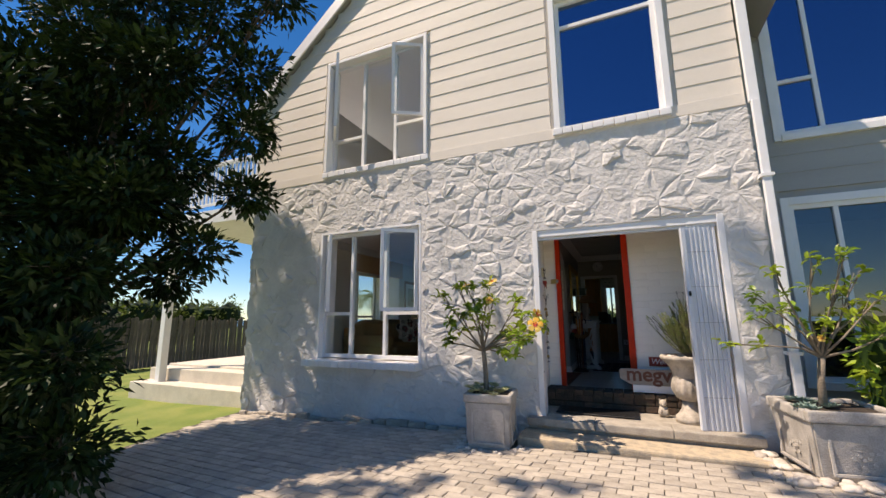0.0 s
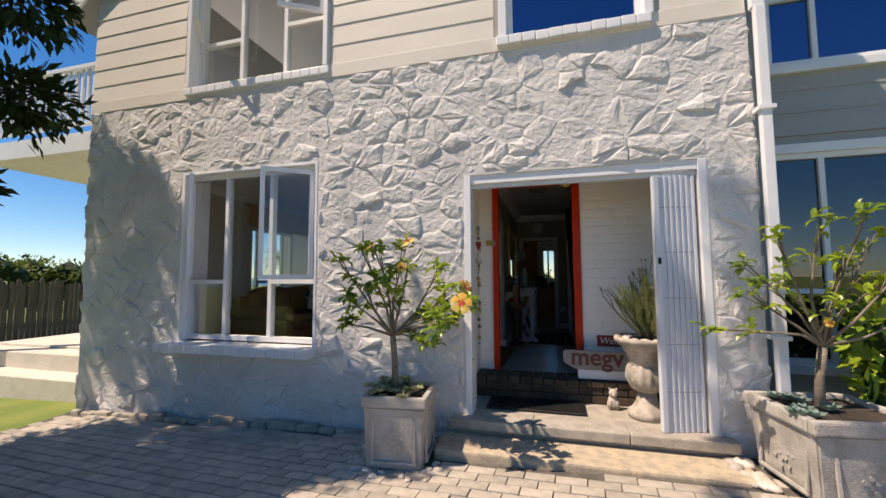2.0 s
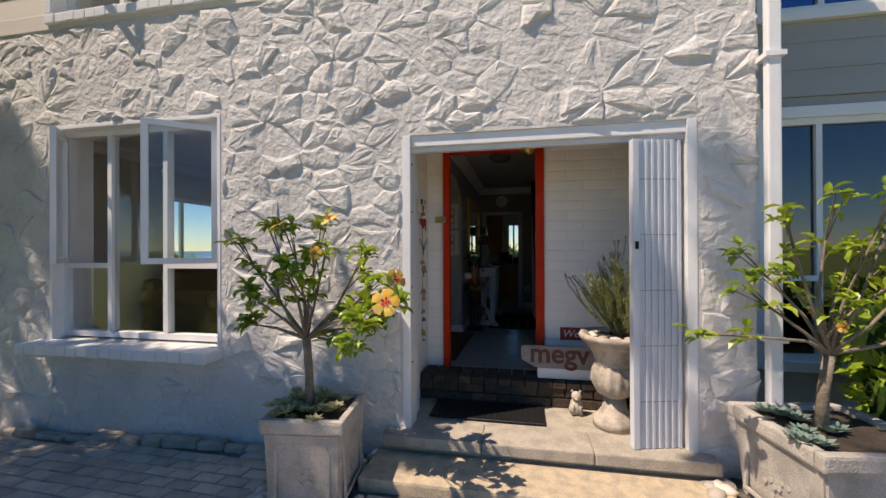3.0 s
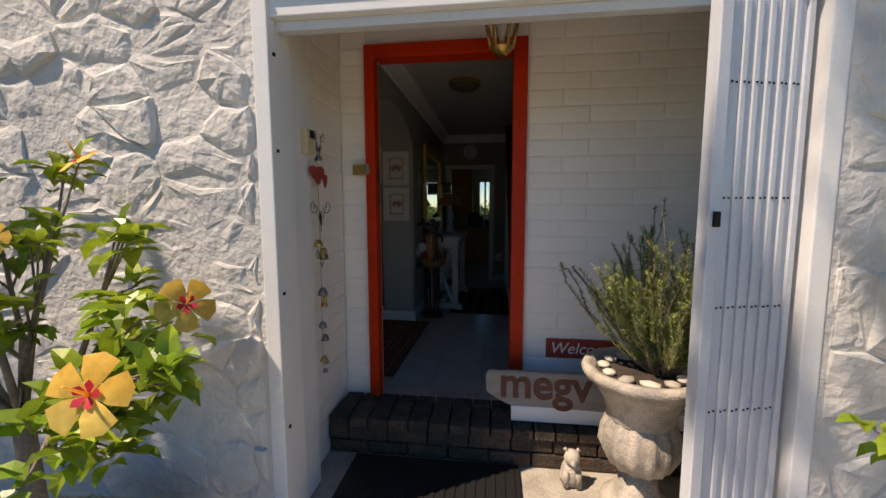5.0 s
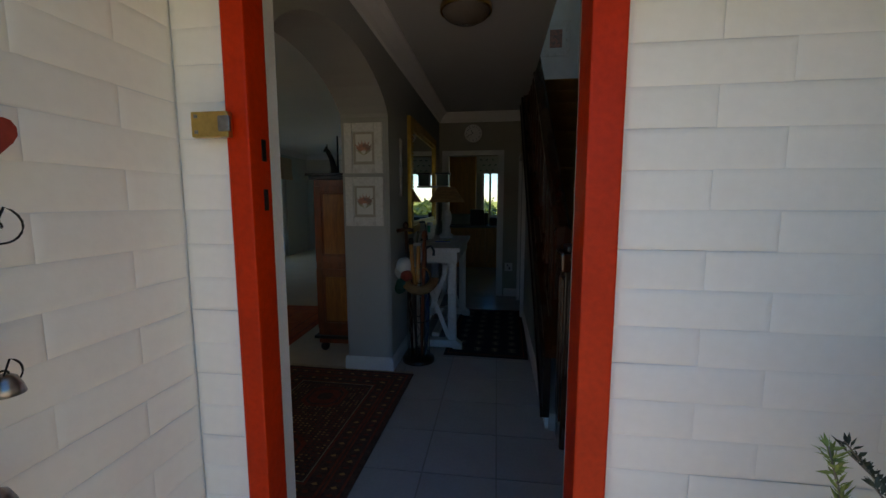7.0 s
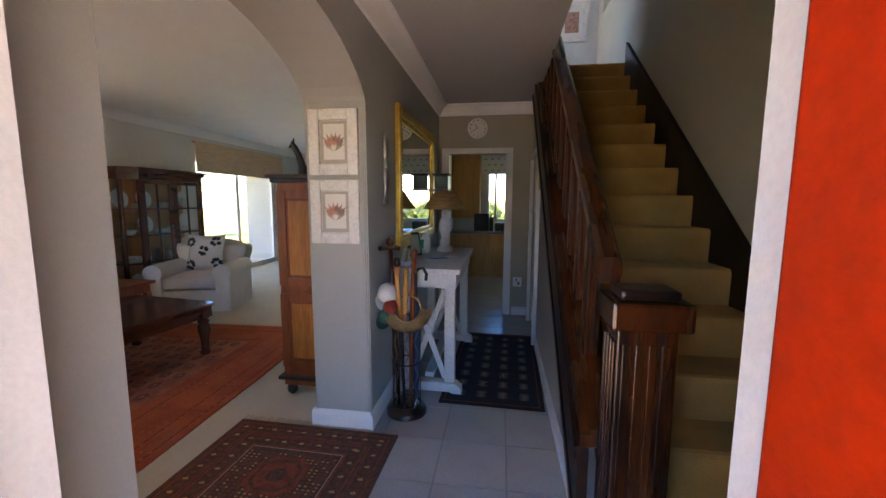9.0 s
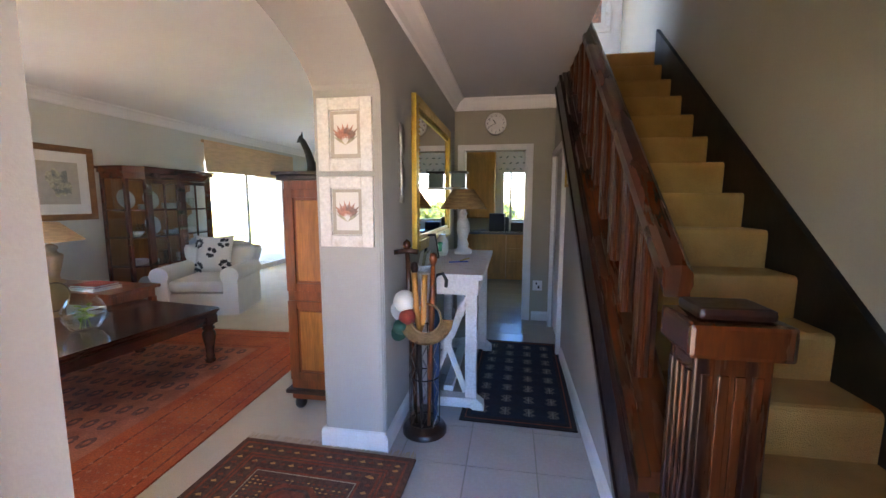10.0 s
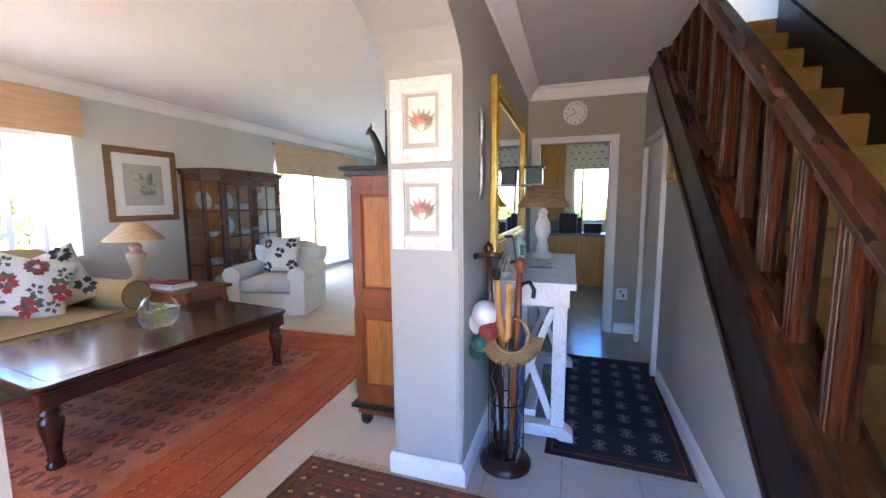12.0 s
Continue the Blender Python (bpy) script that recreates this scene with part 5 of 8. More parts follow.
TREE = (-4.45, 3.45)
_cl = [((0.0, 0.0, 3.3), 1.0), ((0.8, 0.4, 3.2), 0.66), ((0.6, -0.3, 2.5), 0.75), ((-0.7, 0.2, 3.0), 1.0), ((0.1, 0.1, 4.3), 0.95), ((0.85, 0.15, 4.2), 0.78), ((-0.6, -0.4, 4.1), 0.9),
       ((0.55, -0.5, 1.7), 0.8), ((0.85, -0.7, 1.0), 0.66), ((0.45, -0.8, 0.5), 0.62), ((-0.4, -0.5, 1.6), 0.9), ((-0.6, -0.4, 0.7), 0.8), ((0.2, 0.2, 5.3), 0.95), ((1.2, 0.55, 5.1), 0.58), ((1.75, 0.9, 5.45), 0.42),
       ((-0.9, -0.9, 2.4), 1.0), ((-0.9, -0.9, 3.6), 1.0), ((0.15, -1.1, 1.3), 0.75), ((0.1, -1.1, 2.2), 0.85), ((0.2, -1.0, 3.2), 0.85), ((0.9, 0.2, 2.6), 0.5),
       ((-0.3, 0.1, 6.2), 0.95), ((0.6, 0.2, 6.3), 0.7), ((-0.9, 0.1, 6.6), 0.8), ((-0.2, 0.0, 7.0), 0.7), ((-1.6, 0.2, 4.6), 0.9), ((-1.6, 0.3, 5.8), 0.9),
       ((1.45, 0.9, 2.9), 0.42), ((1.4, 0.85, 3.7), 0.5), ((1.1, 0.6, 2.2), 0.42), ((1.3, 0.9, 4.5), 0.55), ((1.35, -0.5, 0.45), 0.5), ((1.45, -0.6, 1.1), 0.5), ((1.1, -0.5, 1.8), 0.55), ((0.9, -0.9, 0.3), 0.55), ((1.0, -0.2, 2.6), 0.55), ((0.6, 0.6, 1.9), 0.45)]
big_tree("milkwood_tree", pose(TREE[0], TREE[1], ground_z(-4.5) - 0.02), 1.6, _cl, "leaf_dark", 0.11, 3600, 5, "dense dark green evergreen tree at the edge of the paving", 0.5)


def shade_clump(x, y, z, rad, up):
    """A leaf clump up metres above a shaded spot, on the line from it to the sun."""
    k = up / _to_sun.z
    return ((x + _to_sun.x * k - SHADE[0], y + _to_sun.y * k - SHADE[1], z + up - SHADE[2]), rad)


def spreading_tree(name, m, trunk, clumps, leaf_mat, leaf_size, per, seed, label):
    """A tall tree whose boughs grow on from clump to nearest clump."""
    t = thing(name, m, label, "tree")
    r = random.Random(seed)
    bm = bmesh.new()
    tube(bm, [(0, 0, -0.1), (0.1, 0.05, trunk * 0.5), (0.0, 0.0, trunk)], [0.19, 0.15, 0.11], 10)
    ends = np.array([c for c, _ in clumps])
    near, gap = np.tile((0.0, 0.0, trunk), (len(ends), 1)), np.linalg.norm(ends - (0, 0, trunk), axis=1)
    for _ in range(len(ends)):
        k = int(np.argmin(gap))
        a, b = Vector(near[k]), Vector(ends[k])
        tube(bm, [tuple(a), tuple(a.lerp(b, 0.5) + Vector((r.gauss(0, 0.1), r.gauss(0, 0.1), 0.12))), tuple(b)], [0.007, 0.006, 0.005], 5)
        gap[k] = np.inf
        new_gap = np.linalg.norm(ends - ends[k], axis=1)
        closer = (new_gap < gap) & np.isfinite(gap)
        near[closer], gap[closer] = ends[k], new_gap[closer]
    part("trunk", bm, "bark", t)
    spots = []
    for c, rad in clumps:
        spots += clump_spots(r, c, rad, int(per * rad * rad), 0.85, 0.2)
    fast_leaves("crown", spots, leaf_mat, t, leaf_size, leaf_size * 0.5, seed)
    return t


SHADE = (-9.6, 1.2, 0.0)
_rs = random.Random(41)
_sh = []


def dapple(spots, cover, rad, up, grain=1.6):
    """Leaf clumps over a stretch of ground or wall; noise leaves gaps between them."""
    for p in spots:
        if 0.5 + 1.1 * noise.noise(Vector(p) * grain) < cover + 0.25 * (cover - 0.5) and _rs.random() < 0.93:
            _sh.append(shade_clump(*p, rad * _rs.uniform(0.7, 1.25), up + _rs.uniform(-0.5, 0.6)))


def wall_spots(x0, x1, z0, z1, step, keep):
    out = []
    for i in range(int((x1 - x0) / step)):
        for j in range(int((z1 - z0) / step / 1.6)):
            x, z = x0 + (i + _rs.random()) * step, z0 + (j + _rs.random()) * step * 1.6
            if keep(x, z):
                out.append((x, 5.92, z))
    return out


def ground_spots(x0, x1, y0, y1, step):
    return [(x0 + (i + _rs.random()) * step, y0 + (j + _rs.random()) * step, 0.1) for i in range(int((x1 - x0) / step)) for j in range(int((y1 - y0) / step))]


# unseen crown: each clump is set sunward of a spot to be shaded
dapple(wall_spots(-5.0, -3.0, 1.7, 3.4, 0.10, lambda x, z: z < 3.35 - 0.60 * (x + 4.7)), 0.76, 0.075, 6.6, 2.6)
dapple(wall_spots(-5.0, -3.0, -0.1, 1.7, 0.10, lambda x, z: True), 0.53, 0.06, 6.6, 2.8)
dapple(wall_spots(-3.0, -0.2, -0.1, 0.9, 0.10, lambda x, z: z < 0.9 - 0.12 * (x + 3.0)), 0.55, 0.06, 6.6, 2.8)
dapple(wall_spots(1.98, 2.35, -0.1, 2.15, 0.10, lambda x, z: True), 0.66, 0.07, 6.8, 2.8)
dapple(wall_spots(1.55, 2.0, 0.2, 2.3, 0.12, lambda x, z: True), 0.34, 0.06, 6.8, 2.4)
dapple(ground_spots(-3.0, -0.9, 3.2, 5.8, 0.12), 0.36, 0.07, 8.2, 1.9)
dapple(ground_spots(-0.9, 3.2, 2.0, 4.7, 0.13), 0.40, 0.07, 8.2, 1.9)
dapple(ground_spots(1.7, 3.4, 4.7, 5.8, 0.13), 0.46, 0.07, 8.2, 2.2)
spreading_tree("unseen_shade_tree", pose(*SHADE), 6.2, _sh, "leaf_dark", 0.085, 6500, 6, "unseen tree added to cast dappled shade on the wall and forecourt")


def hedge(name, x0, x1, y0, y1, h, mat, seed, label, leaf_size=0.16, per=26):
    t = thing(name, pose(0, 0, 0), label, "hedge", kind="stuff")
    r = random.Random(seed)
    core = bmesh.new()
    n = 14
    spots = []
    for k in range(int((x1 - x0) * (y1 - y0) * 1.0) + 6):
        cx, cy = r.uniform(x0, x1), r.uniform(y0, y1)
        rad = r.uniform(0.5, 0.85) * h * 0.55
        cz = ground_z(cx) + h * r.uniform(0.35, 0.7)
        spots += clump_spots(r, (cx, cy, cz), rad, int(per * 14 * rad * rad), 0.9, 0.6)
        # dark spheres fill the clumps in place of the shade inside
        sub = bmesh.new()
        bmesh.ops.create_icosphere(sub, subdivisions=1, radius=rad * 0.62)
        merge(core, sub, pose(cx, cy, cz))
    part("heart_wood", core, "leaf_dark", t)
    fast_leaves("foliage", spots, mat, t, leaf_size, leaf_size * 0.5, seed)
    return t


hedge("garden_hedge", -19.5, -15.5, 7.5, 15, 2.7, "leaf_hedge", 1, "rounded green coastal hedge beyond the lawn", 0.2, 16)
hedge("garden_shrub", -20, -15.5, 21.5, 24.5, 0.95, "leaf_hedge", 3, "low clipped shrubs beside the pool", 0.14, 30)
hedge("garden_shrub", -8.3, -7.4, 10.3, 12.0, 1.75, "leaf_bright", 4, "sunlit leafy shrub behind the picket fence", 0.10, 60)
hedge("garden_hedge", 0.2, 2.6, 18.6, 19.8, 1.7, "leaf_hedge", 5, "green hedge outside the kitchen window", 0.14, 30)
hedge("flower_bed", 2.9, 4.5, 5.8, 6.6, 1.2, "leaf_bright", 6, "leafy green bed plants below the side window", 0.10, 130)
solid("bed_kerb", (3.02, 4.6, 5.55, 5.68, 0.1, 0.34), "grey_board", "low timber edge of the flower bed", "kerb", 0.01)
solid("bed_soil", (3.0, 4.6, 5.68, 6.83, 0.05, 0.28), "soil", "dark soil of the flower bed", "soil")


def paling_fence(name, x0, y0, x1, y1, h, pitch, w, mat, label, gap=False, white=False):
    t = thing(name, pose(0, 0, 0), label, "fence")
    a, b = Vector((x0, y0, 0)), Vector((x1, y1, 0))
    n = int((b - a).length / pitch)
    d = (b - a).normalized()
    yaw = math.degrees(math.atan2(d.y, d.x))
    me = []
    for k in range(3):
        o = part("pale", prism([(-w / 2, 0), (w / 2, 0), (w / 2, h), (0, h + (0.05 if white else 0.03 * k)), (-w / 2, h)], "y", -0.012, 0.012), mat, t)
        me.append(o.data)
        o.matrix_basis = pose(*(a + d * pitch * k), 0, 0, yaw) if False else pose(a.x + d.x * pitch * k, a.y + d.y * pitch * k, ground_z(a.x), 0, 0, yaw)
    for i in range(3, n):
        o = new("pale", me[rnd.randrange(3)])
        o.parent = t
        p = a + d * pitch * i
        o.matrix_basis = pose(p.x, p.y, ground_z(p.x), rnd.uniform(-1.5, 1.5), 0, yaw) @ Matrix.Diagonal((1, 1, 1 if white else rnd.uniform(0.93, 1.05), 1))
    for z in (h * 0.25, h * 0.8):
        o = part("rail", boxes((0, (b - a).length, 0.014, 0.05, z - 0.03, z + 0.03)), mat, t)
        o.matrix_basis = pose(a.x, a.y, ground_z(a.x), 0, 0, yaw)
    return t


paling_fence("paling_fence", -13.2, 6.2, -13.2, 14.5, 1.55, 0.125, 0.11, "fence_wood", "weathered grey paling fence along the garden")
paling_fence("picket_fence", -6.9, 8.2, -6.9, 12.6, 1.05, 0.11, 0.07, "white_paint", "white picket fence outside the sitting room", white=True)


M["terrace_plaster"] = material("terrace_plaster", (0.66, 0.60, 0.50), 0.85, vary=0.1, scale=4, fine=70, bump=0.3)


def veranda():
    v = thing("balcony", pose(0, 0, 0), "white balcony with a slatted railing beside the house", "balcony")
    # deck runs on out of view past y 10.5, to shade the sliding door
    part("deck", boxes((-7.9, -4.73, 6.35, 15.4, 3.32, 3.45)), "white_trim", v)
    part("front_beam", boxes((-7.9, -4.73, 6.28, 6.348, 3.25, 3.52), bevel=0.006), "white_trim", v)
    part("post", boxes((-4.86, -4.76, 6.30, 6.40, 3.52, 4.55), bevel=0.006), "white_paint", v)
    part("post", boxes((-7.88, -7.78, 6.30, 6.40, 3.52, 4.55), bevel=0.006), "white_paint", v)
    part("top_rail", boxes((-7.78, -4.86, 6.30, 6.40, 4.46, 4.52), bevel=0.006), "white_paint", v)
    part("low_rail", boxes((-7.78, -4.86, 6.33, 6.37, 3.64, 3.69), bevel=0.004), "white_paint", v)
    x = -7.7
    while x < -4.92:
        part("baluster", boxes((x, x + 0.04, 6.335, 6.365, 3.69, 4.46)), "white_paint", v)
        x += 0.115
    part("column", boxes((-7.80, -7.66, 6.42, 6.56, -0.1, 3.32), bevel=0.01), "white_paint", v, "white timber column")
    for i, (x0, y0, z1) in enumerate(((-8.3, 6.25, 0.16), (-8.3, 6.62, 0.40), (-8.3, 7.0, 0.44))):
        solid("terrace_step" if i < 2 else "terrace", (x0, -4.73, y0, 7.0 if i < 2 else 15.0, -0.2, z1), "terrace_plaster", "pale plastered terrace step" if i < 2 else "paved terrace beside the house", "step" if i < 2 else "terrace", 0.015)


veranda()
M["water"] = material("water", (0.03, 0.16, 0.28), 0.08, vary=0.1, scale=0.6, fine=6, bump=0.15)
M["sea"] = material("sea", (0.05, 0.17, 0.30), 0.25, vary=0.15, scale=0.02, fine=0.3, bump=0.1)
solid("sea_water", (-2900, -75, -2900, 2900, -1.2, ground_z(-9) - 0.10), "sea", "blue sea beyond the garden", "sea")
solid("pool_rim", (-16.5, -9.0, 17.0, 20.5, -0.4, ground_z(-9) + 0.06), "step_stone", "pale coping round the swimming pool", "pool", 0.02)
solid("pool_water", (-16.1, -9.4, 17.4, 20.1, -0.3, ground_z(-9) + 0.075), "water", "still blue water of the swimming pool", "water")
# neighbouring house behind the forecourt, which the panes mirror
_h = thing("neighbour_house", pose(-1.5, -17.0, 0.0), "white gabled neighbouring house across the forecourt", "house")
part("wall", prism([(-4, 0), (4, 0), (4, 3.2), (0, 5.6), (-4, 3.2)], "y", -4, 0), "white_trim", _h)
part("roof", prism([(-4.4, 3.05), (0, 5.75), (4.4, 3.05), (4.4, 3.2), (0, 5.95), (-4.4, 3.2)], "y", -4.2, 0.25), "grey_board", _h)
for _x in (-2.4, 1.2):
    _w = part("window", boxes((_x, _x + 1.2, 0.01, 0.05, 1.0, 2.3)), "white_paint", _h)
    part("pane", boxes((_x + 0.08, _x + 1.12, 0.052, 0.06, 1.08, 2.22)), "shut_pane", _w)
hedge("garden_hedge", -9, 7.5, -13.5, -12, 2.2, "leaf_hedge", 8, "green hedge across the forecourt", 0.25, 8)


def palm(m, h, seed, label):
    t = thing("palm_tree", m, label, "palm tree")
    r = random.Random(seed)
    part("trunk", tube(bmesh.new(), [(0, 0, 0), (0.08, 0.02, h * 0.5), (0.05, 0, h)], [0.14, 0.10, 0.09], 8), "bark", t)
    bm = bmesh.new()
    for k in range(18):
        a, e = 2 * math.pi * k / 18 + r.uniform(-0.1, 0.1), r.uniform(-0.2, 0.9)
        p, d = Vector((0.05, 0, h)), Vector((math.cos(a) * math.cos(e), math.sin(a) * math.cos(e), math.sin(e)))
        for s in range(9):
            q = p + d * 0.2
            side = d.cross(Vector((0, 0, 1))).normalized()
            for sg in (-1, 1):
                for f in (0.2, 0.6):
                    c = p.lerp(q, f)
                    l = 0.5 * (1 - abs(s - 3) / 9)
                    v = [bm.verts.new(c), bm.verts.new(c + side * sg * l + d * 0.18 - Vector((0, 0, 0.16))), bm.verts.new(c + d * 0.06)]
                    bm.faces.new(v)
            p = q
            d = (d + Vector((0, 0, -0.17))).normalized()
    tagged(part("fronds", bm, "leaf_hedge", t), kind="stuff")
    return t


palm(pose(-15.5, 25.5, -0.2), 3.2, 1, "small palm tree beyond the swimming pool")
palm(pose(-20.5, 30.0, -0.3), 3.6, 2, "small palm tree at the end of the garden")

# ---- inside: stairs ----
RISE, GO, Y1 = 0.193, 0.243, 7.82


def nosing(y):
    return FLOOR + RISE + (y - Y1) * RISE / GO


def stairs():
    s = thing("stairs", pose(0, 0, 0), "straight flight of stairs with tan carpet and dark wooden strings", "stairs", kind="structure")
    me = None
    for n in range(1, 15):
        y, z = Y1 + GO * (n - 1), FLOOR + RISE * n
        if me is None:
            bm = prism([(0.004, -RISE), (0.0, -0.04), (0.001, -0.022), (0.008, -0.007), (0.022, 0.0), (GO + 0.02, 0.0), (GO + 0.02, -RISE)], "x", 1.17, 1.938)
            o = part("carpeted_step", bm, "stair_carpet", s)
            me = o.data
        else:
            o = new("carpeted_step", me)
            o.parent = s
        o.location = (0, y, z)

    def sloped(a, b, y0, y1, x0, x1):
        return prism([(y0, nosing(y0) + a), (y1, nosing(y1) + a), (y1, nosing(y1) + b), (y0, nosing(y0) + b)], "x", x0, x1)

    part("string", sloped(-0.235, 0.10, 7.98, 11.0, 1.045, 1.083), "dark_wood", s)
    part("string_moulding", sloped(-0.235, -0.19, 7.98, 11.0, 1.034, 1.0445), "dark_wood", s)
    part("string_moulding", sloped(0.055, 0.10, 7.98, 11.0, 1.030, 1.0445), "dark_wood", s)
    part("base_rail", sloped(0.101, 0.15, 7.98, 11.0, 1.05, 1.20), "rail_wood", s)
    part("base_moulding", sloped(0.1505, 0.17, 7.98, 11.0, 1.085, 1.165), "rail_wood", s)
    part("inner_string", sloped(-0.10, 0.10, 7.98, 11.0, 1.162, 1.169), "dark_wood", s)
    part("wall_string", sloped(-0.25, 0.20, 7.60, 10.95, 1.9385, 1.968), "black_wood", s)
    part("under_side", sloped(-0.30, -0.24, 8.3, 10.95, 1.162, 1.938), "hall_paint", s)
    y = 8.245
    flute = None
    while y < 10.95:
        z = nosing(y) + 0.168
        if flute is None:
            side = [(-0.031, 0.0), (-0.026, -0.005), (-0.014, -0.005), (-0.011, 0.0), (-0.008, -0.005), (0.008, -0.005), (0.011, 0.0), (0.014, -0.005), (0.026, -0.005), (0.031, 0.0)]
            outline = []
            for k in range(4):
                ca, sa = round(math.cos(k * math.pi / 2)), round(math.sin(k * math.pi / 2))
                outline += [(px * ca - (pz - 0.026) * sa, px * sa + (pz - 0.026) * ca) for px, pz in side]
            flute = prism([p for i, p in enumerate(outline) if (Vector(p) - Vector(outline[i - 1])).length > 1e-4], "z", -0.015, 0.565)
            bmesh.ops.triangulate(flute, faces=[f for f in flute.faces if len(f.verts) > 4])
            o = part("baluster", flute, "baluster_wood", s, "square reeded baluster")
            flute = o.data
        else:
            o = new("baluster", flute)
            o.parent = s
        o.location = (1.125, y, z)
        y += 0.222
    y0, y1 = 7.99, 11.4
    prof = [(-0.035, 0.0), (0.035, 0.0), (0.035, 0.02), (0.042, 0.035), (0.040, 0.07), (0.022, 0.092), (-0.022, 0.092), (-0.040, 0.07), (-0.042, 0.035), (-0.035, 0.02)]
    bm = bmesh.new()
    rings = [[bm.verts.new((1.125 + px, y, nosing(y) + 0.70 + pz)) for px, pz in prof] for y in (y0, y1)]
    for i in range(len(prof)):
        bm.faces.new((rings[0][i], rings[1][i], rings[1][(i + 1) % len(prof)], rings[0][(i + 1) % len(prof)]))
    bm.faces.new(rings[0])
    bm.faces.new(rings[1][::-1])
    bmesh.ops.recalc_face_normals(bm, faces=list(bm.faces))
    part("handrail", bm, "rail_wood", s)
    bm = boxes((1.115, 1.295, 7.83, 7.985, FLOOR, 1.345), bevel=0.006)
    part("newel_post", bm, "baluster_wood", s)
    for i in range(4):
        part("newel_flute", boxes((1.13 + i * 0.039, 1.156 + i * 0.039, 7.822, 7.8295, FLOOR + 0.14, 1.30), bevel=0.003), "baluster_wood", s)
        part("newel_flute", boxes((1.107, 1.1145, 7.845 + i * 0.034, 7.867 + i * 0.034, FLOOR + 0.14, 1.30), bevel=0.003), "baluster_wood", s)
    part("newel_cap", boxes((1.09, 1.33, 7.805, 8.005, 1.345, 1.435), bevel=0.012), "rail_wood", s)
    part("newel_top", boxes((1.12, 1.30, 7.835, 7.975, 1.436, 1.468), bevel=0.014), "dark_wood", s)
    return s


stairs()


# ---- inside: trim ----
def run(name, prof, x0, y0, x1, y1, nx, ny, mat, label):
    """A moulding along a wall: prof is (out, z) pairs, out along (nx, ny)."""
    bm = bmesh.new()
    rings = [[bm.verts.new((x + nx * o, y + ny * o, z)) for o, z in prof] for x, y in ((x0, y0), (x1, y1))]
    n = len(prof)
    for i in range(n):
        bm.faces.new((rings[0][i], rings[1][i], rings[1][(i + 1) % n], rings[0][(i + 1) % n]))
    bm.faces.new(rings[0])
    bm.faces.new(rings[1][::-1])
    bmesh.ops.recalc_face_normals(bm, faces=list(bm.faces))
    return tagged(part(name, bm, mat), label, name, kind="structure")


SK = [(0.001, FLOOR), (0.018, FLOOR), (0.018, FLOOR + 0.075), (0.010, FLOOR + 0.092), (0.001, FLOOR + 0.10)]
CO = [(0.001, CEIL - 0.115), (0.018, CEIL - 0.11), (0.035, CEIL - 0.075), (0.075, CEIL - 0.03), (0.105, CEIL - 0.016), (0.11, CEIL - 0.001), (0.001, CEIL - 0.001)]
for _a in ((0.03, 8.63, 0.03, 11.14, 1, 0), (-0.32, 8.65, 0.03, 8.65, 0, -1), (0.03, 6.99, 0.03, 7.21, 1, 0), (-0.31, 8.66, -0.31, 11.16, -1, 0), (1.085, 8.02, 1.085, 10.07, -1, 0), (0.89, 11.16, 1.085, 11.16, 0, -1), (-4.0, 6.3, -4.0, 12.2, 1, 0)):
    run("baseboard", SK, *_a, "white_trim", "white moulded baseboard")
for _a in ((0.03, 6.99, 0.03, 11.15, 1, 0), (0.03, 11.16, 1.085, 11.16, 0, -1)):
    run("cornice", CO, *_a, "ceiling_paint", "white coved cornice under the ceiling")
CO2 = [(o, z + 0.03) for o, z in CO]
for _a in ((-4.0, 6.3, -4.0, 15.6, 1, 0), (-0.31, 6.99, -0.31, 11.16, -1, 0), (-4.0, 15.6, -0.35, 15.6, 0, -1)):
    run("cornice", CO2, *_a, "ceiling_paint", "white coved cornice under the ceiling")


def casing(name, axis, at, u0, u1, z0, z1, w, t, label, out=-1):
    c = thing(name, pose(0, 0, 0), label, "door frame", kind="structure")
    a, b = sorted((at, at + out * t))
    for d in ((u0 - w, u0, z0, z1), (u1, u1 + w, z0, z1), (u0 - w, u1 + w, z1, z1 + w)):
        part("casing", boxes((d[0], d[1], a, b, d[2], d[3]) if axis == "y" else (a, b, d[0], d[1], d[2], d[3]), bevel=0.004), "white_trim", c)
    return c


casing("door_3", "y", 11.158, 0.13, 0.81, FLOOR, 2.27, 0.06, 0.02, "white door frame into the kitchen")
casing("door_4", "x", 1.083, 10.20, 10.93, FLOOR, 2.17, 0.055, 0.035, "white door in the hall under the stairs, shut")
_d = bpy.data.objects["door_4"]
part("door_leaf", boxes((1.10, 1.14, 10.16, 10.975, FLOOR + 0.01, 2.215), bevel=0.003), "white_trim", _d)
part("door_lining", boxes((0.128, 0.150, 11.162, 11.298, FLOOR, 2.27), (0.79, 0.812, 11.162, 11.298, FLOOR, 2.27)), "white_trim", bpy.data.objects["door_3"])


# ---- inside: pictures ----
M["print_ink"] = material("print_ink", (0.58, 0.27, 0.20), 0.8, vary=0.3, scale=30, fine=90, bump=0.0, second=(0.30, 0.20, 0.17))
M["print_ground"] = material("print_ground", (0.46, 0.42, 0.36), 0.8, vary=0.08, scale=14, fine=120, bump=0.05)
M["frame_oak"] = material("frame_oak", (0.27, 0.12, 0.045), 0.4, vary=0.25, scale=5, fine=30, bump=0.15, stretch=(1, 1, 4))
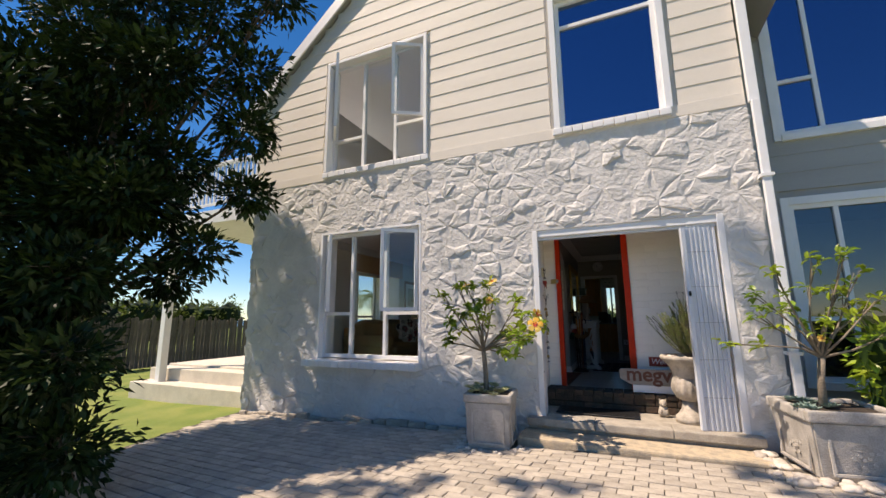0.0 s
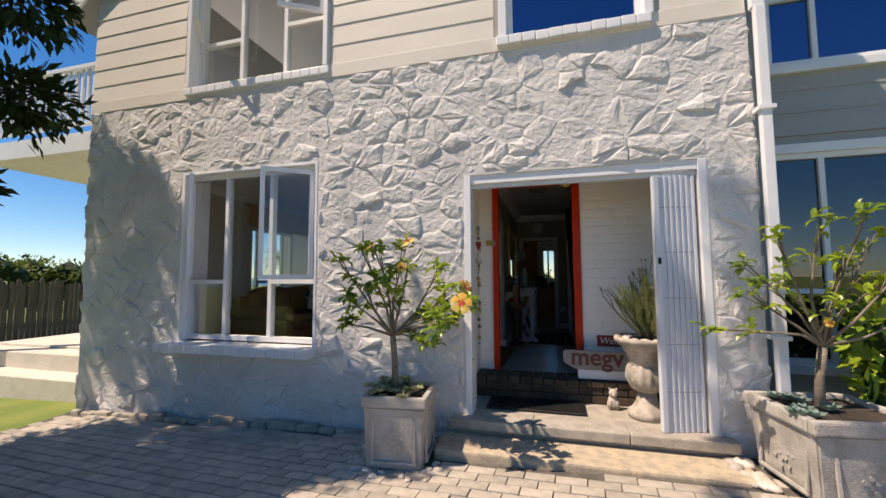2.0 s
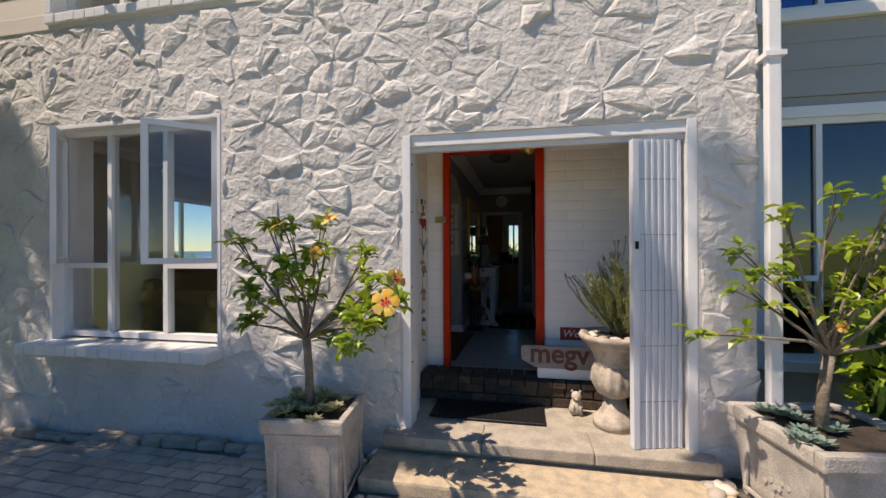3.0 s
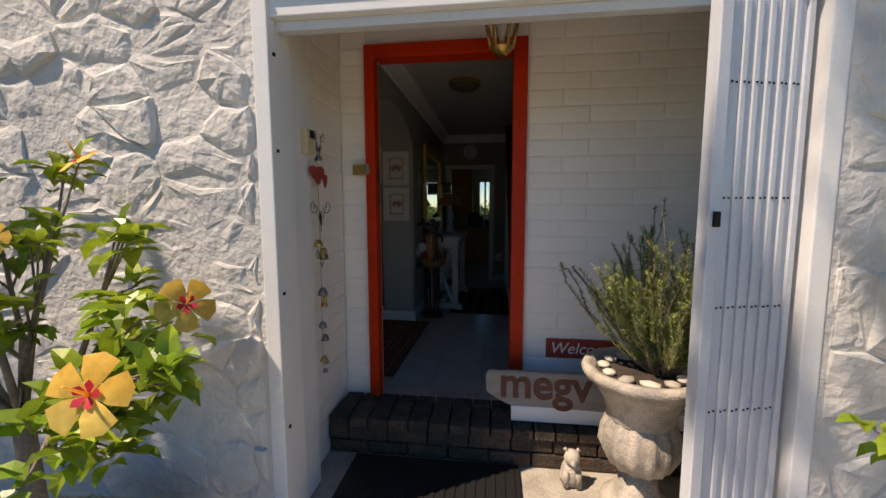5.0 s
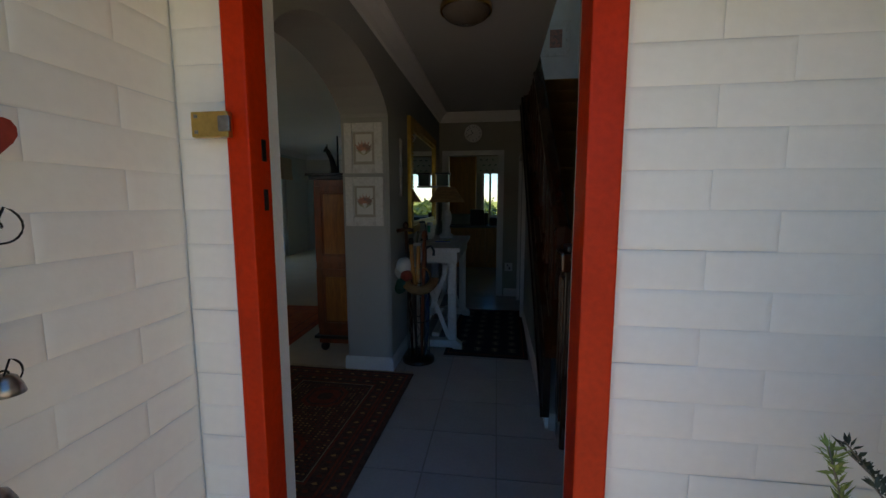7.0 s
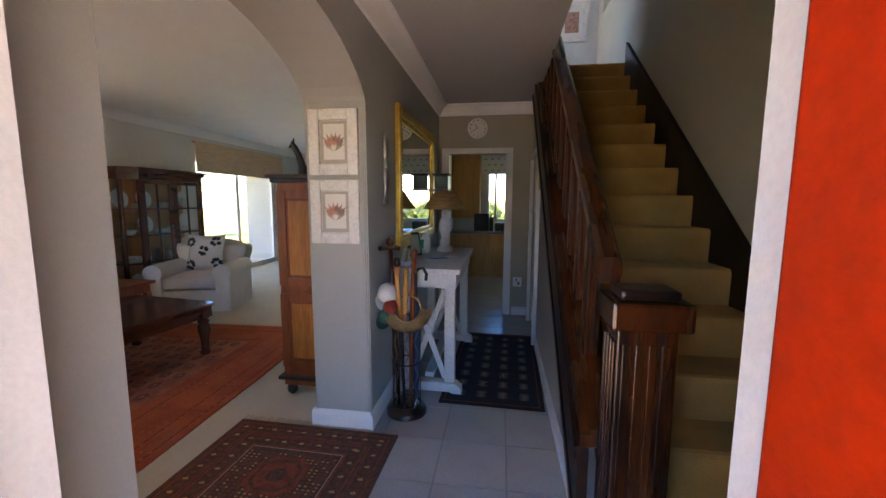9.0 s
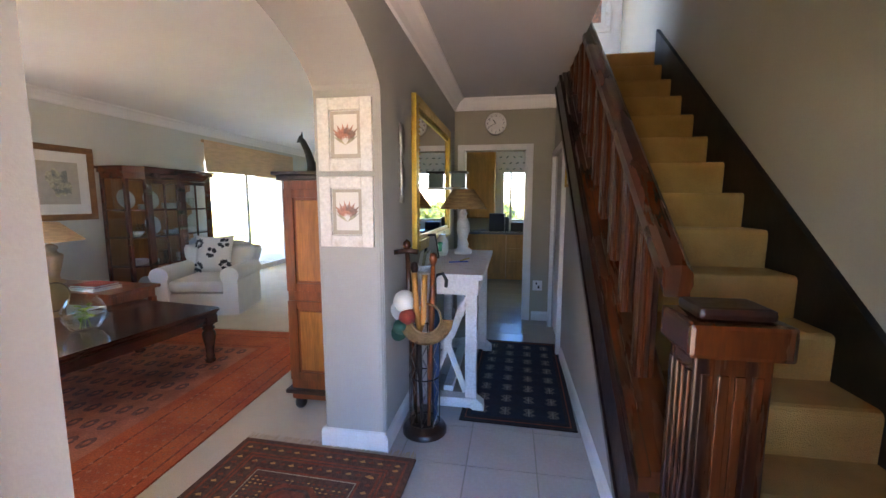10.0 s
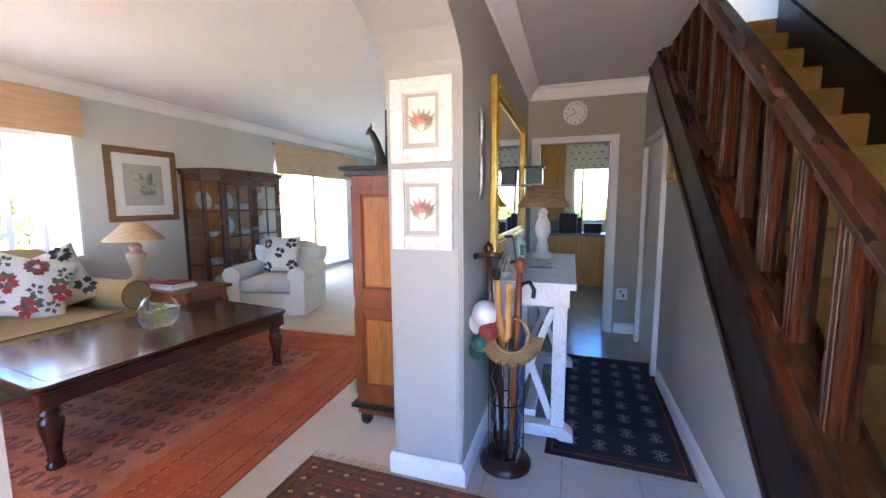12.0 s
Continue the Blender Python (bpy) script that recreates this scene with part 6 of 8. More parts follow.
M["sketch"] = material("sketch", (0.50, 0.47, 0.33), 0.8, vary=0.3, scale=12, fine=60, bump=0.0, second=(0.19, 0.21, 0.20))


def framed(name, w, h, m, bar, frame_mat, mat_mat, inset, label, proud=0.02, mount=None):
    """A framed picture in its own xz plane that faces -y, its lower left corner at the origin."""
    t = thing(name, m, label, "picture")
    part("frame", boxes((0, bar, -proud, 0, 0, h), (w - bar, w, -proud, 0, 0, h), (bar, w - bar, -proud, 0, 0, bar), (bar, w - bar, -proud, 0, h - bar, h), bevel=0.004), frame_mat, t)
    part("mount", boxes((bar, w - bar, -0.006, 0, bar, h - bar)), mount or "paper", t)
    part("print", boxes((inset, w - inset, -0.009, -0.0065, inset, h - inset)), mat_mat, t)
    return t


def protea(parent, cx, cz, s, mat="print_ink"):
    r = random.Random(int(cz * 100))
    bm = bmesh.new()
    for k in range(13):
        a = math.radians(90 + (k - 6) * 9)
        l = s * (1.0 if k % 2 else 0.8)
        d, q = Vector((math.cos(a), 0, math.sin(a))), Vector((-math.sin(a), 0, math.cos(a)))
        b = Vector((cx, -0.0105, cz - s * 0.35))
        v = [bm.verts.new(b + d * l * 0.2), bm.verts.new(b + d * l * 0.65 + q * s * 0.07), bm.verts.new(b + d * l), bm.verts.new(b + d * l * 0.65 - q * s * 0.07)]
        bm.faces.new(v)
    part("flower_motif", bm, mat, parent)
    bm = bmesh.new()
    for k in (-1, 1):
        for j in (0, 1, 2):
            b = Vector((cx, -0.0103, cz - s * 0.5))
            d = Vector((k * (0.5 + 0.2 * j), 0, 0.35 + 0.3 * j)).normalized()
            q = Vector((-d.z, 0, d.x))
            v = [bm.verts.new(b), bm.verts.new(b + d * s * 0.4 + q * s * 0.06), bm.verts.new(b + d * s * 0.85), bm.verts.new(b + d * s * 0.4 - q * s * 0.06)]
            bm.faces.new(v)
    part("leaf_motif", bm, "sketch", parent)


for _z in (1.875, 1.505):
    _p = framed("protea_picture", 0.275, 0.345, pose(-0.282, 8.647, _z), 0.058, "chalk_white", "print_ground", 0.062, "protea flower print in a whitewashed wooden frame", 0.024, "chalk_white")
    part("inner_mount", boxes((0.080, 0.197, -0.0098, -0.0092, 0.082, 0.268)), "paper", _p)
    protea(_p, 0.1375, 0.170, 0.092)

_p = framed("wall_picture", 0.76, 0.78, pose(-3.998, 9.85, 1.52, 0, 0, 90), 0.065, "frame_oak", "print_ground", 0.17, "abstract figure print in a brown wooden frame")
_p = framed("small_picture", 0.20, 0.30, pose(1.083, 10.08, 1.84, 0, 0, -90), 0.02, "gilt", "print_ground", 0.05, "small gilt framed picture beside the side door")
_p = framed("landing_picture", 0.42, 0.50, pose(1.42, 12.398, 3.86), 0.07, "chalk_white", "print_ink", 0.12, "picture in a whitewashed frame at the head of the stairs")


def figure_print():
    p = bpy.data.objects["wall_picture"]
    bm = bmesh.new()
    r = random.Random(3)
    for k in range(26):
        a, q = r.uniform(0, 6.28), r.random()
        c = Vector((0.39 + 0.10 * q * math.cos(a), -0.0105, 0.40 + 0.15 * q * math.sin(a)))
        s = r.uniform(0.015, 0.05)
        v = [bm.verts.new(c + Vector((s * math.cos(t) * r.uniform(0.6, 1.2), -0.00003 * k, s * 1.4 * math.sin(t) * r.uniform(0.6, 1.2)))) for t in (i * 6.283 / 7 for i in range(7))]
        bm.faces.new(v)
    part("painted_figure", bm, "sketch", p)


figure_print()


def wall_clock():
    c = thing("wall_clock", pose(0.471, 11.157, 2.543), "round white wall clock with dark numerals", "clock")
    part("face", lathe([(0.001, 0.0), (0.112, 0.0), (0.112, 0.02), (0.10, 0.024), (0.001, 0.024)], 32, caps=False), "paper", c).matrix_basis = pose(0, 0, 0, 90, 0, 0)
    for n in range(1, 13):
        a = radians(90 - 30 * n)
        o = text_mesh("numeral", str(n), 0.032, "black", c, pose(0.084 * math.cos(a) - (0.007 if n < 10 else 0.014), -0.0245, 0.084 * math.sin(a) - 0.011, 90, 0, 0), 0.0005)
    for l, a, w in ((0.05, 125, 0.007), (0.07, 205, 0.005)):
        part("hand_pointer", boxes((0, l, -0.028, -0.0265, -w / 2, w / 2)), "black", c).matrix_basis = pose(0, 0, 0, 0, -a, 0)
    return c


wall_clock()


def wall_mirror():
    m = thing("wall_mirror", pose(0.032, 9.23, 1.40), "large mirror in a carved gilt frame on the hall wall", "mirror")
    W, H, b = 1.42, 0.99, 0.075
    part("frame", boxes((0, 0.035, 0, b, 0, H), (0, 0.035, W - b, W, 0, H), (0, 0.035, b, W - b, 0, b), (0, 0.035, b, W - b, H - b, H), bevel=0.008), "gilt", m)
    part("inner_frame", boxes((0, 0.022, b, b + 0.03, b, H - b), (0, 0.022, W - b - 0.03, W - b, b, H - b), (0, 0.022, b + 0.03, W - b - 0.03, b, b + 0.03), (0, 0.022, b + 0.03, W - b - 0.03, H - b - 0.03, H - b), bevel=0.004), "gilt", m)
    part("glass", boxes((0.004, 0.012, b + 0.03, W - b - 0.03, b + 0.03, H - b - 0.03)), "mirror", m, "silvered mirror glass")
    for z in [0.04 + 0.028 * i for i in range(33)]:
        part("bead", lathe([(0.001, -0.01), (0.009, 0), (0.001, 0.01)], 8), "gilt", m).matrix_basis = pose(0.036, 0.065, z)
    return m


wall_mirror()


def fish(z):
    f = thing("fish_ornament", pose(0.034, 8.99, z), "silver metal fish ornament on the hall wall", "ornament", group="fish ornaments")
    bm = bmesh.new()
    for k, (dy, s) in enumerate(((-0.03, 1), (0.025, -1))):
        pts = [(0.004, dy + s * 0.018 * math.sin(t * 3.14), 0.10 - 0.2 * t) for t in (i / 10 for i in range(11))]
        tube(bm, pts, [0.004 + 0.018 * math.sin(min(1, t * 1.15) * 3.14) for t in (i / 10 for i in range(11))], 8)
    for dy in (-0.03, 0.025):
        box(bm, 0.0, 0.006, dy - 0.018, dy + 0.018, -0.125, -0.095)
    part("body", bm, "pewter", f)
    return f


fish(2.06)
fish(1.845)


def plug():
    p = thing("wall_socket", pose(0.95, 11.157, 0.82), "white double wall socket beside the kitchen door", "socket")
    part("plate", boxes((-0.05, 0.05, -0.01, 0, -0.055, 0.055), bevel=0.004), "white_paint", p)
    part("switch", boxes((-0.018, -0.004, -0.016, -0.0105, 0.012, 0.034)), "black", p, "dark plug top")
    part("switch", boxes((0.004, 0.022, -0.022, -0.0105, -0.03, 0.0)), "black", p, "dark plug top")


plug()


# ---- inside: hall furniture ----
def console_table():
    t = thing("console_table", pose(0.05, 9.06, FLOOR), "distressed white console table with X braced ends, against the hall wall", "console table")
    L, D, H = 1.20, 0.45, 0.875
    part("top", boxes((0, D, 0, L, H - 0.035, H), bevel=0.006), "chalk_white", t)
    part("apron", boxes((0.03, D - 0.03, 0.03, 0.055, H - 0.13, H - 0.036), (0.03, D - 0.03, L - 0.055, L - 0.03, H - 0.13, H - 0.036), (0.03, 0.055, 0.055, L - 0.055, H - 0.13, H - 0.036), (D - 0.055, D - 0.03, 0.055, L - 0.055, H - 0.13, H - 0.036)), "chalk_white", t)
    for y in (0.06, L - 0.13):
        for x in (0.04, D - 0.11):
            part("leg", boxes((x, x + 0.07, y, y + 0.07, 0.085, H - 0.131), bevel=0.005), "chalk_white", t)
        bm = prism([(-0.01, 0.0), (0.05, 0.0), (0.075, 0.02), (D - 0.075, 0.02), (D - 0.05, 0.0), (D + 0.01, 0.0), (D + 0.005, 0.05), (D - 0.04, 0.084), (0.04, 0.084), (-0.005, 0.05)], "y", y - 0.005, y + 0.075)
        bmesh.ops.bevel(bm, geom=list(bm.edges), offset=0.004, segments=1, affect="EDGES")
        part("foot_rail", bm, "chalk_white", t)
        for a, b in (((0.11, 0.10), (D - 0.11, 0.72)), ((D - 0.11, 0.10), (0.11, 0.72))):
            bm = bmesh.new()
            v = Vector((b[0] - a[0], 0, b[1] - a[1]))
            n = Vector((-v.z, 0, v.x)).normalized() * 0.018
            yy = y + (0.02 if a[0] < b[0] else 0.04)
            part("brace", prism([(a[0] + n.x, a[1] + n.z), (b[0] + n.x, b[1] + n.z), (b[0] - n.x, b[1] - n.z), (a[0] - n.x, a[1] - n.z)], "y", yy, yy + 0.018), "chalk_white", t)
    part("stretcher", boxes((D / 2 - 0.03, D / 2 + 0.03, 0.136, L - 0.136, 0.085, 0.12)), "chalk_white", t)
    return t


console_table()
TOP = FLOOR + 0.875


def table_lamp(name, m, base_prof, shade, shade_mat, base_mat, label):
    l = thing(name, m, label, "table lamp")
    part("base", lathe(base_prof, 20), base_mat, l)
    r0, r1, z0, z1 = shade
    part("shade", lathe([(r0, z0), (r1, z1), (r1 - 0.004, z1), (r0 - 0.004, z0)], 28, caps=False), shade_mat, l, "woven tapered lamp shade")
    part("stem", lathe([(0.006, base_prof[-1][1]), (0.006, z1)], 8), "brass", l)
    return l


table_lamp("table_lamp", pose(0.27, 10.0, TOP), [(0.07, 0), (0.07, 0.03), (0.04, 0.05), (0.045, 0.08), (0.03, 0.12), (0.055, 0.19), (0.05, 0.25), (0.025, 0.30), (0.035, 0.33), (0.012, 0.36)],
           (0.19, 0.085, 0.365, 0.52), "basket", "chalk_white", "whitewashed turned table lamp with a rush shade, on the console")


def console_clutter():
    b = thing("soap_bottle", pose(0.21, 9.26, TOP), "clear pump bottle with a green top on the console", "bottle")
    part("body", lathe([(0.03, 0), (0.033, 0.02), (0.03, 0.09), (0.012, 0.11)], 16), "clear_glass", b)
    part("pump", lathe([(0.012, 0.11), (0.012, 0.15), (0.016, 0.155), (0.016, 0.165), (0.002, 0.17)], 12), material("green_plastic", (0.02, 0.30, 0.16), 0.4, vary=0.05), b, "green pump top")
    c = thing("note_box", pose(0.11, 9.18, TOP), "small dish of letters and cards on the console", "letter rack")
    part("dish", lathe([(0.04, 0), (0.06, 0.03), (0.055, 0.033), (0.036, 0.006)], 16, caps=False), "china", c)
    for i, (x, mat) in enumerate(((-0.02, "paper"), (0.0, "sketch"), (0.02, "paper"))):
        part("card", boxes((x, x + 0.002, -0.05, 0.05, 0.006, 0.12)), mat, c).matrix_basis = pose(0, 0, 0, 6, 12, 0)
    f = thing("photo_frame", pose(0.09, 9.62, TOP, -12, 0, 60), "small dark photo frame on the console", "photo frame")
    part("frame", boxes((-0.07, 0.07, -0.01, 0.01, 0, 0.19), bevel=0.004), "black", f)
    part("photo", boxes((-0.052, 0.052, -0.0125, -0.0105, 0.02, 0.17)), "print_ground", f)
    for i, (x, y, w, d, mat) in enumerate(((0.28, 9.50, 0.20, 0.14, "paper"), (0.30, 9.70, 0.18, 0.22, "paper"))):
        p = thing("paper_stack", pose(x, y, TOP, 0, 0, 8 + 14 * i), "loose papers lying on the console", "papers", group="console papers")
        part("sheet", boxes((-w / 2, w / 2, -d / 2, d / 2, 0, 0.005)), mat, p)
    for i, (x, y, col) in enumerate(((0.30, 9.48, (0.04, 0.14, 0.5)), (0.33, 9.60, (0.5, 0.42, 0.05)))):
        p = thing("pen", pose(x, y, TOP + 0.0055, 0, 0, 20 + 50 * i), "thin coloured pen lying on the papers", "pen", group="console pens")
        part("barrel", boxes((-0.07, 0.07, -0.005, 0.005, 0, 0.009), bevel=0.002), material("pen_plastic", col, 0.3, vary=0.02), p)
    v = thing("vase", pose(0.12, 9.86, TOP), "white ceramic jar beside the lamp", "vase")
    part("body", lathe([(0.035, 0), (0.05, 0.04), (0.045, 0.12), (0.025, 0.15), (0.03, 0.165), (0.022, 0.165)], 20), "china", v)
    bn = thing("lantern_box", pose(0.15, 10.6, 1.86), "dark green lantern box on a shelf by the kitchen door", "lantern")
    part("body", boxes((-0.06, 0.07, -0.06, 0.06, 0, 0.13), bevel=0.004), material("dark_green", (0.015, 0.05, 0.045), 0.4, vary=0.1), bn)
    part("lid", boxes((-0.08, 0.09, -0.08, 0.08, 0.131, 0.15), bevel=0.004), "black", bn)
    part("shelf", boxes((-0.118, 0.08, -0.1, 0.1, -0.02, -0.001)), "chalk_white", bn)


console_clutter()


def umbrella_stand():
    s = thing("umbrella_stand", pose(0.19, 8.87, FLOOR), "tall black iron umbrella stand on a round dark base", "umbrella stand")
    part("base", lathe([(0.125, 0), (0.125, 0.02), (0.115, 0.035), (0.09, 0.04), (0.088, 0.05), (0.001, 0.05)], 28, caps=False), "dark_wood", s)
    for z in (0.06, 0.33, 0.60):
        bm = bmesh.new()
        tube(bm, [(0.085 * math.cos(a), 0.085 * math.sin(a), z) for a in (2 * math.pi * i / 24 for i in range(25))], 0.004, 6)
        part("hoop", bm, "black_iron", s)
    for i in range(8):
        a = 2 * math.pi * i / 8
        part("upright", tube(bmesh.new(), [(0.085 * math.cos(a), 0.085 * math.sin(a), 0.05), (0.085 * math.cos(a), 0.085 * math.sin(a), 0.61)], 0.0035, 5), "black_iron", s)
    for i in range(8):
        pts = []
        for k in range(9):
            a = 2 * math.pi * (i + (0.5 if k % 2 else 0.0)) / 8
            pts.append((0.087 * math.cos(a), 0.087 * math.sin(a), 0.06 + k * 0.0675))
        part("zigzag_wire", tube(bmesh.new(), pts, 0.0018, 4, smooth=False), "pewter", s)
    sticks = (("walking_stick", (0.03, -0.03), 0.92, "armoire_wood", "carved wooden walking stick with a knob"), ("walking_stick", (-0.02, 0.02), 0.86, "dark_wood", "dark wooden walking stick"), ("walking_stick", (-0.045, -0.02), 0.98, "rail_wood", "walking stick with a crossed handle"))
    for name, (x, y), h, mat, label in sticks:
        st = thing(name, pose(0.19 + x, 8.87 + y, FLOOR + 0.052, 2, 2 if x > 0 else -2, 0), label, "walking stick", group="walking sticks")
        part("shaft", lathe([(0.010, 0), (0.012, h * 0.3), (0.017, h * 0.36), (0.013, h * 0.5), (0.016, h * 0.75), (0.012, h)], 10), mat, st)
        if h > 0.95:
            part("grip", tube(bmesh.new(), [(-0.07, 0, h), (0.0, 0, h + 0.01), (0.06, 0, h)], [0.014, 0.016, 0.014], 8), mat, st)
            part("knob", lathe([(0.001, 0), (0.024, 0.02), (0.02, 0.045), (0.001, 0.06)], 12), mat, st).location = (0, 0, h + 0.01)
        else:
            part("knob", lathe([(0.012, 0), (0.022, 0.03), (0.018, 0.06), (0.001, 0.07)], 12), mat, st).location = (0, 0, h - 0.005)
    u = thing("umbrella", pose(0.245, 8.89, FLOOR + 0.053), "furled blue umbrella with a hooked handle", "umbrella")
    part("canopy", lathe([(0.006, 0), (0.022, 0.15), (0.034, 0.45), (0.028, 0.60), (0.012, 0.66)], 14, 0.2, 7), material("umbrella_cloth", (0.02, 0.07, 0.16), 0.6, vary=0.15), u)
    part("handle", tube(bmesh.new(), [(0, 0, 0.66), (0, 0, 0.80), (0.012, 0, 0.845), (0.045, 0, 0.855), (0.065, 0, 0.82), (0.062, 0, 0.78)], 0.010, 8), "black", u)
    c = thing("sun_visor", pose(0.225, 8.755, 1.12, 62, 0, 8), "pale straw sun visor hung on the stand", "hat")
    bm = bmesh.new()
    ring = []
    for i in range(17):
        a = math.pi * (1 + i / 16)
        ring.append([bm.verts.new((q * math.cos(a) * 1.05, q * math.sin(a), 0.0 if q < 0.09 else -0.012)) for q in (0.075, 0.105, 0.135)])
    for a, b in zip(ring, ring[1:]):
        for k in range(2):
            bm.faces.new((a[k], b[k], b[k + 1], a[k + 1])).smooth = True
    r = bmesh.ops.solidify(bm, geom=list(bm.faces), thickness=0.004)
    part("brim", bm, "basket", c)
    part("band", tube(bmesh.new(), [(0.078 * math.cos(a), 0.078 * math.sin(a), 0.008) for a in (2 * math.pi * i / 20 for i in range(21))], 0.006, 5), "basket", c)
    for at, s, mat, label in (((0.10, 8.79, 1.20), 0.055, "paper", "white cloth cap hung on a stick"), ((0.12, 8.775, 1.12), 0.042, "sign_red", "red cloth cap hung on a stick"), ((0.08, 8.79, 1.06), 0.04, material("green_cloth", (0.02, 0.11, 0.08), 0.8, vary=0.1), "green cloth cap hung on a stick")):
        h = thing("cap", pose(*at, 70, 20, 10), label, "cap", group="hanging caps")
        part("crown", lathe([(s * 1.1, 0), (s * 1.08, 0.02), (s * 0.9, 0.055), (s * 0.45, 0.08), (0.001, 0.084)], 16), mat, h)
        bm = bmesh.new()
        v = [bm.verts.new((s * 1.1 * math.cos(a), s * 1.1 * math.sin(a), 0.004)) for a in (math.pi * (1.15 + 0.7 * i / 8) for i in range(9))]
        w = [bm.verts.new((s * 1.1 * math.cos(a) * 1.1, s * 1.75 * math.sin(a) - 0.01, -0.012)) for a in (math.pi * (1.15 + 0.7 * i / 8) for i in range(9))]
        for i in range(8):
            bm.faces.new((v[i], v[i + 1], w[i + 1], w[i]))
        bmesh.ops.solidify(bm, geom=list(bm.faces), thickness=0.003)
        part("peak", bm, mat, h)
    st = thing("leather_strap", pose(0.18, 8.77, 1.10), "tan leather strap hung over the sticks", "strap")
    part("strap", tube(bmesh.new(), [(-0.02, 0, 0.26), (-0.01, -0.012, 0.1), (0.01, -0.014, -0.06), (0.03, -0.012, 0.02), (0.035, 0, 0.25)], 0.016, 6), "oak", st)


umbrella_stand()


# ---- inside: rugs ----
M["rug_navy"] = material("rug_navy", (0.010, 0.013, 0.026), 0.95, vary=0.3, scale=14, fine=220, bump=0.4)
M["rug_dark"] = material("rug_dark", (0.030, 0.012, 0.010), 0.95, vary=0.3, scale=40, fine=160, bump=0.5)
M["rug_cream"] = material("rug_cream", (0.30, 0.27, 0.22), 0.95, vary=0.2, scale=30, fine=200, bump=0.4)
M["rug_brown"] = material("rug_brown", (0.15, 0.062, 0.036), 0.95, vary=0.35, scale=40, fine=160, bump=0.5)
M["rug_red"] = material("rug_red", (0.56, 0.12, 0.035), 0.95, vary=0.3, scale=5, fine=110, bump=0.6, second=(0.45, 0.085, 0.028))
M["rug_field"] = material("rug_field", (0.55, 0.17, 0.085), 0.95, vary=0.3, scale=6, fine=110, bump=0.5)
M["rug_rust"] = material("rug_rust", (0.30, 0.065, 0.025), 0.95, vary=0.3, scale=30, fine=160, bump=0.5)
M["rug_motif"] = material("rug_motif", (0.27, 0.105, 0.07), 0.95, vary=0.45, scale=30, fine=160, bump=0.3)
M["fringe"] = material("fringe", (0.50, 0.38, 0.24), 0.95, vary=0.2, scale=30, fine=160, bump=0.5)


def flat(bm, pts, z):
    bm.faces.new([bm.verts.new((x, y, z)) for x, y in pts])


def runner():
    t = thing("runner_rug", pose(0.37, 9.0, FLOOR + 0.001, 0, 0, -1.5), "navy woven hall runner with rows of pale figures", "rug")
    W, L = 0.68, 1.42
    part("rug_body", boxes((0, W, 0, L, 0, 0.008), bevel=0.002), "rug_dark", t)
    part("field", boxes((0.06, W - 0.06, 0.07, L - 0.07, 0.0081, 0.0092)), "rug_navy", t)
    part("border_line", boxes((0.03, 0.036, 0.03, L - 0.03, 0.0081, 0.009), (W - 0.036, W - 0.03, 0.03, L - 0.03, 0.0081, 0.009), (0.036, W - 0.036, 0.03, 0.036, 0.0081, 0.009), (0.036, W - 0.036, L - 0.036, L - 0.03, 0.0081, 0.009)), "rug_rust", t)
    z = 0.0098
    for row in range(8):
        for col in range(4):
            cx, cy = 0.125 + col * 0.143, 0.15 + row * 0.16
            bm = bmesh.new()
            for sx in (-1, 1):
                for sy in (-1, 1):
                    flat(bm, [(cx + sx * 0.003, cy + sy * 0.004), (cx + sx * 0.028, cy + sy * 0.03), (cx + sx * 0.038, cy + sy * 0.03), (cx + sx * 0.012, cy + sy * 0.002)][:: sx * sy], z)
                    flat(bm, [(cx + sx * 0.006, cy + sy * 0.03), (cx + sx * 0.018, cy + sy * 0.046), (cx + sx * 0.024, cy + sy * 0.044), (cx + sx * 0.013, cy + sy * 0.028)][:: sx * sy], z)
            flat(bm, [(cx - 0.005, cy - 0.045), (cx + 0.005, cy - 0.045), (cx + 0.005, cy + 0.045), (cx - 0.005, cy + 0.045)], z + 0.0003)
            part("woven_figure", bm, "rug_cream", t)
        part("row_line", boxes((0.075, W - 0.075, 0.228 + row * 0.16, 0.232 + row * 0.16, 0.0093, 0.0098)), "rug_dark", t)
    return t


runner()


def fringe(parent, x0, x1, y, out, step=0.012, l=0.06):
    bm = bmesh.new()
    r = random.Random(1)
    x = x0
    while x < x1:
        q = r.uniform(-0.01, 0.01)
        bm.faces.new([bm.verts.new(p) for p in ((x, y, 0.006), (x + 0.007, y, 0.006), (x + 0.006 + q, y + out * l * r.uniform(0.7, 1.1), 0.002), (x + q, y + out * l * r.uniform(0.7, 1.1), 0.002))])
        x += step
    o = part("fringe", bm, "fringe", parent)
    return tagged(o, kind="stuff")


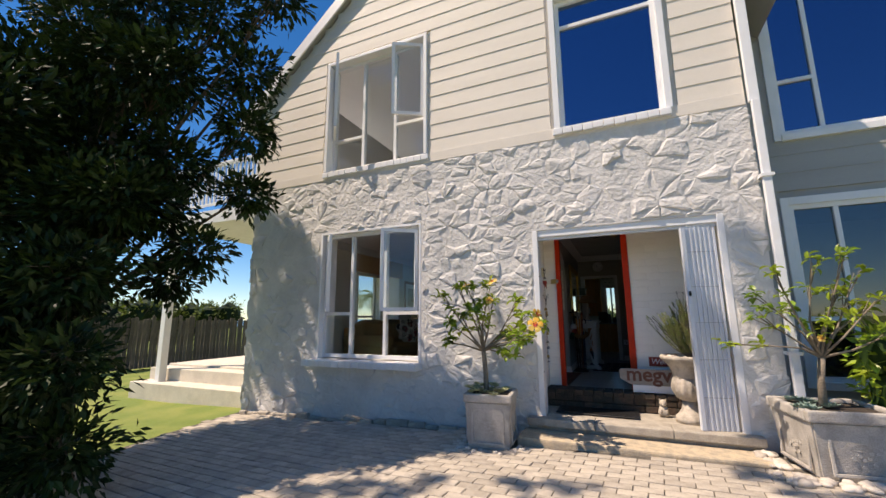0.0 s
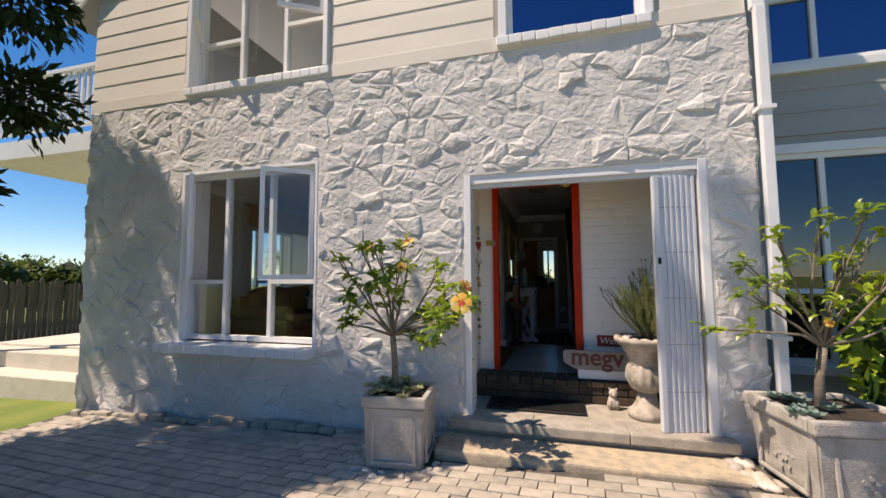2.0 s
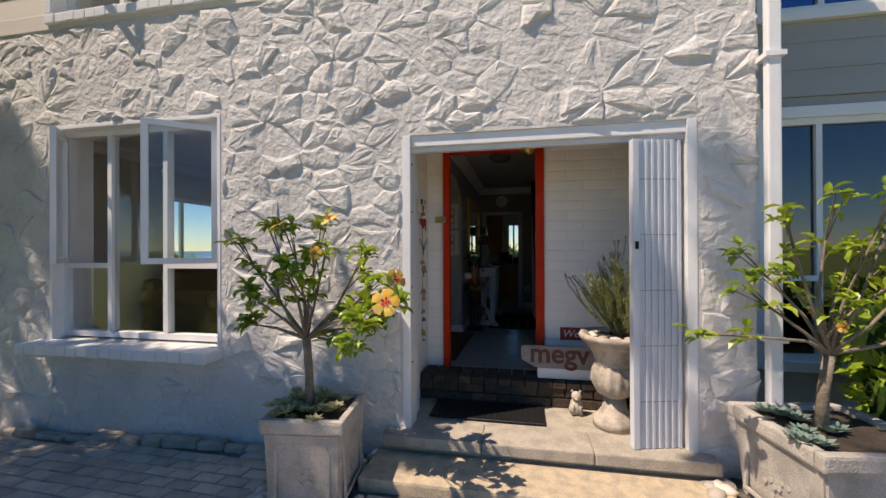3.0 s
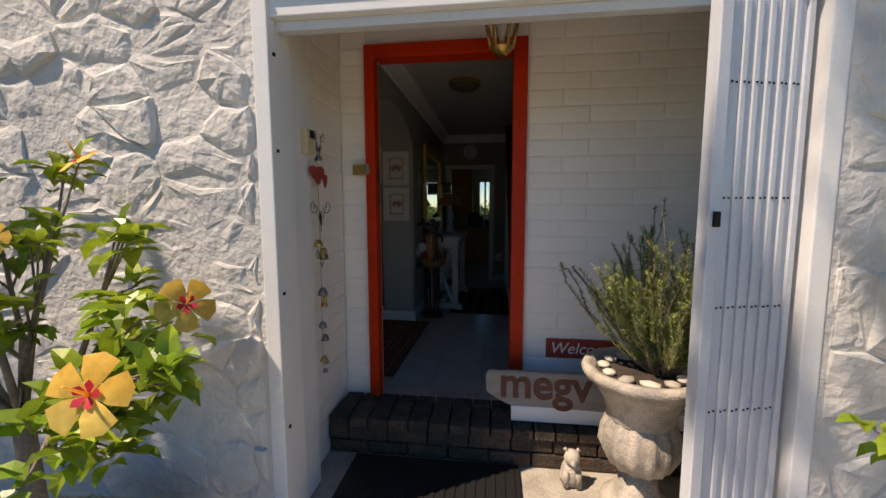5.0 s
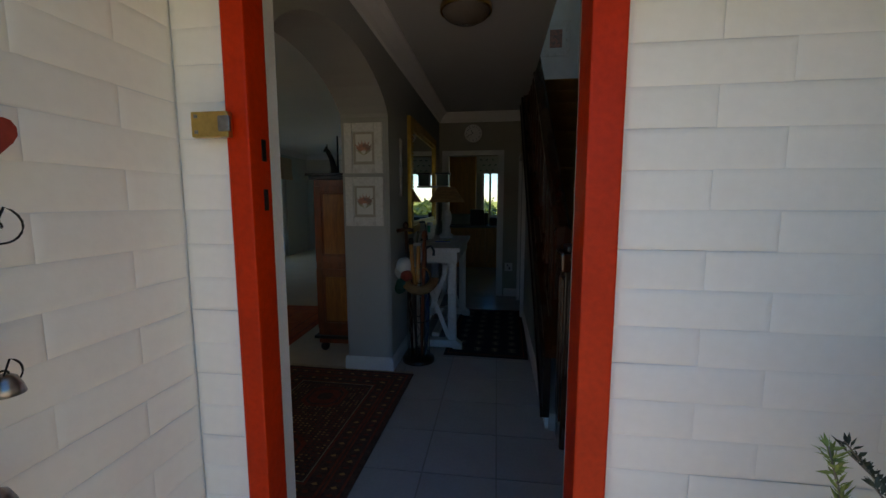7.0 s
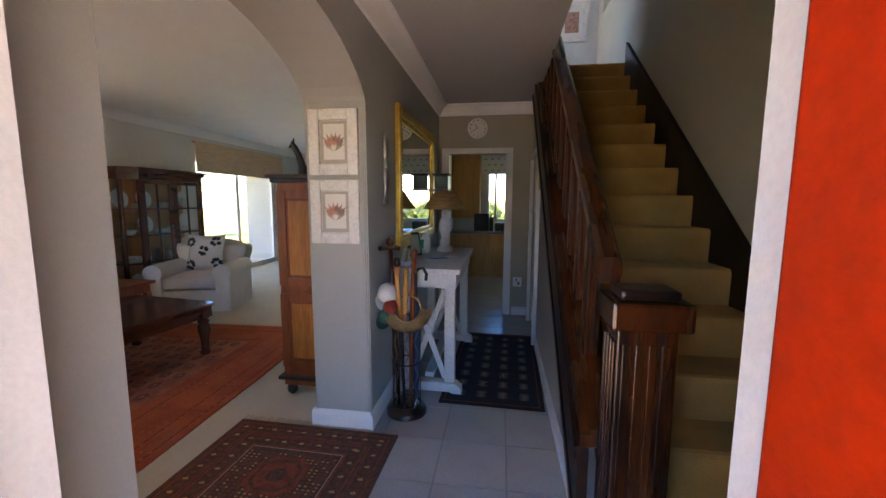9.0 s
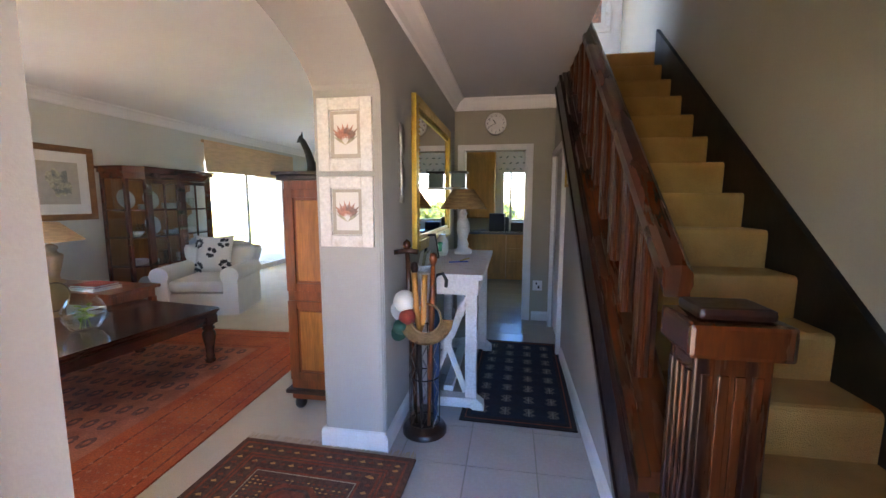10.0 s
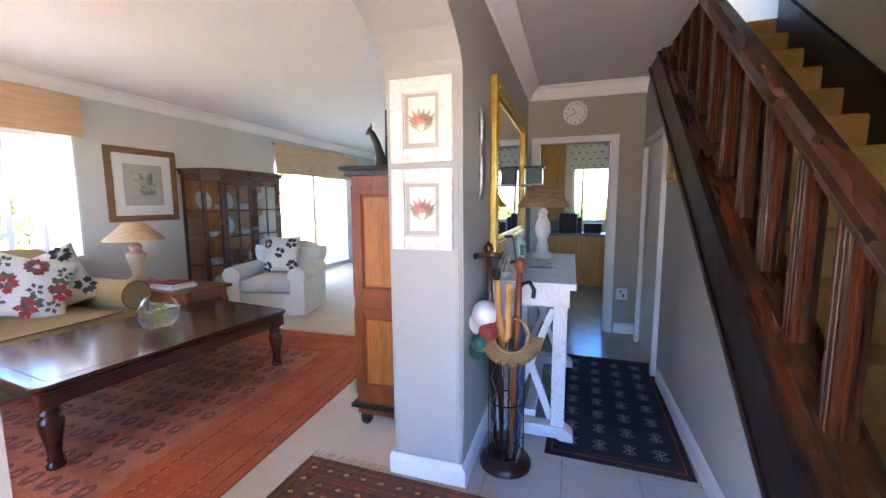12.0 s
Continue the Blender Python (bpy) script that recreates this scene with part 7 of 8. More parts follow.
def entrance_rug():
    t = thing("entrance_rug", pose(-0.79, 7.22, FLOOR + 0.001, 0, 0, -1.5), "old brown and rust patterned rug with a cream fringe", "rug")
    W, L = 0.96, 1.40
    part("rug_body", boxes((0, W, 0, L, 0, 0.009), bevel=0.002), "rug_brown", t)
    k = 0
    for inset, w, mat in ((0.03, 0.012, "rug_rust"), (0.11, 0.010, "rug_rust"), (0.13, 0.012, "rug_rust"), (0.21, 0.012, "rug_rust"), (0.225, 0.005, "fringe")):
        a, b = inset, inset + w
        part("border_line", boxes((a, b, a, L - a, 0.0091, 0.0099), (W - b, W - a, a, L - a, 0.0091, 0.0099), (b, W - b, a, b, 0.0091, 0.0099), (b, W - b, L - b, L - a, 0.0091, 0.0099)), mat, t)
    r = random.Random(2)
    bm, bm2 = bmesh.new(), bmesh.new()
    for inset, step in ((0.075, 0.045), (0.172, 0.05)):
        per = [(x, y) for y in (inset, L - inset) for x in np.arange(inset, W - inset, step)] + [(x, y) for x in (inset, W - inset) for y in np.arange(inset + step, L - inset, step)]
        for n, (x, y) in enumerate(per):
            s = 0.017
            flat(bm if n % 2 else bm2, [(x - s, y), (x - s * 0.2, y - s * 0.5), (x + s, y - s * 0.2), (x + s * 0.3, y + s * 0.7)], 0.0101)
    x = 0.25
    while x < W - 0.25:
        y = 0.25
        while y < L - 0.25:
            flat(bm2 if r.random() < 0.6 else bm, [(x - 0.009, y), (x, y - 0.006), (x + 0.009, y), (x, y + 0.006)], 0.0101)
            y += 0.022
        x += 0.027
    tagged(part("motif", bm, "oak", t), kind="stuff")
    tagged(part("motif", bm2, "rug_rust", t), kind="stuff")
    for cx, cy, s in ((W / 2, 0.42, 0.13), (W / 2, L - 0.42, 0.13)):
        for q, mat, z in ((1.0, "rug_rust", 0.0104), (0.82, "rug_brown", 0.0107), (0.7, "rug_rust", 0.011), (0.35, "rug_brown", 0.0113)):
            bm = bmesh.new()
            flat(bm, [(cx + s * q * px, cy + s * q * py) for px, py in ((-1, -0.55), (-0.55, -1), (0.55, -1), (1, -0.55), (1, 0.55), (0.55, 1), (-0.55, 1), (-1, 0.55))], z)
            part("medallion", bm, mat, t)
    fringe(t, 0, W, L, 1)
    fringe(t, 0, W, 0, -1)
    return t


entrance_rug()


def living_rug():
    t = thing("sitting_room_rug", pose(-1.03, 10.30, FLOOR + 0.001, 0, 0, 2.0), "large faded orange red rug with rows of dark medallions", "rug")
    W, L = 2.45, 3.75
    part("rug_body", boxes((-W, 0, -L, 0, 0, 0.010), bevel=0.003), "rug_red", t)
    part("field", boxes((-W + 0.5, -0.5, -L + 0.45, -0.45, 0.0101, 0.0109)), "rug_field", t)
    me = None
    for i in range(12):
        for j in range(17):
            x, y = -0.60 - i * 0.112 - (0.056 if j % 2 else 0.0), -0.54 - j * 0.165
            if me is None:
                bm = bmesh.new()
                flat(bm, [(0.036 * math.cos(a), 0.052 * math.sin(a)) for a in (2 * math.pi * k / 14 for k in range(14))], 0.0)
                o = part("medallion", bm, "rug_motif", t)
                me = o.data
                bm = bmesh.new()
                flat(bm, [(0.015 * math.cos(a), 0.024 * math.sin(a)) for a in (2 * math.pi * k / 8 for k in range(8))], 0.0)
                o2 = part("medallion_eye", bm, "rug_field", o)
                o2.location = (0, 0, 0.0004)
                me2 = o2.data
            else:
                o = new("medallion", me)
                o.parent = t
                o2 = new("medallion_eye", me2)
                o2.parent = o
                o2.location = (0, 0, 0.0004)
            o.location = (x, y, 0.0115)
    bm = bmesh.new()
    r = random.Random(5)
    for q in np.arange(0.06, 0.46, 0.05):
        for y in np.arange(-L + 0.1, -0.1, 0.055):
            for x in (-q, -W + q):
                s = r.uniform(0.006, 0.014)
                flat(bm, [(x - s, y), (x, y - s), (x + s, y), (x, y + s)], 0.0108)
        for x in np.arange(-W + 0.5, -0.5, 0.055):
            s = r.uniform(0.006, 0.014)
            flat(bm, [(x - s, -q), (x, -q - s), (x + s, -q), (x, -q + s)], 0.0108)
    tagged(part("border_motif", bm, "rug_field", t), kind="stuff")
    for q in (0.05, 0.16, 0.40):
        part("edge_band", boxes((-q - 0.012, -q, -L + q, -q, 0.0102, 0.0107), (-W + q, -q - 0.012, -q - 0.012, -q, 0.0102, 0.0107)), "rug_rust", t)
    fringe(t, -W, 0, 0, 1, 0.014, 0.07)
    return t


living_rug()


# ---- inside: sitting room ----
def turned_leg(h, r, mat, parent, at):
    prof = [(0.5, 0), (0.78, 0.02), (0.82, 0.06), (0.6, 0.09), (0.5, 0.11), (0.72, 0.13), (0.62, 0.16), (0.58, 0.2), (0.72, 0.35), (0.98, 0.52), (1.05, 0.6), (0.95, 0.66), (0.68, 0.69), (0.92, 0.72), (0.96, 0.75), (0.7, 0.775), (0.66, 0.79), (0.95, 0.81), (0.95, 0.83)]
    o = part("leg", lathe([(r * k, h * z) for k, z in prof], 24), mat, parent)
    o.location = at
    part("leg_block", boxes((-r, r, -r, r, h * 0.8305, h), bevel=0.004), mat, o)
    return o


def rounded_slab(w, l, z0, z1, rad, ease):
    """A slab with round corners and an eased rim."""
    bm = bmesh.new()
    rings = []
    for z, k in ((z0, ease), (z0 + ease, 0), (z1 - ease, 0), (z1, ease)):
        ring = []
        for cx, cy, a0 in ((1, 1, 0), (-1, 1, 90), (-1, -1, 180), (1, -1, 270)):
            for i in range(6):
                a = radians(a0 + 18 * i)
                ring.append(bm.verts.new((cx * (w / 2 - rad) + (rad - k) * math.cos(a), cy * (l / 2 - rad) + (rad - k) * math.sin(a), z)))
        rings.append(ring)
    n = len(rings[0])
    for lo, hi in zip(rings, rings[1:]):
        for i in range(n):
            bm.faces.new((lo[i], lo[(i + 1) % n], hi[(i + 1) % n], hi[i]))
    bm.faces.new(rings[0][::-1])
    bm.faces.new(rings[-1])
    return bm


def coffee_table():
    t = thing("coffee_table", pose(-2.17, 8.88, FLOOR + 0.011, 0, 0, -7), "long dark mahogany coffee table on turned legs", "coffee table")
    W, L, H = 0.92, 1.50, 0.44
    part("top", rounded_slab(W, L, H - 0.024, H, 0.06, 0.006), "table_wood", t)
    part("top_moulding", rounded_slab(W - 0.03, L - 0.03, H - 0.052, H - 0.0245, 0.05, 0.010), "table_wood", t)
    part("top_line", boxes((-W / 2 + 0.07, W / 2 - 0.07, -L / 2 + 0.07, -L / 2 + 0.074, H, H + 0.0006), (-W / 2 + 0.07, W / 2 - 0.07, L / 2 - 0.074, L / 2 - 0.07, H, H + 0.0006), (W / 2 - 0.074, W / 2 - 0.07, -L / 2 + 0.074, L / 2 - 0.074, H, H + 0.0006)), "black", t)
    a, b = W / 2 - 0.05, L / 2 - 0.05
    part("apron", boxes((-a, a, -b, -b + 0.02, H - 0.125, H - 0.0525), (-a, a, b - 0.02, b, H - 0.125, H - 0.0525), (-a, -a + 0.02, -b + 0.02, b - 0.02, H - 0.125, H - 0.0525), (a - 0.02, a, -b + 0.02, b - 0.02, H - 0.125, H - 0.0525), bevel=0.004), "table_wood", t)
    for sx in (-1, 1):
        for sy in (-1, 1):
            turned_leg(H - 0.0525, 0.048, "table_wood", t, (sx * (a - 0.028), sy * (b - 0.028), 0))
    return t


coffee_table()


def glass_bowl():
    b = thing("glass_bowl", pose(-2.11, 8.90, FLOOR + 0.452), "round clear glass bowl with water plants, on the coffee table", "bowl")
    prof = [(0.05, 0.0), (0.085, 0.02), (0.118, 0.08), (0.118, 0.14), (0.095, 0.19), (0.075, 0.215), (0.072, 0.215), (0.092, 0.188), (0.114, 0.14), (0.114, 0.08), (0.08, 0.024), (0.001, 0.008)]
    o = part("bowl", lathe(prof, 32, caps=False), "clear_glass", b)
    o.visible_shadow = False
    bm = bmesh.new()
    r = random.Random(2)
    for i in range(16):
        a = r.uniform(0, 6.28)
        leaf(bm, Vector((r.gauss(0, 0.02), r.gauss(0, 0.02), r.uniform(0.06, 0.15))), Vector((math.cos(a), math.sin(a), r.uniform(-0.2, 0.8))), Vector((0, 0, 1)), 0.055, 0.03)
    part("water_plant", bm, "leaf_bright", b)
    bm = bmesh.new()
    for i in range(7):
        a = r.uniform(0, 6.28)
        tube(bm, [(0.03 * math.cos(a), 0.03 * math.sin(a), 0.012), (0.01 * math.cos(a), 0.01 * math.sin(a), 0.10)], 0.003, 4)
    part("stalks", bm, "leaf_herb", b)
    w = part("water", lathe([(0.001, 0.10), (0.112, 0.10)], 28, caps=False), "clear_glass", b)
    w.visible_shadow = False
    return b


glass_bowl()


def sofa():
    s = thing("sofa", pose(-3.92, 7.35, FLOOR), "tan three seat sofa with rolled arms and dark piping", "sofa")
    D, L = 1.02, 2.08
    part("base", boxes((0.05, D - 0.02, 0.05, L - 0.05, 0.03, 0.28), bevel=0.02), "sofa_tan", s)
    for x in (0.1, D - 0.1):
        for y in (0.1, L - 0.1):
            part("foot", boxes((x - 0.03, x + 0.03, y - 0.03, y + 0.03, 0, 0.031)), "dark_wood", s)
    for y0 in (0.24, 1.045):
        c = part("seat_cushion", cushion(0.74, 0.79, 0.17, 0.25), "sofa_tan", s)
        c.location = (0.66, y0 + 0.40, 0.281)
        for sz in (0.02, 0.15):
            part("piping", tube(bmesh.new(), [(0.37, -0.385, sz), (0.378, 0, sz), (0.37, 0.385, sz)], 0.005, 5), "sofa_piping", c)
        b = part("back_cushion", cushion(0.20, 0.78, 0.50, 0.3), "sofa_tan", s)
        b.matrix_basis = pose(0.28, y0 + 0.40, 0.43, 0, -10, 0)
    part("back", boxes((0.0, 0.16, 0.06, L - 0.06, 0.05, 0.78), bevel=0.04), "sofa_tan", s)
    for y in (0.0, L - 0.22):
        bm = bmesh.new()
        box(bm, 0.05, D - 0.03, y + 0.04, y + 0.18, 0.05, 0.51)
        prof = [(y + 0.11 + 0.115 * math.cos(a), 0.535 + 0.115 * math.sin(a)) for a in (2 * math.pi * k / 24 for k in range(24))]
        merge(bm, prism(prof, "x", 0.04, D - 0.02))
        part("arm", bm, "sofa_tan", s, smooth=False)
        part("piping", tube(bmesh.new(), [(D - 0.018, p[0], p[1]) for p in prof + prof[:1]], 0.005, 5), "sofa_piping", s)
    return s


sofa()

M["floral_red"] = material("floral_red", (0.42, 0.035, 0.04), 0.9, vary=0.2, scale=20, fine=120, bump=0.2)
M["floral_black"] = material("floral_black", (0.03, 0.03, 0.035), 0.9, vary=0.2, scale=20, fine=120, bump=0.2)
M["floral_green"] = material("floral_green", (0.10, 0.11, 0.08), 0.9, vary=0.2, scale=20, fine=120, bump=0.2)


def throw_cushion(m, label, motif, seed, size=0.46):
    c = thing("throw_cushion", m, label, "cushion")
    bm = bmesh.new()
    n = 12
    for side in (-1, 1):
        g = [[bm.verts.new(((i / n - 0.5) * size * (1 - 0.10 * math.sin(math.pi * j / n)), side * 0.085 * (math.sin(math.pi * i / n) * math.sin(math.pi * j / n)) ** 0.5, (j / n) * size * (1 - 0.0 * i) + 0.05 * size * 0 + (0.05 * size * math.sin(math.pi * i / n) * (1 - 2 * j / n)))) for j in range(n + 1)] for i in range(n + 1)]
        for i in range(n):
            for j in range(n):
                f = bm.faces.new((g[i][j], g[i + 1][j], g[i + 1][j + 1], g[i][j + 1])[:: side])
                f.smooth = True
    bmesh.ops.remove_doubles(bm, verts=list(bm.verts), dist=0.0008)
    part("cover", bm, "slipcover", c)
    r = random.Random(seed)

    def lift(x, z):
        i, j = x / size + 0.5, z / size
        return -0.085 * max(0.0, math.sin(math.pi * min(max(i, 0), 1)) * math.sin(math.pi * min(max(j, 0), 1))) ** 0.5 - 0.004

    for mat in motif:
        bm = bmesh.new()
        k = 0
        for i in range(3):
            for j in range(3):
                cx, cz = (i - 1) * size * 0.30 + r.uniform(-0.03, 0.03), size * (0.2 + 0.3 * j) + r.uniform(-0.03, 0.03)
                big = (i + j + seed) % 2 == 0
                if mat != "floral_green" and not big:
                    continue
                for q in range(9 if big else 5):
                    a = 2 * math.pi * q / (9 if big else 5) + r.random()
                    l = size * (0.155 if big else 0.11)
                    w = l * 0.30
                    pts = []
                    for u, v in ((0.2, 0), (0.6, w / l), (1.0, 0), (0.6, -w / l)):
                        x, z = cx + l * (u * math.cos(a) - v * math.sin(a)), cz + l * (u * math.sin(a) + v * math.cos(a))
                        pts.append(bm.verts.new((x, lift(x, z), z)))
                    bm.faces.new(pts)
        tagged(part("printed_flower", bm, mat, c), kind="stuff")
    return c


throw_cushion(pose(-3.28, 8.75, FLOOR + 0.455, -22, 18, 62), "cream cushion printed with red flowers, on the sofa", ("floral_red", "floral_green"), 1, 0.48)
throw_cushion(pose(-3.30, 9.05, FLOOR + 0.455, -24, -20, 66), "cream cushion printed with black flowers, on the sofa", ("floral_black",), 2, 0.50)


def side_table():
    t = thing("side_table", pose(-3.16, 9.72, FLOOR), "dark wooden side table with a lower shelf of books", "side table")
    W, D, H = 1.16, 0.48, 0.53
    part("top", boxes((-W / 2, W / 2, -D / 2, D / 2, H - 0.03, H), bevel=0.006), "armoire_wood", t)
    part("apron", boxes((-W / 2 + 0.04, W / 2 - 0.04, -D / 2 + 0.03, D / 2 - 0.03, H - 0.11, H - 0.031)), "armoire_wood", t)
    part("shelf", boxes((-W / 2 + 0.05, W / 2 - 0.05, -D / 2 + 0.05, D / 2 - 0.05, 0.12, 0.14)), "armoire_wood", t)
    for sx in (-1, 1):
        for sy in (-1, 1):
            x, y = sx * (W / 2 - 0.055), sy * (D / 2 - 0.05)
            part("leg", boxes((x - 0.025, x + 0.025, y - 0.025, y + 0.025, 0, H - 0.111), bevel=0.003), "armoire_wood", t)
    for i, (x, y, z, w, d, h, mat) in enumerate(((-2.95, 9.66, 0.53, 0.32, 0.24, 0.025, "paper"), (-2.96, 9.67, 0.556, 0.28, 0.22, 0.018, "sign_red"), (-2.9, 9.70, 0.141, 0.3, 0.24, 0.05, "paper"), (-2.9, 9.70, 0.192, 0.27, 0.22, 0.035, "china"))):
        b = thing("book", pose(x, y, FLOOR + z, 0, 0, 4 * i - 6), "hardcover book lying on the side table", "book", group="side table books")
        part("cover", boxes((-w / 2, w / 2, -d / 2, d / 2, 0, 0.003), (-w / 2, w / 2, -d / 2, d / 2, h - 0.003, h), (-w / 2, -w / 2 + 0.004, -d / 2, d / 2, 0.003, h - 0.003)), mat, b)
        part("pages", boxes((-w / 2 + 0.004, w / 2 - 0.006, -d / 2 + 0.005, d / 2 - 0.005, 0.0032, h - 0.0032)), "paper", b)
    return t


side_table()
M["bisque"] = material("bisque", (0.52, 0.35, 0.22), 0.6, vary=0.08, scale=9, fine=80, bump=0.2)
M["straw"] = material("straw", (0.62, 0.40, 0.21), 0.85, vary=0.18, scale=14, fine=90, bump=0.6, stretch=(1, 1, 6))
table_lamp("table_lamp", pose(-3.55, 9.78, FLOOR + 0.531), [(0.085, 0), (0.085, 0.02), (0.05, 0.04), (0.045, 0.07), (0.06, 0.13), (0.085, 0.24), (0.085, 0.27), (0.055, 0.285), (0.042, 0.31), (0.058, 0.335), (0.04, 0.36), (0.012, 0.375)],
           (0.255, 0.08, 0.40, 0.57), "straw", "bisque", "cream urn table lamp with a wide straw shade")


def armchair(m, label):
    c = thing("armchair", m, label, "armchair")
    part("skirt", boxes((-0.42, 0.42, -0.38, 0.42, 0.0, 0.28), bevel=0.03), "slipcover", c)
    o = part("seat_cushion", cushion(0.58, 0.66, 0.17, 0.3), "slipcover", c)
    o.location = (0, -0.07, 0.281)
    bm = cushion(0.80, 0.26, 0.62, 0.45)
    for v in bm.verts:
        q = max(0.0, (v.co.z - 0.35) / 0.27)
        v.co.x *= 1 + 0.16 * math.sin(q * 2.2) - 0.12 * q * q
    b = part("backrest", bm, "slipcover", c)
    b.matrix_basis = pose(0, 0.30, 0.24, -8, 0, 0)
    for sx in (-1, 1):
        bm = bmesh.new()
        prof = [(sx * 0.40 + 0.11 * math.cos(a), 0.50 + 0.10 * math.sin(a)) for a in (2 * math.pi * k / 20 for k in range(20))]
        merge(bm, prism(prof, "y", -0.42, 0.30))
        box(bm, sx * 0.40 - 0.085, sx * 0.40 + 0.085, -0.41, 0.30, 0.02, 0.50)
        bmesh.ops.bevel(bm, geom=[e for e in bm.edges if len(e.link_faces) == 2 and e.calc_face_angle(0) > 1.2], offset=0.02, segments=2, affect="EDGES")
        part("arm", bm, "slipcover", c)
    return c


armchair(pose(-2.89, 10.98, FLOOR, 0, 0, 14) @ Matrix.Scale(0.94, 4), "white slipcovered armchair with rolled arms")
throw_cushion(pose(-2.91, 11.02, FLOOR + 0.43, -14, 0, 12), "cream cushion printed with black flowers, on the armchair", ("floral_black",), 4, 0.46)
armchair(pose(-1.35, 13.4, FLOOR, 0, 0, -70), "white slipcovered armchair near the garden door")


def china_cabinet():
    c = thing("china_cabinet", pose(-3.985, 10.66, FLOOR), "dark wooden display cabinet with glazed doors, full of china", "cabinet")
    D, L, H, cant = 0.46, 1.30, 1.69, 0.14
    plan = [(0, 0), (D - cant, 0), (D, cant), (D, L - cant), (D - cant, L), (0, L)]

    def slab(z0, z1, grow_by=0.0):
        return prism([(x + (grow_by if x > 0.01 else 0), y + (-grow_by if y < L / 2 else grow_by)) for x, y in plan], "z", z0, z1)

    part("plinth", slab(0.0, 0.10, 0.015), "table_wood", c)
    part("base_board", slab(0.101, 0.13), "table_wood", c)
    part("cornice", slab(H - 0.03, H, 0.05), "table_wood", c)
    part("cornice_step", slab(H - 0.07, H - 0.031, 0.025), "table_wood", c)
    part("frieze", slab(H - 0.14, H - 0.071), "table_wood", c)
    # back takes the lighter panel colour in place of light inside
    part("back", boxes((0.0, 0.015, 0.01, L - 0.01, 0.131, H - 0.141)), "armoire_panel", c)
    for z in (0.52, 0.86, 1.18):
        part("shelf", slab(z, z + 0.018, -0.02), "table_wood", c)
    for x, y in ((D - cant, 0.0), (D - 0.02, cant), (D - 0.02, L - cant - 0.04), (D - cant, L - 0.04), (D - 0.02, L / 2 - 0.02)):
        part("post", boxes((x - 0.02, x + 0.02, y, y + 0.04, 0.131, H - 0.141), bevel=0.003), "table_wood", c)
    part("post", boxes((0.0, 0.03, 0.0, 0.03, 0.131, H - 0.141)), "table_wood", c)
    for y0, y1 in ((cant + 0.04, L / 2 - 0.02), (L / 2 + 0.02, L - cant - 0.04)):
        d = part("door", boxes((D - 0.03, D - 0.005, y0, y0 + 0.045, 0.135, H - 0.145), (D - 0.03, D - 0.005, y1 - 0.045, y1, 0.135, H - 0.145), (D - 0.03, D - 0.005, y0 + 0.045, y1 - 0.045, 0.135, 0.18), (D - 0.03, D - 0.005, y0 + 0.045, y1 - 0.045, H - 0.19, H - 0.145), bevel=0.003), "table_wood", c)
        part("glazing_bar", boxes((D - 0.024, D - 0.010, (y0 + y1) / 2 - 0.01, (y0 + y1) / 2 + 0.01, 0.18, H - 0.19), *[(D - 0.024, D - 0.010, y0 + 0.045, y1 - 0.045, z - 0.01, z + 0.01) for z in (0.53, 0.87, 1.19)]), "table_wood", d)
        g = part("pane", boxes((D - 0.018, D - 0.016, y0 + 0.045, y1 - 0.045, 0.18, H - 0.19)), "pane", d)
        g.visible_shadow = False
    g = part("side_pane", boxes((0.03, D - cant - 0.02, 0.004, 0.007, 0.135, H - 0.145)), "pane", c)
    g.visible_shadow = False
    r = random.Random(6)
    plate = [(0.001, 0.0), (0.05, 0.002), (0.085, 0.012), (0.09, 0.016), (0.085, 0.017), (0.05, 0.007), (0.001, 0.005)]
    for sh, z in enumerate((0.131, 0.538, 0.878, 1.198)):
        z += FLOOR
        y = 10.66 + 0.14
        while y < 10.66 + L - 0.1:
            kind = r.random()
            if kind < 0.45:
                p = thing("plate", pose(-3.985 + 0.16, y, z + 0.118, 0, 80, 0) @ Matrix.Scale(1.28, 4), "white decorated plate standing in the cabinet", "plate", group="cabinet plates")
                part("dish", lathe(plate, 22, caps=False), "china", p)
            elif kind < 0.70:
                for k in range(r.randint(3, 6)):
                    p = thing("plate", pose(-3.985 + 0.28, y, z + k * 0.014), "white plate in a stack in the cabinet", "plate", group="stacked plates")
                    part("dish", lathe(plate, 20, caps=False), "china", p)
            elif kind < 0.90:
                for k in range(3):
                    p = thing("wine_glass", pose(-3.985 + 0.14 + 0.09 * k, y + r.uniform(-0.02, 0.02), z), "clear drinking glass in the cabinet", "glass", group="cabinet glasses")
                    part("glass", lathe([(0.028, 0.0), (0.030, 0.10), (0.033, 0.14), (0.031, 0.14), (0.026, 0.01), (0.001, 0.006)], 12, caps=False), "clear_glass", p)
            else:
                p = thing("bowl", pose(-3.985 + 0.28, y, z), "white china bowl in the cabinet", "bowl", group="cabinet bowls")
                part("dish", lathe([(0.03, 0.0), (0.05, 0.01), (0.085, 0.06), (0.08, 0.06), (0.045, 0.016), (0.001, 0.012)], 20, caps=False), "china", p)
            y += 0.165
    return c


china_cabinet()


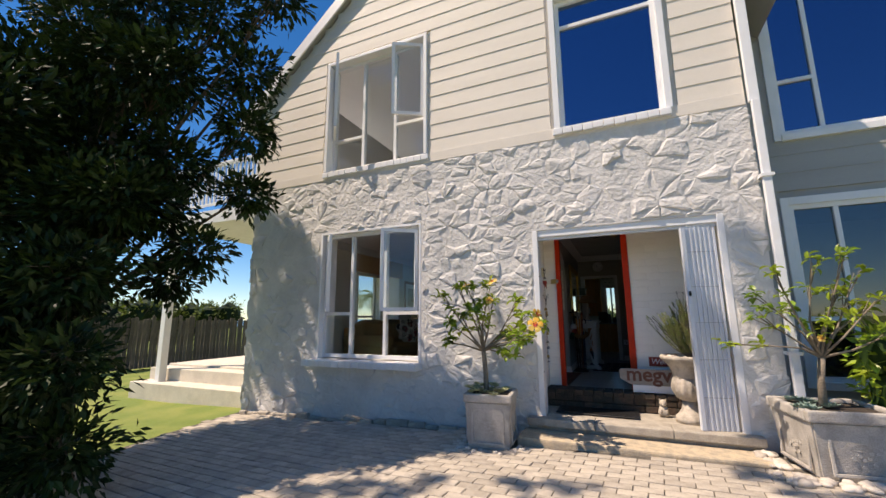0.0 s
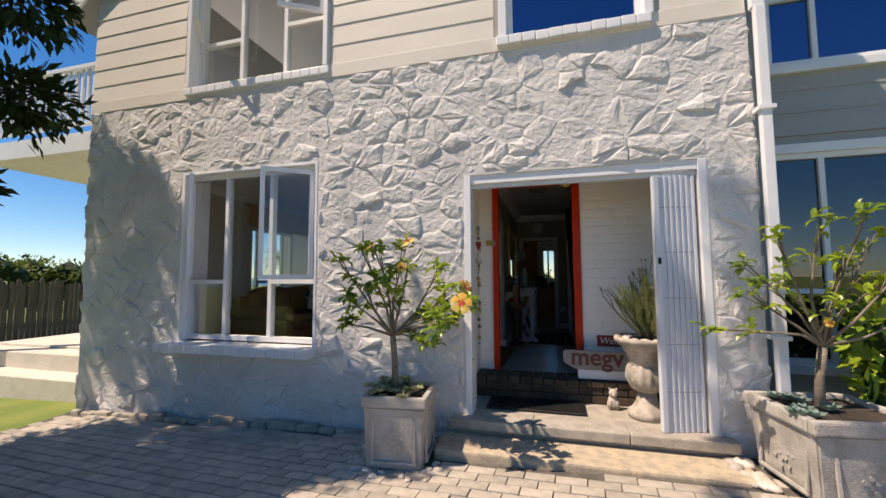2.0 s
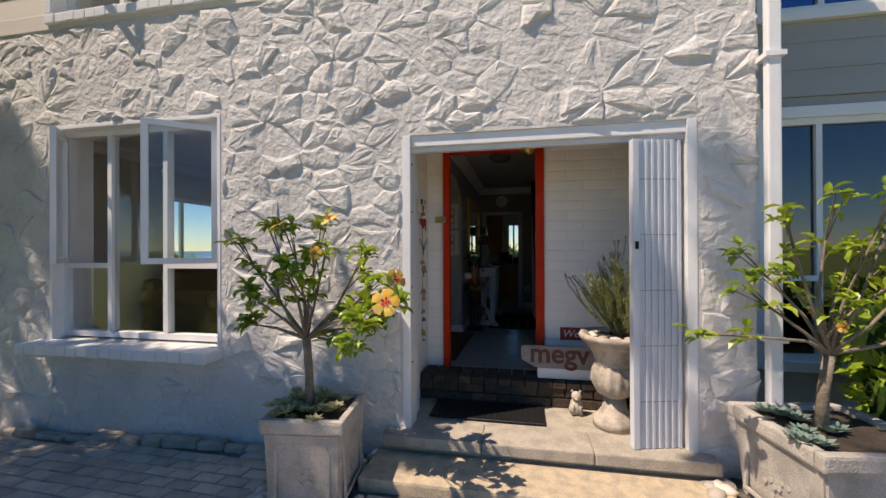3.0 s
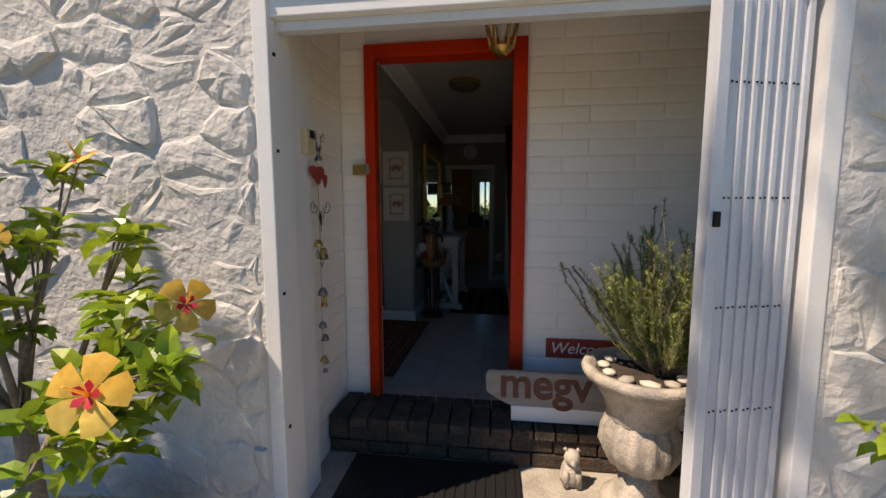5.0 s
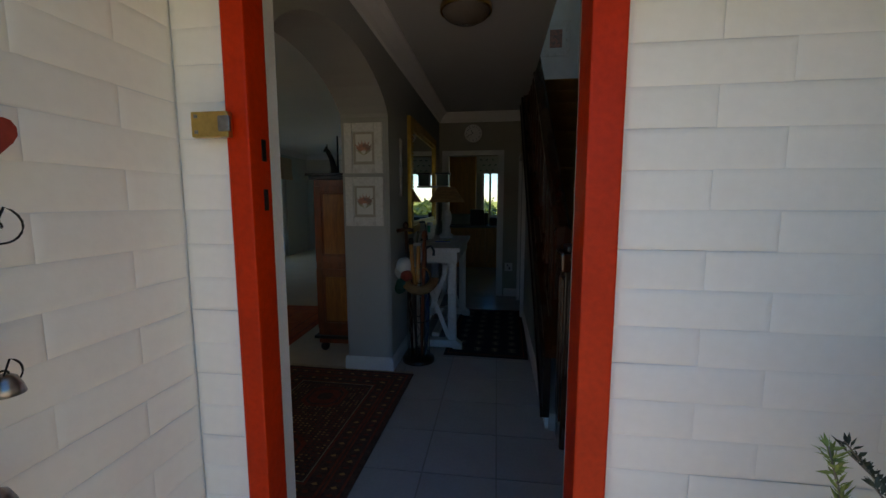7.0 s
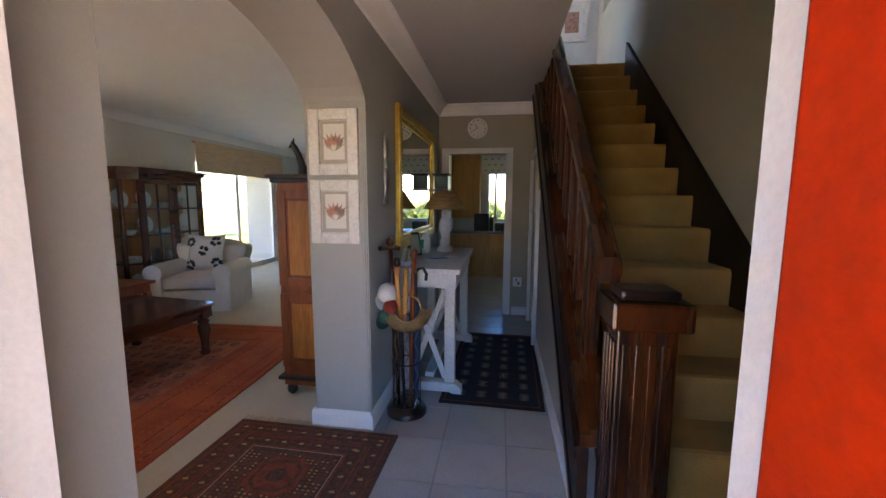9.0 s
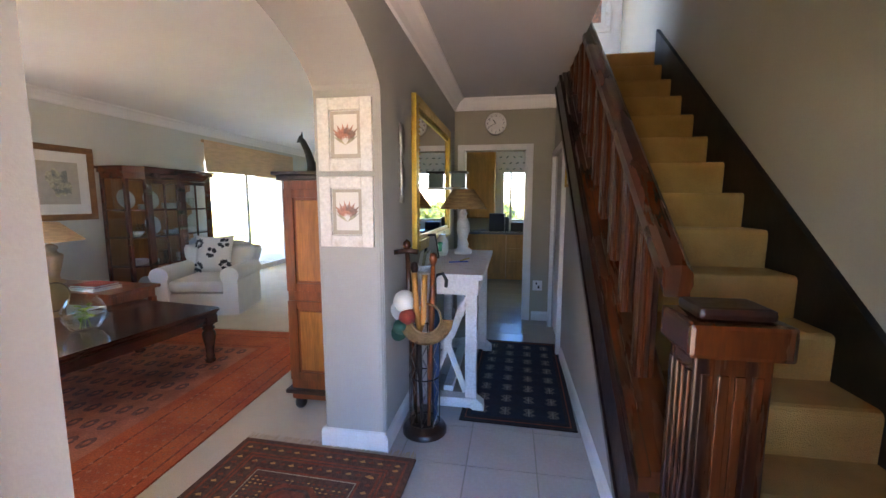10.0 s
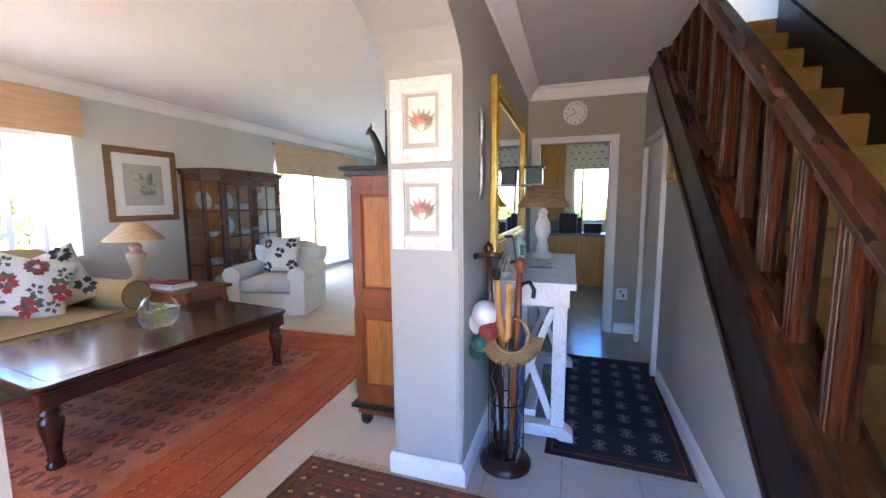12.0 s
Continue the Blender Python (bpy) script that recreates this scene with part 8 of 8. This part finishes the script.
def armoire():
    a = thing("armoire", pose(-0.675, 8.96, FLOOR), "tall honey wood armoire with framed panels and a dark top", "armoire")
    D, L, H = 0.34, 1.05, 1.47
    part("carcass", boxes((0, D, 0, L, 0.14, H - 0.05)), "armoire_wood", a)
    part("cornice", boxes((-0.05, D, -0.05, L + 0.05, H - 0.02, H), (-0.03, D, -0.03, L + 0.03, H - 0.05, H - 0.0205), bevel=0.005), "dark_wood", a)
    part("base_moulding", boxes((-0.03, D, -0.03, L + 0.03, 0.115, 0.139), bevel=0.005), "dark_wood", a)
    part("base", boxes((0, D, 0, L, 0.07, 0.1145)), "armoire_wood", a)
    for x in (0.035, D - 0.035):
        for y in (0.035, L - 0.035):
            part("foot", lathe([(0.022, 0), (0.035, 0.02), (0.035, 0.045), (0.025, 0.07)], 14), "dark_wood", a).location = (x, y, 0)
    for z0, z1 in ((0.20, 0.70), (0.76, H - 0.10)):
        for w in ((0.0, 0.06, z0, z1), (D - 0.05, D, z0, z1), (0.06, D - 0.05, z0, z0 + 0.05), (0.06, D - 0.05, z1 - 0.05, z1)):
            part("side_stile", boxes((w[0], w[1], -0.014, -0.0005, w[2], w[3]), bevel=0.003), "armoire_wood", a)
        part("side_panel", boxes((0.075, D - 0.065, -0.010, -0.0005, z0 + 0.065, z1 - 0.065), bevel=0.004), "armoire_panel", a, "lighter raised panel")
        for k in range(2):
            y0 = 0.03 + k * 0.5
            part("door_panel", boxes((-0.014, -0.0005, y0, y0 + 0.49, z0, z1), bevel=0.006), "armoire_wood", a)
    return a


armoire()


def bird():
    b = thing("bird_figure", pose(-0.56, 9.02, FLOOR + 1.471), "black carved wooden bird on the armoire", "figurine")
    bm = bmesh.new()
    tube(bm, [(0.03, 0.01, 0.0), (0.03, 0.01, 0.05), (0.015, 0, 0.12), (-0.012, 0, 0.175), (-0.028, 0, 0.195), (-0.052, 0, 0.175)], [0.028, 0.026, 0.020, 0.018, 0.020, 0.003], 10)
    tube(bm, [(-0.02, 0, 0.205), (-0.018, 0, 0.235)], [0.008, 0.002], 6)
    tube(bm, [(0.06, 0.02, 0.0), (0.062, 0.02, 0.30)], [0.008, 0.006], 6)
    part("figure", bm, "black", b)


bird()


def roman_blind(name, x, y0, y1, z0, z1, label):
    b = thing(name, pose(x, y0, z0), label, "blind")
    L, H = y1 - y0, z1 - z0
    part("headrail", boxes((0.0, 0.05, 0, L, H - 0.04, H)), "blind_cloth", b)
    part("cloth", boxes((0.05, 0.058, 0, L, 0.06, H)), "blind_cloth", b)
    for i in range(3):
        part("fold", boxes((0.05 + 0.002 * i, 0.075 - 0.004 * i, 0, L, 0.02 * i, 0.018 + 0.02 * i + 0.03), bevel=0.004), "blind_cloth", b)
    part("batten", boxes((0.0585, 0.0625, 0.0, L, H * 0.55, H * 0.55 + 0.012)), "blind_cloth", b)
    return b


roman_blind("roman_blind", -3.998, 7.75, 9.67, 2.33, 2.70, "tan slatted roman blind raised over the window")
roman_blind("roman_blind", -3.998, 12.25, 14.75, 2.17, 2.65, "tan slatted roman blind raised over the sliding door")


def side_openings():
    w = thing("window_6", pose(0, 0, 0), "white framed window that looks on to the garden", "window", kind="structure")
    x = -4.55
    part("window_frame", boxes((x, x + 0.06, 7.9, 7.96, 1.22, 2.42), (x, x + 0.06, 9.56, 9.62, 1.22, 2.42), (x, x + 0.06, 7.96, 9.56, 1.22, 1.28), (x, x + 0.06, 7.96, 9.56, 2.36, 2.42)), "white_paint", w)
    part("mullion", boxes((x, x + 0.05, 9.30, 9.35, 1.28, 2.36)), "white_paint", w)
    part("mullion", boxes((x, x + 0.05, 8.60, 8.65, 1.28, 2.36)), "white_paint", w)
    part("transom", boxes((x, x + 0.05, 8.65, 9.30, 1.40, 1.45)), "white_paint", w)
    p = part("pane", boxes((x + 0.02, x + 0.024, 7.96, 9.56, 1.28, 2.36)), "pane", w)
    p.visible_shadow = False
    part("window_sill", boxes((-4.49, -3.96, 7.9, 9.62, 1.18, 1.219), bevel=0.006), "white_paint", w)
    part("reveal", boxes((-4.49, -4.0, 9.60, 9.619, 1.22, 2.42)), "white_paint", w)
    d = thing("door_5", pose(0, 0, 0), "white aluminium sliding door to the terrace, half open", "sliding door", kind="structure")
    part("door_frame", boxes((-4.14, -4.04, 12.3, 12.35, 0.43, 2.42), (-4.14, -4.04, 14.53, 14.58, 0.43, 2.42), (-4.14, -4.04, 12.35, 14.53, 2.37, 2.42), (-4.14, -4.04, 12.35, 14.53, 0.41, 0.44)), "white_paint", d)
    for y0, x in ((13.36, -4.10), (13.31, -4.07)):
        leafp = part("sliding_leaf", boxes((x, x + 0.03, y0, y0 + 0.06, 0.44, 2.37), (x, x + 0.03, y0 + 1.14, y0 + 1.20, 0.44, 2.37), (x, x + 0.03, y0 + 0.06, y0 + 1.14, 0.44, 0.52), (x, x + 0.03, y0 + 0.06, y0 + 1.14, 2.31, 2.37)), "white_paint", d)
        p = part("pane", boxes((x + 0.012, x + 0.016, y0 + 0.06, y0 + 1.14, 0.52, 2.31)), "pane", leafp)
        p.visible_shadow = False


side_openings()


# ---- inside: kitchen ----
def kitchen():
    for i, (x0, x1, drawers) in enumerate(((-0.19, 0.58, 0), (0.585, 0.87, 3), (0.875, 1.95, 0))):
        c = thing("kitchen_unit", pose(x0, 13.36, FLOOR), "honey oak kitchen base unit" + (" with drawers" if drawers else " with a panelled door"), "cabinet", group="kitchen base units")
        W = x1 - x0
        part("body", boxes((0, W, 0.025, 0.56, 0.10, 0.76)), "oak", c)
        part("kickboard", boxes((0, W, 0.07, 0.56, 0.0, 0.099)), "oak", c)
        n = max(drawers, 1)
        for k in range(n):
            z0, z1 = 0.11 + k * 0.65 / n, 0.11 + (k + 1) * 0.65 / n - 0.012
            f = part("drawer_front" if drawers else "door", boxes((0.01, W - 0.01, 0.004, 0.0245, z0, z1), bevel=0.004), "oak", c)
            part("panel", boxes((0.05, W - 0.05, 0.0, 0.0038, z0 + 0.05, z1 - 0.05), bevel=0.0015), "oak", f)
    w = thing("worktop", pose(-0.19, 13.33, FLOOR + 0.761), "grey stone kitchen worktop", "worktop")
    part("slab", boxes((0, 2.14, 0, 0.6, 0, 0.035), bevel=0.005), material("worktop_stone", (0.20, 0.20, 0.20), 0.25, vary=0.2, scale=30, fine=120, bump=0.02), w)
    u = thing("wall_cupboard", pose(-0.19, 14.2, 1.42), "honey oak kitchen wall cupboard beside the window", "cabinet")
    part("body", boxes((0, 0.54, 0, 0.34, 0, 1.30)), "oak", u)
    part("door", boxes((0.01, 0.53, -0.022, -0.001, 0.01, 1.29), bevel=0.005), "oak", u)
    casement_window("window_7", 0.46, 1.92, 1.33, 2.45, 14.62, [0.18], {}, {}, "kitchen window with a green hedge outside")
    b = thing("kitchen_blind", pose(0.36, 14.50, 2.26), "white blind with small green fish, over the kitchen window", "blind")
    part("cloth", boxes((0, 1.2, 0, 0.012, 0, 0.48), bevel=0.003), "paper", b)
    r = random.Random(3)
    me = None
    for i in range(9):
        for j in range(4):
            if me is None:
                bm = bmesh.new()
                flat3 = [(0.03 * math.cos(a), -0.0006, 0.012 * math.sin(a)) for a in (2 * math.pi * k / 8 for k in range(8))]
                bm.faces.new([bm.verts.new(p) for p in flat3])
                o = part("printed_fish", bm, "succulent_blue", b)
                me = o.data
            else:
                o = new("printed_fish", me)
                o.parent = b
            o.matrix_basis = pose(0.08 + 0.125 * i + (0.06 if j % 2 else 0), 0, 0.07 + 0.11 * j, 0, r.uniform(-40, 40), 0)
    k = thing("coffee_machine", pose(0.42, 13.62, FLOOR + 0.797), "black coffee machine on the worktop", "appliance")
    part("body", boxes((-0.13, 0.13, -0.12, 0.12, 0, 0.30), bevel=0.015), "black", k)
    part("tank", boxes((0.135, 0.20, -0.08, 0.08, 0, 0.24), bevel=0.01), "black", k)
    t = thing("toaster", pose(0.78, 13.60, FLOOR + 0.797), "dark toaster on the worktop", "appliance")
    part("body", boxes((-0.13, 0.13, -0.08, 0.08, 0, 0.15), bevel=0.025), "black", t)
    part("slot", boxes((-0.09, 0.09, -0.012, 0.012, 0.1502, 0.152)), "pewter", t)


kitchen()


def ceiling_lamp():
    l = thing("ceiling_light", pose(0.59, 8.34, CEIL - 0.001), "round ceiling light in the hall, switched off, its backlit darkness in the colour", "ceiling light")
    part("rim", lathe([(0.15, -0.03), (0.15, 0.0), (0.001, 0.0)], 28, caps=False), "brass", l)
    # diffuser coloured dark, as it looks against the light
    part("diffuser", lathe([(0.001, -0.09), (0.08, -0.08), (0.125, -0.055), (0.14, -0.03)], 28, caps=False), material("dark_diffuser", (0.16, 0.14, 0.12), 0.15, vary=0.05), l)


ceiling_lamp()

# ---- pieces of walls and ground ----
STONES = list(rubble(wall_front, -4.76, 2.30, -0.08, 3.54, [(-3.28, -1.49, 0.70, 2.70), (-0.02, 1.97, -0.5, 2.43)], 5.942, 0.205, 3, -0.9))


def paving():
    bed = tagged(new("pavement"), "tan concrete paving bricks laid in rows before the house", "paving", kind="structure")
    edge = bmesh.new()
    pts = [(-4.72, 5.96), (-4.62, 5.2), (-4.45, 4.4), (-4.2, 3.4), (-4.1, 2.0), (-4.1, -9.0), (6.0, -9.0), (6.0, 5.96)]
    edge.faces.new([edge.verts.new((x, y, ground_z(x) - 0.004)) for x, y in pts])
    bmesh.ops.triangulate(edge, faces=list(edge.faces))
    bmesh.ops.subdivide_edges(edge, edges=list(edge.edges), cuts=5, use_grid_fill=True)
    for v in edge.verts:
        v.co.z = ground_z(v.co.x) - 0.004
    part("joint_bed", edge, "joint", bed)
    r = random.Random(12)
    one = None
    verts, faces = [], []
    corner = ((0, 0), (1, 0), (1, 1), (0, 1))
    L, W = 0.200, 0.100
    turn = radians(-4)
    ca, sa = math.cos(turn), math.sin(turn)
    for j in range(-60, 80):
        for i in range(-40, 44):
            u, v = i * (L + 0.007) + (0.5 * (L + 0.007) if j % 2 else 0), j * (W + 0.007)
            x, y = u * ca - v * sa, 2.0 + u * sa + v * ca
            left = -4.66 + (0.0 if y > 5.2 else (5.2 - y) * 0.22 if y > 3.4 else 0.45)
            if not (left < x < 4.2 and -3.0 < y < 5.74) or (y > 5.25 and -0.72 < x < -0.15 and y < 5.66) or (y > 5.36 and -0.2 < x < 2.1):
                continue
            z = ground_z(x) + r.uniform(-0.002, 0.003)
            yaw = math.degrees(turn) + r.uniform(-0.8, 0.8)
            if -1.9 < x < 1.7 and 4.30 < y:
                if one is None:
                    o = part("paving_brick", boxes((0, L, 0, W, -0.05, 0.008), bevel=0.006), "paving", bed)
                    one = o.data
                else:
                    o = new("paving_brick", one)
                    o.parent = bed
                o.matrix_basis = pose(x, y, z, r.uniform(-0.5, 0.5), r.uniform(-0.5, 0.5) - 1.7, yaw)
            else:
                n = len(verts)
                m = pose(x, y, z, 0, -1.7, yaw)
                for h, k in ((-0.03, 0.0), (0.003, 0.0), (0.008, 0.006)):
                    for cx, cy in corner:
                        p = m @ Vector((cx * (L - 2 * k) + k, cy * (W - 2 * k) + k, h))
                        verts.append(p[:])
                for a in (0, 4):
                    for k in range(4):
                        q = (k + 1) % 4
                        faces.append((n + a + k, n + a + q, n + a + 4 + q, n + a + 4 + k))
                faces.append((n + 8, n + 9, n + 10, n + 11))
    me = bpy.data.meshes.new("paving_rest")
    me.from_pydata(verts, [], faces)
    me.materials.append(M["paving"])
    o = new("paving_rest", me)
    o.parent = bed
    tagged(o, kind="stuff")


paving()


def wall_foot():
    """Loose edging stones along the foot of the front wall."""
    r = random.Random(31)
    x = -4.6
    t = thing("edging_stones", pose(0, 0, 0), "rough edging stones along the foot of the wall", "edging", kind="structure")
    while x < -0.75:
        l = r.uniform(0.16, 0.34)
        bm = boxes((0, l - 0.02, 0, r.uniform(0.06, 0.10), -0.05, r.uniform(0.03, 0.075)), bevel=0.018)
        o = part("edging_stone", bm, "step_stone", t)
        o.matrix_basis = pose(x, 5.80, ground_z(x), r.uniform(-3, 3), r.uniform(-3, 3), r.uniform(-5, 5))
        x += l


wall_foot()
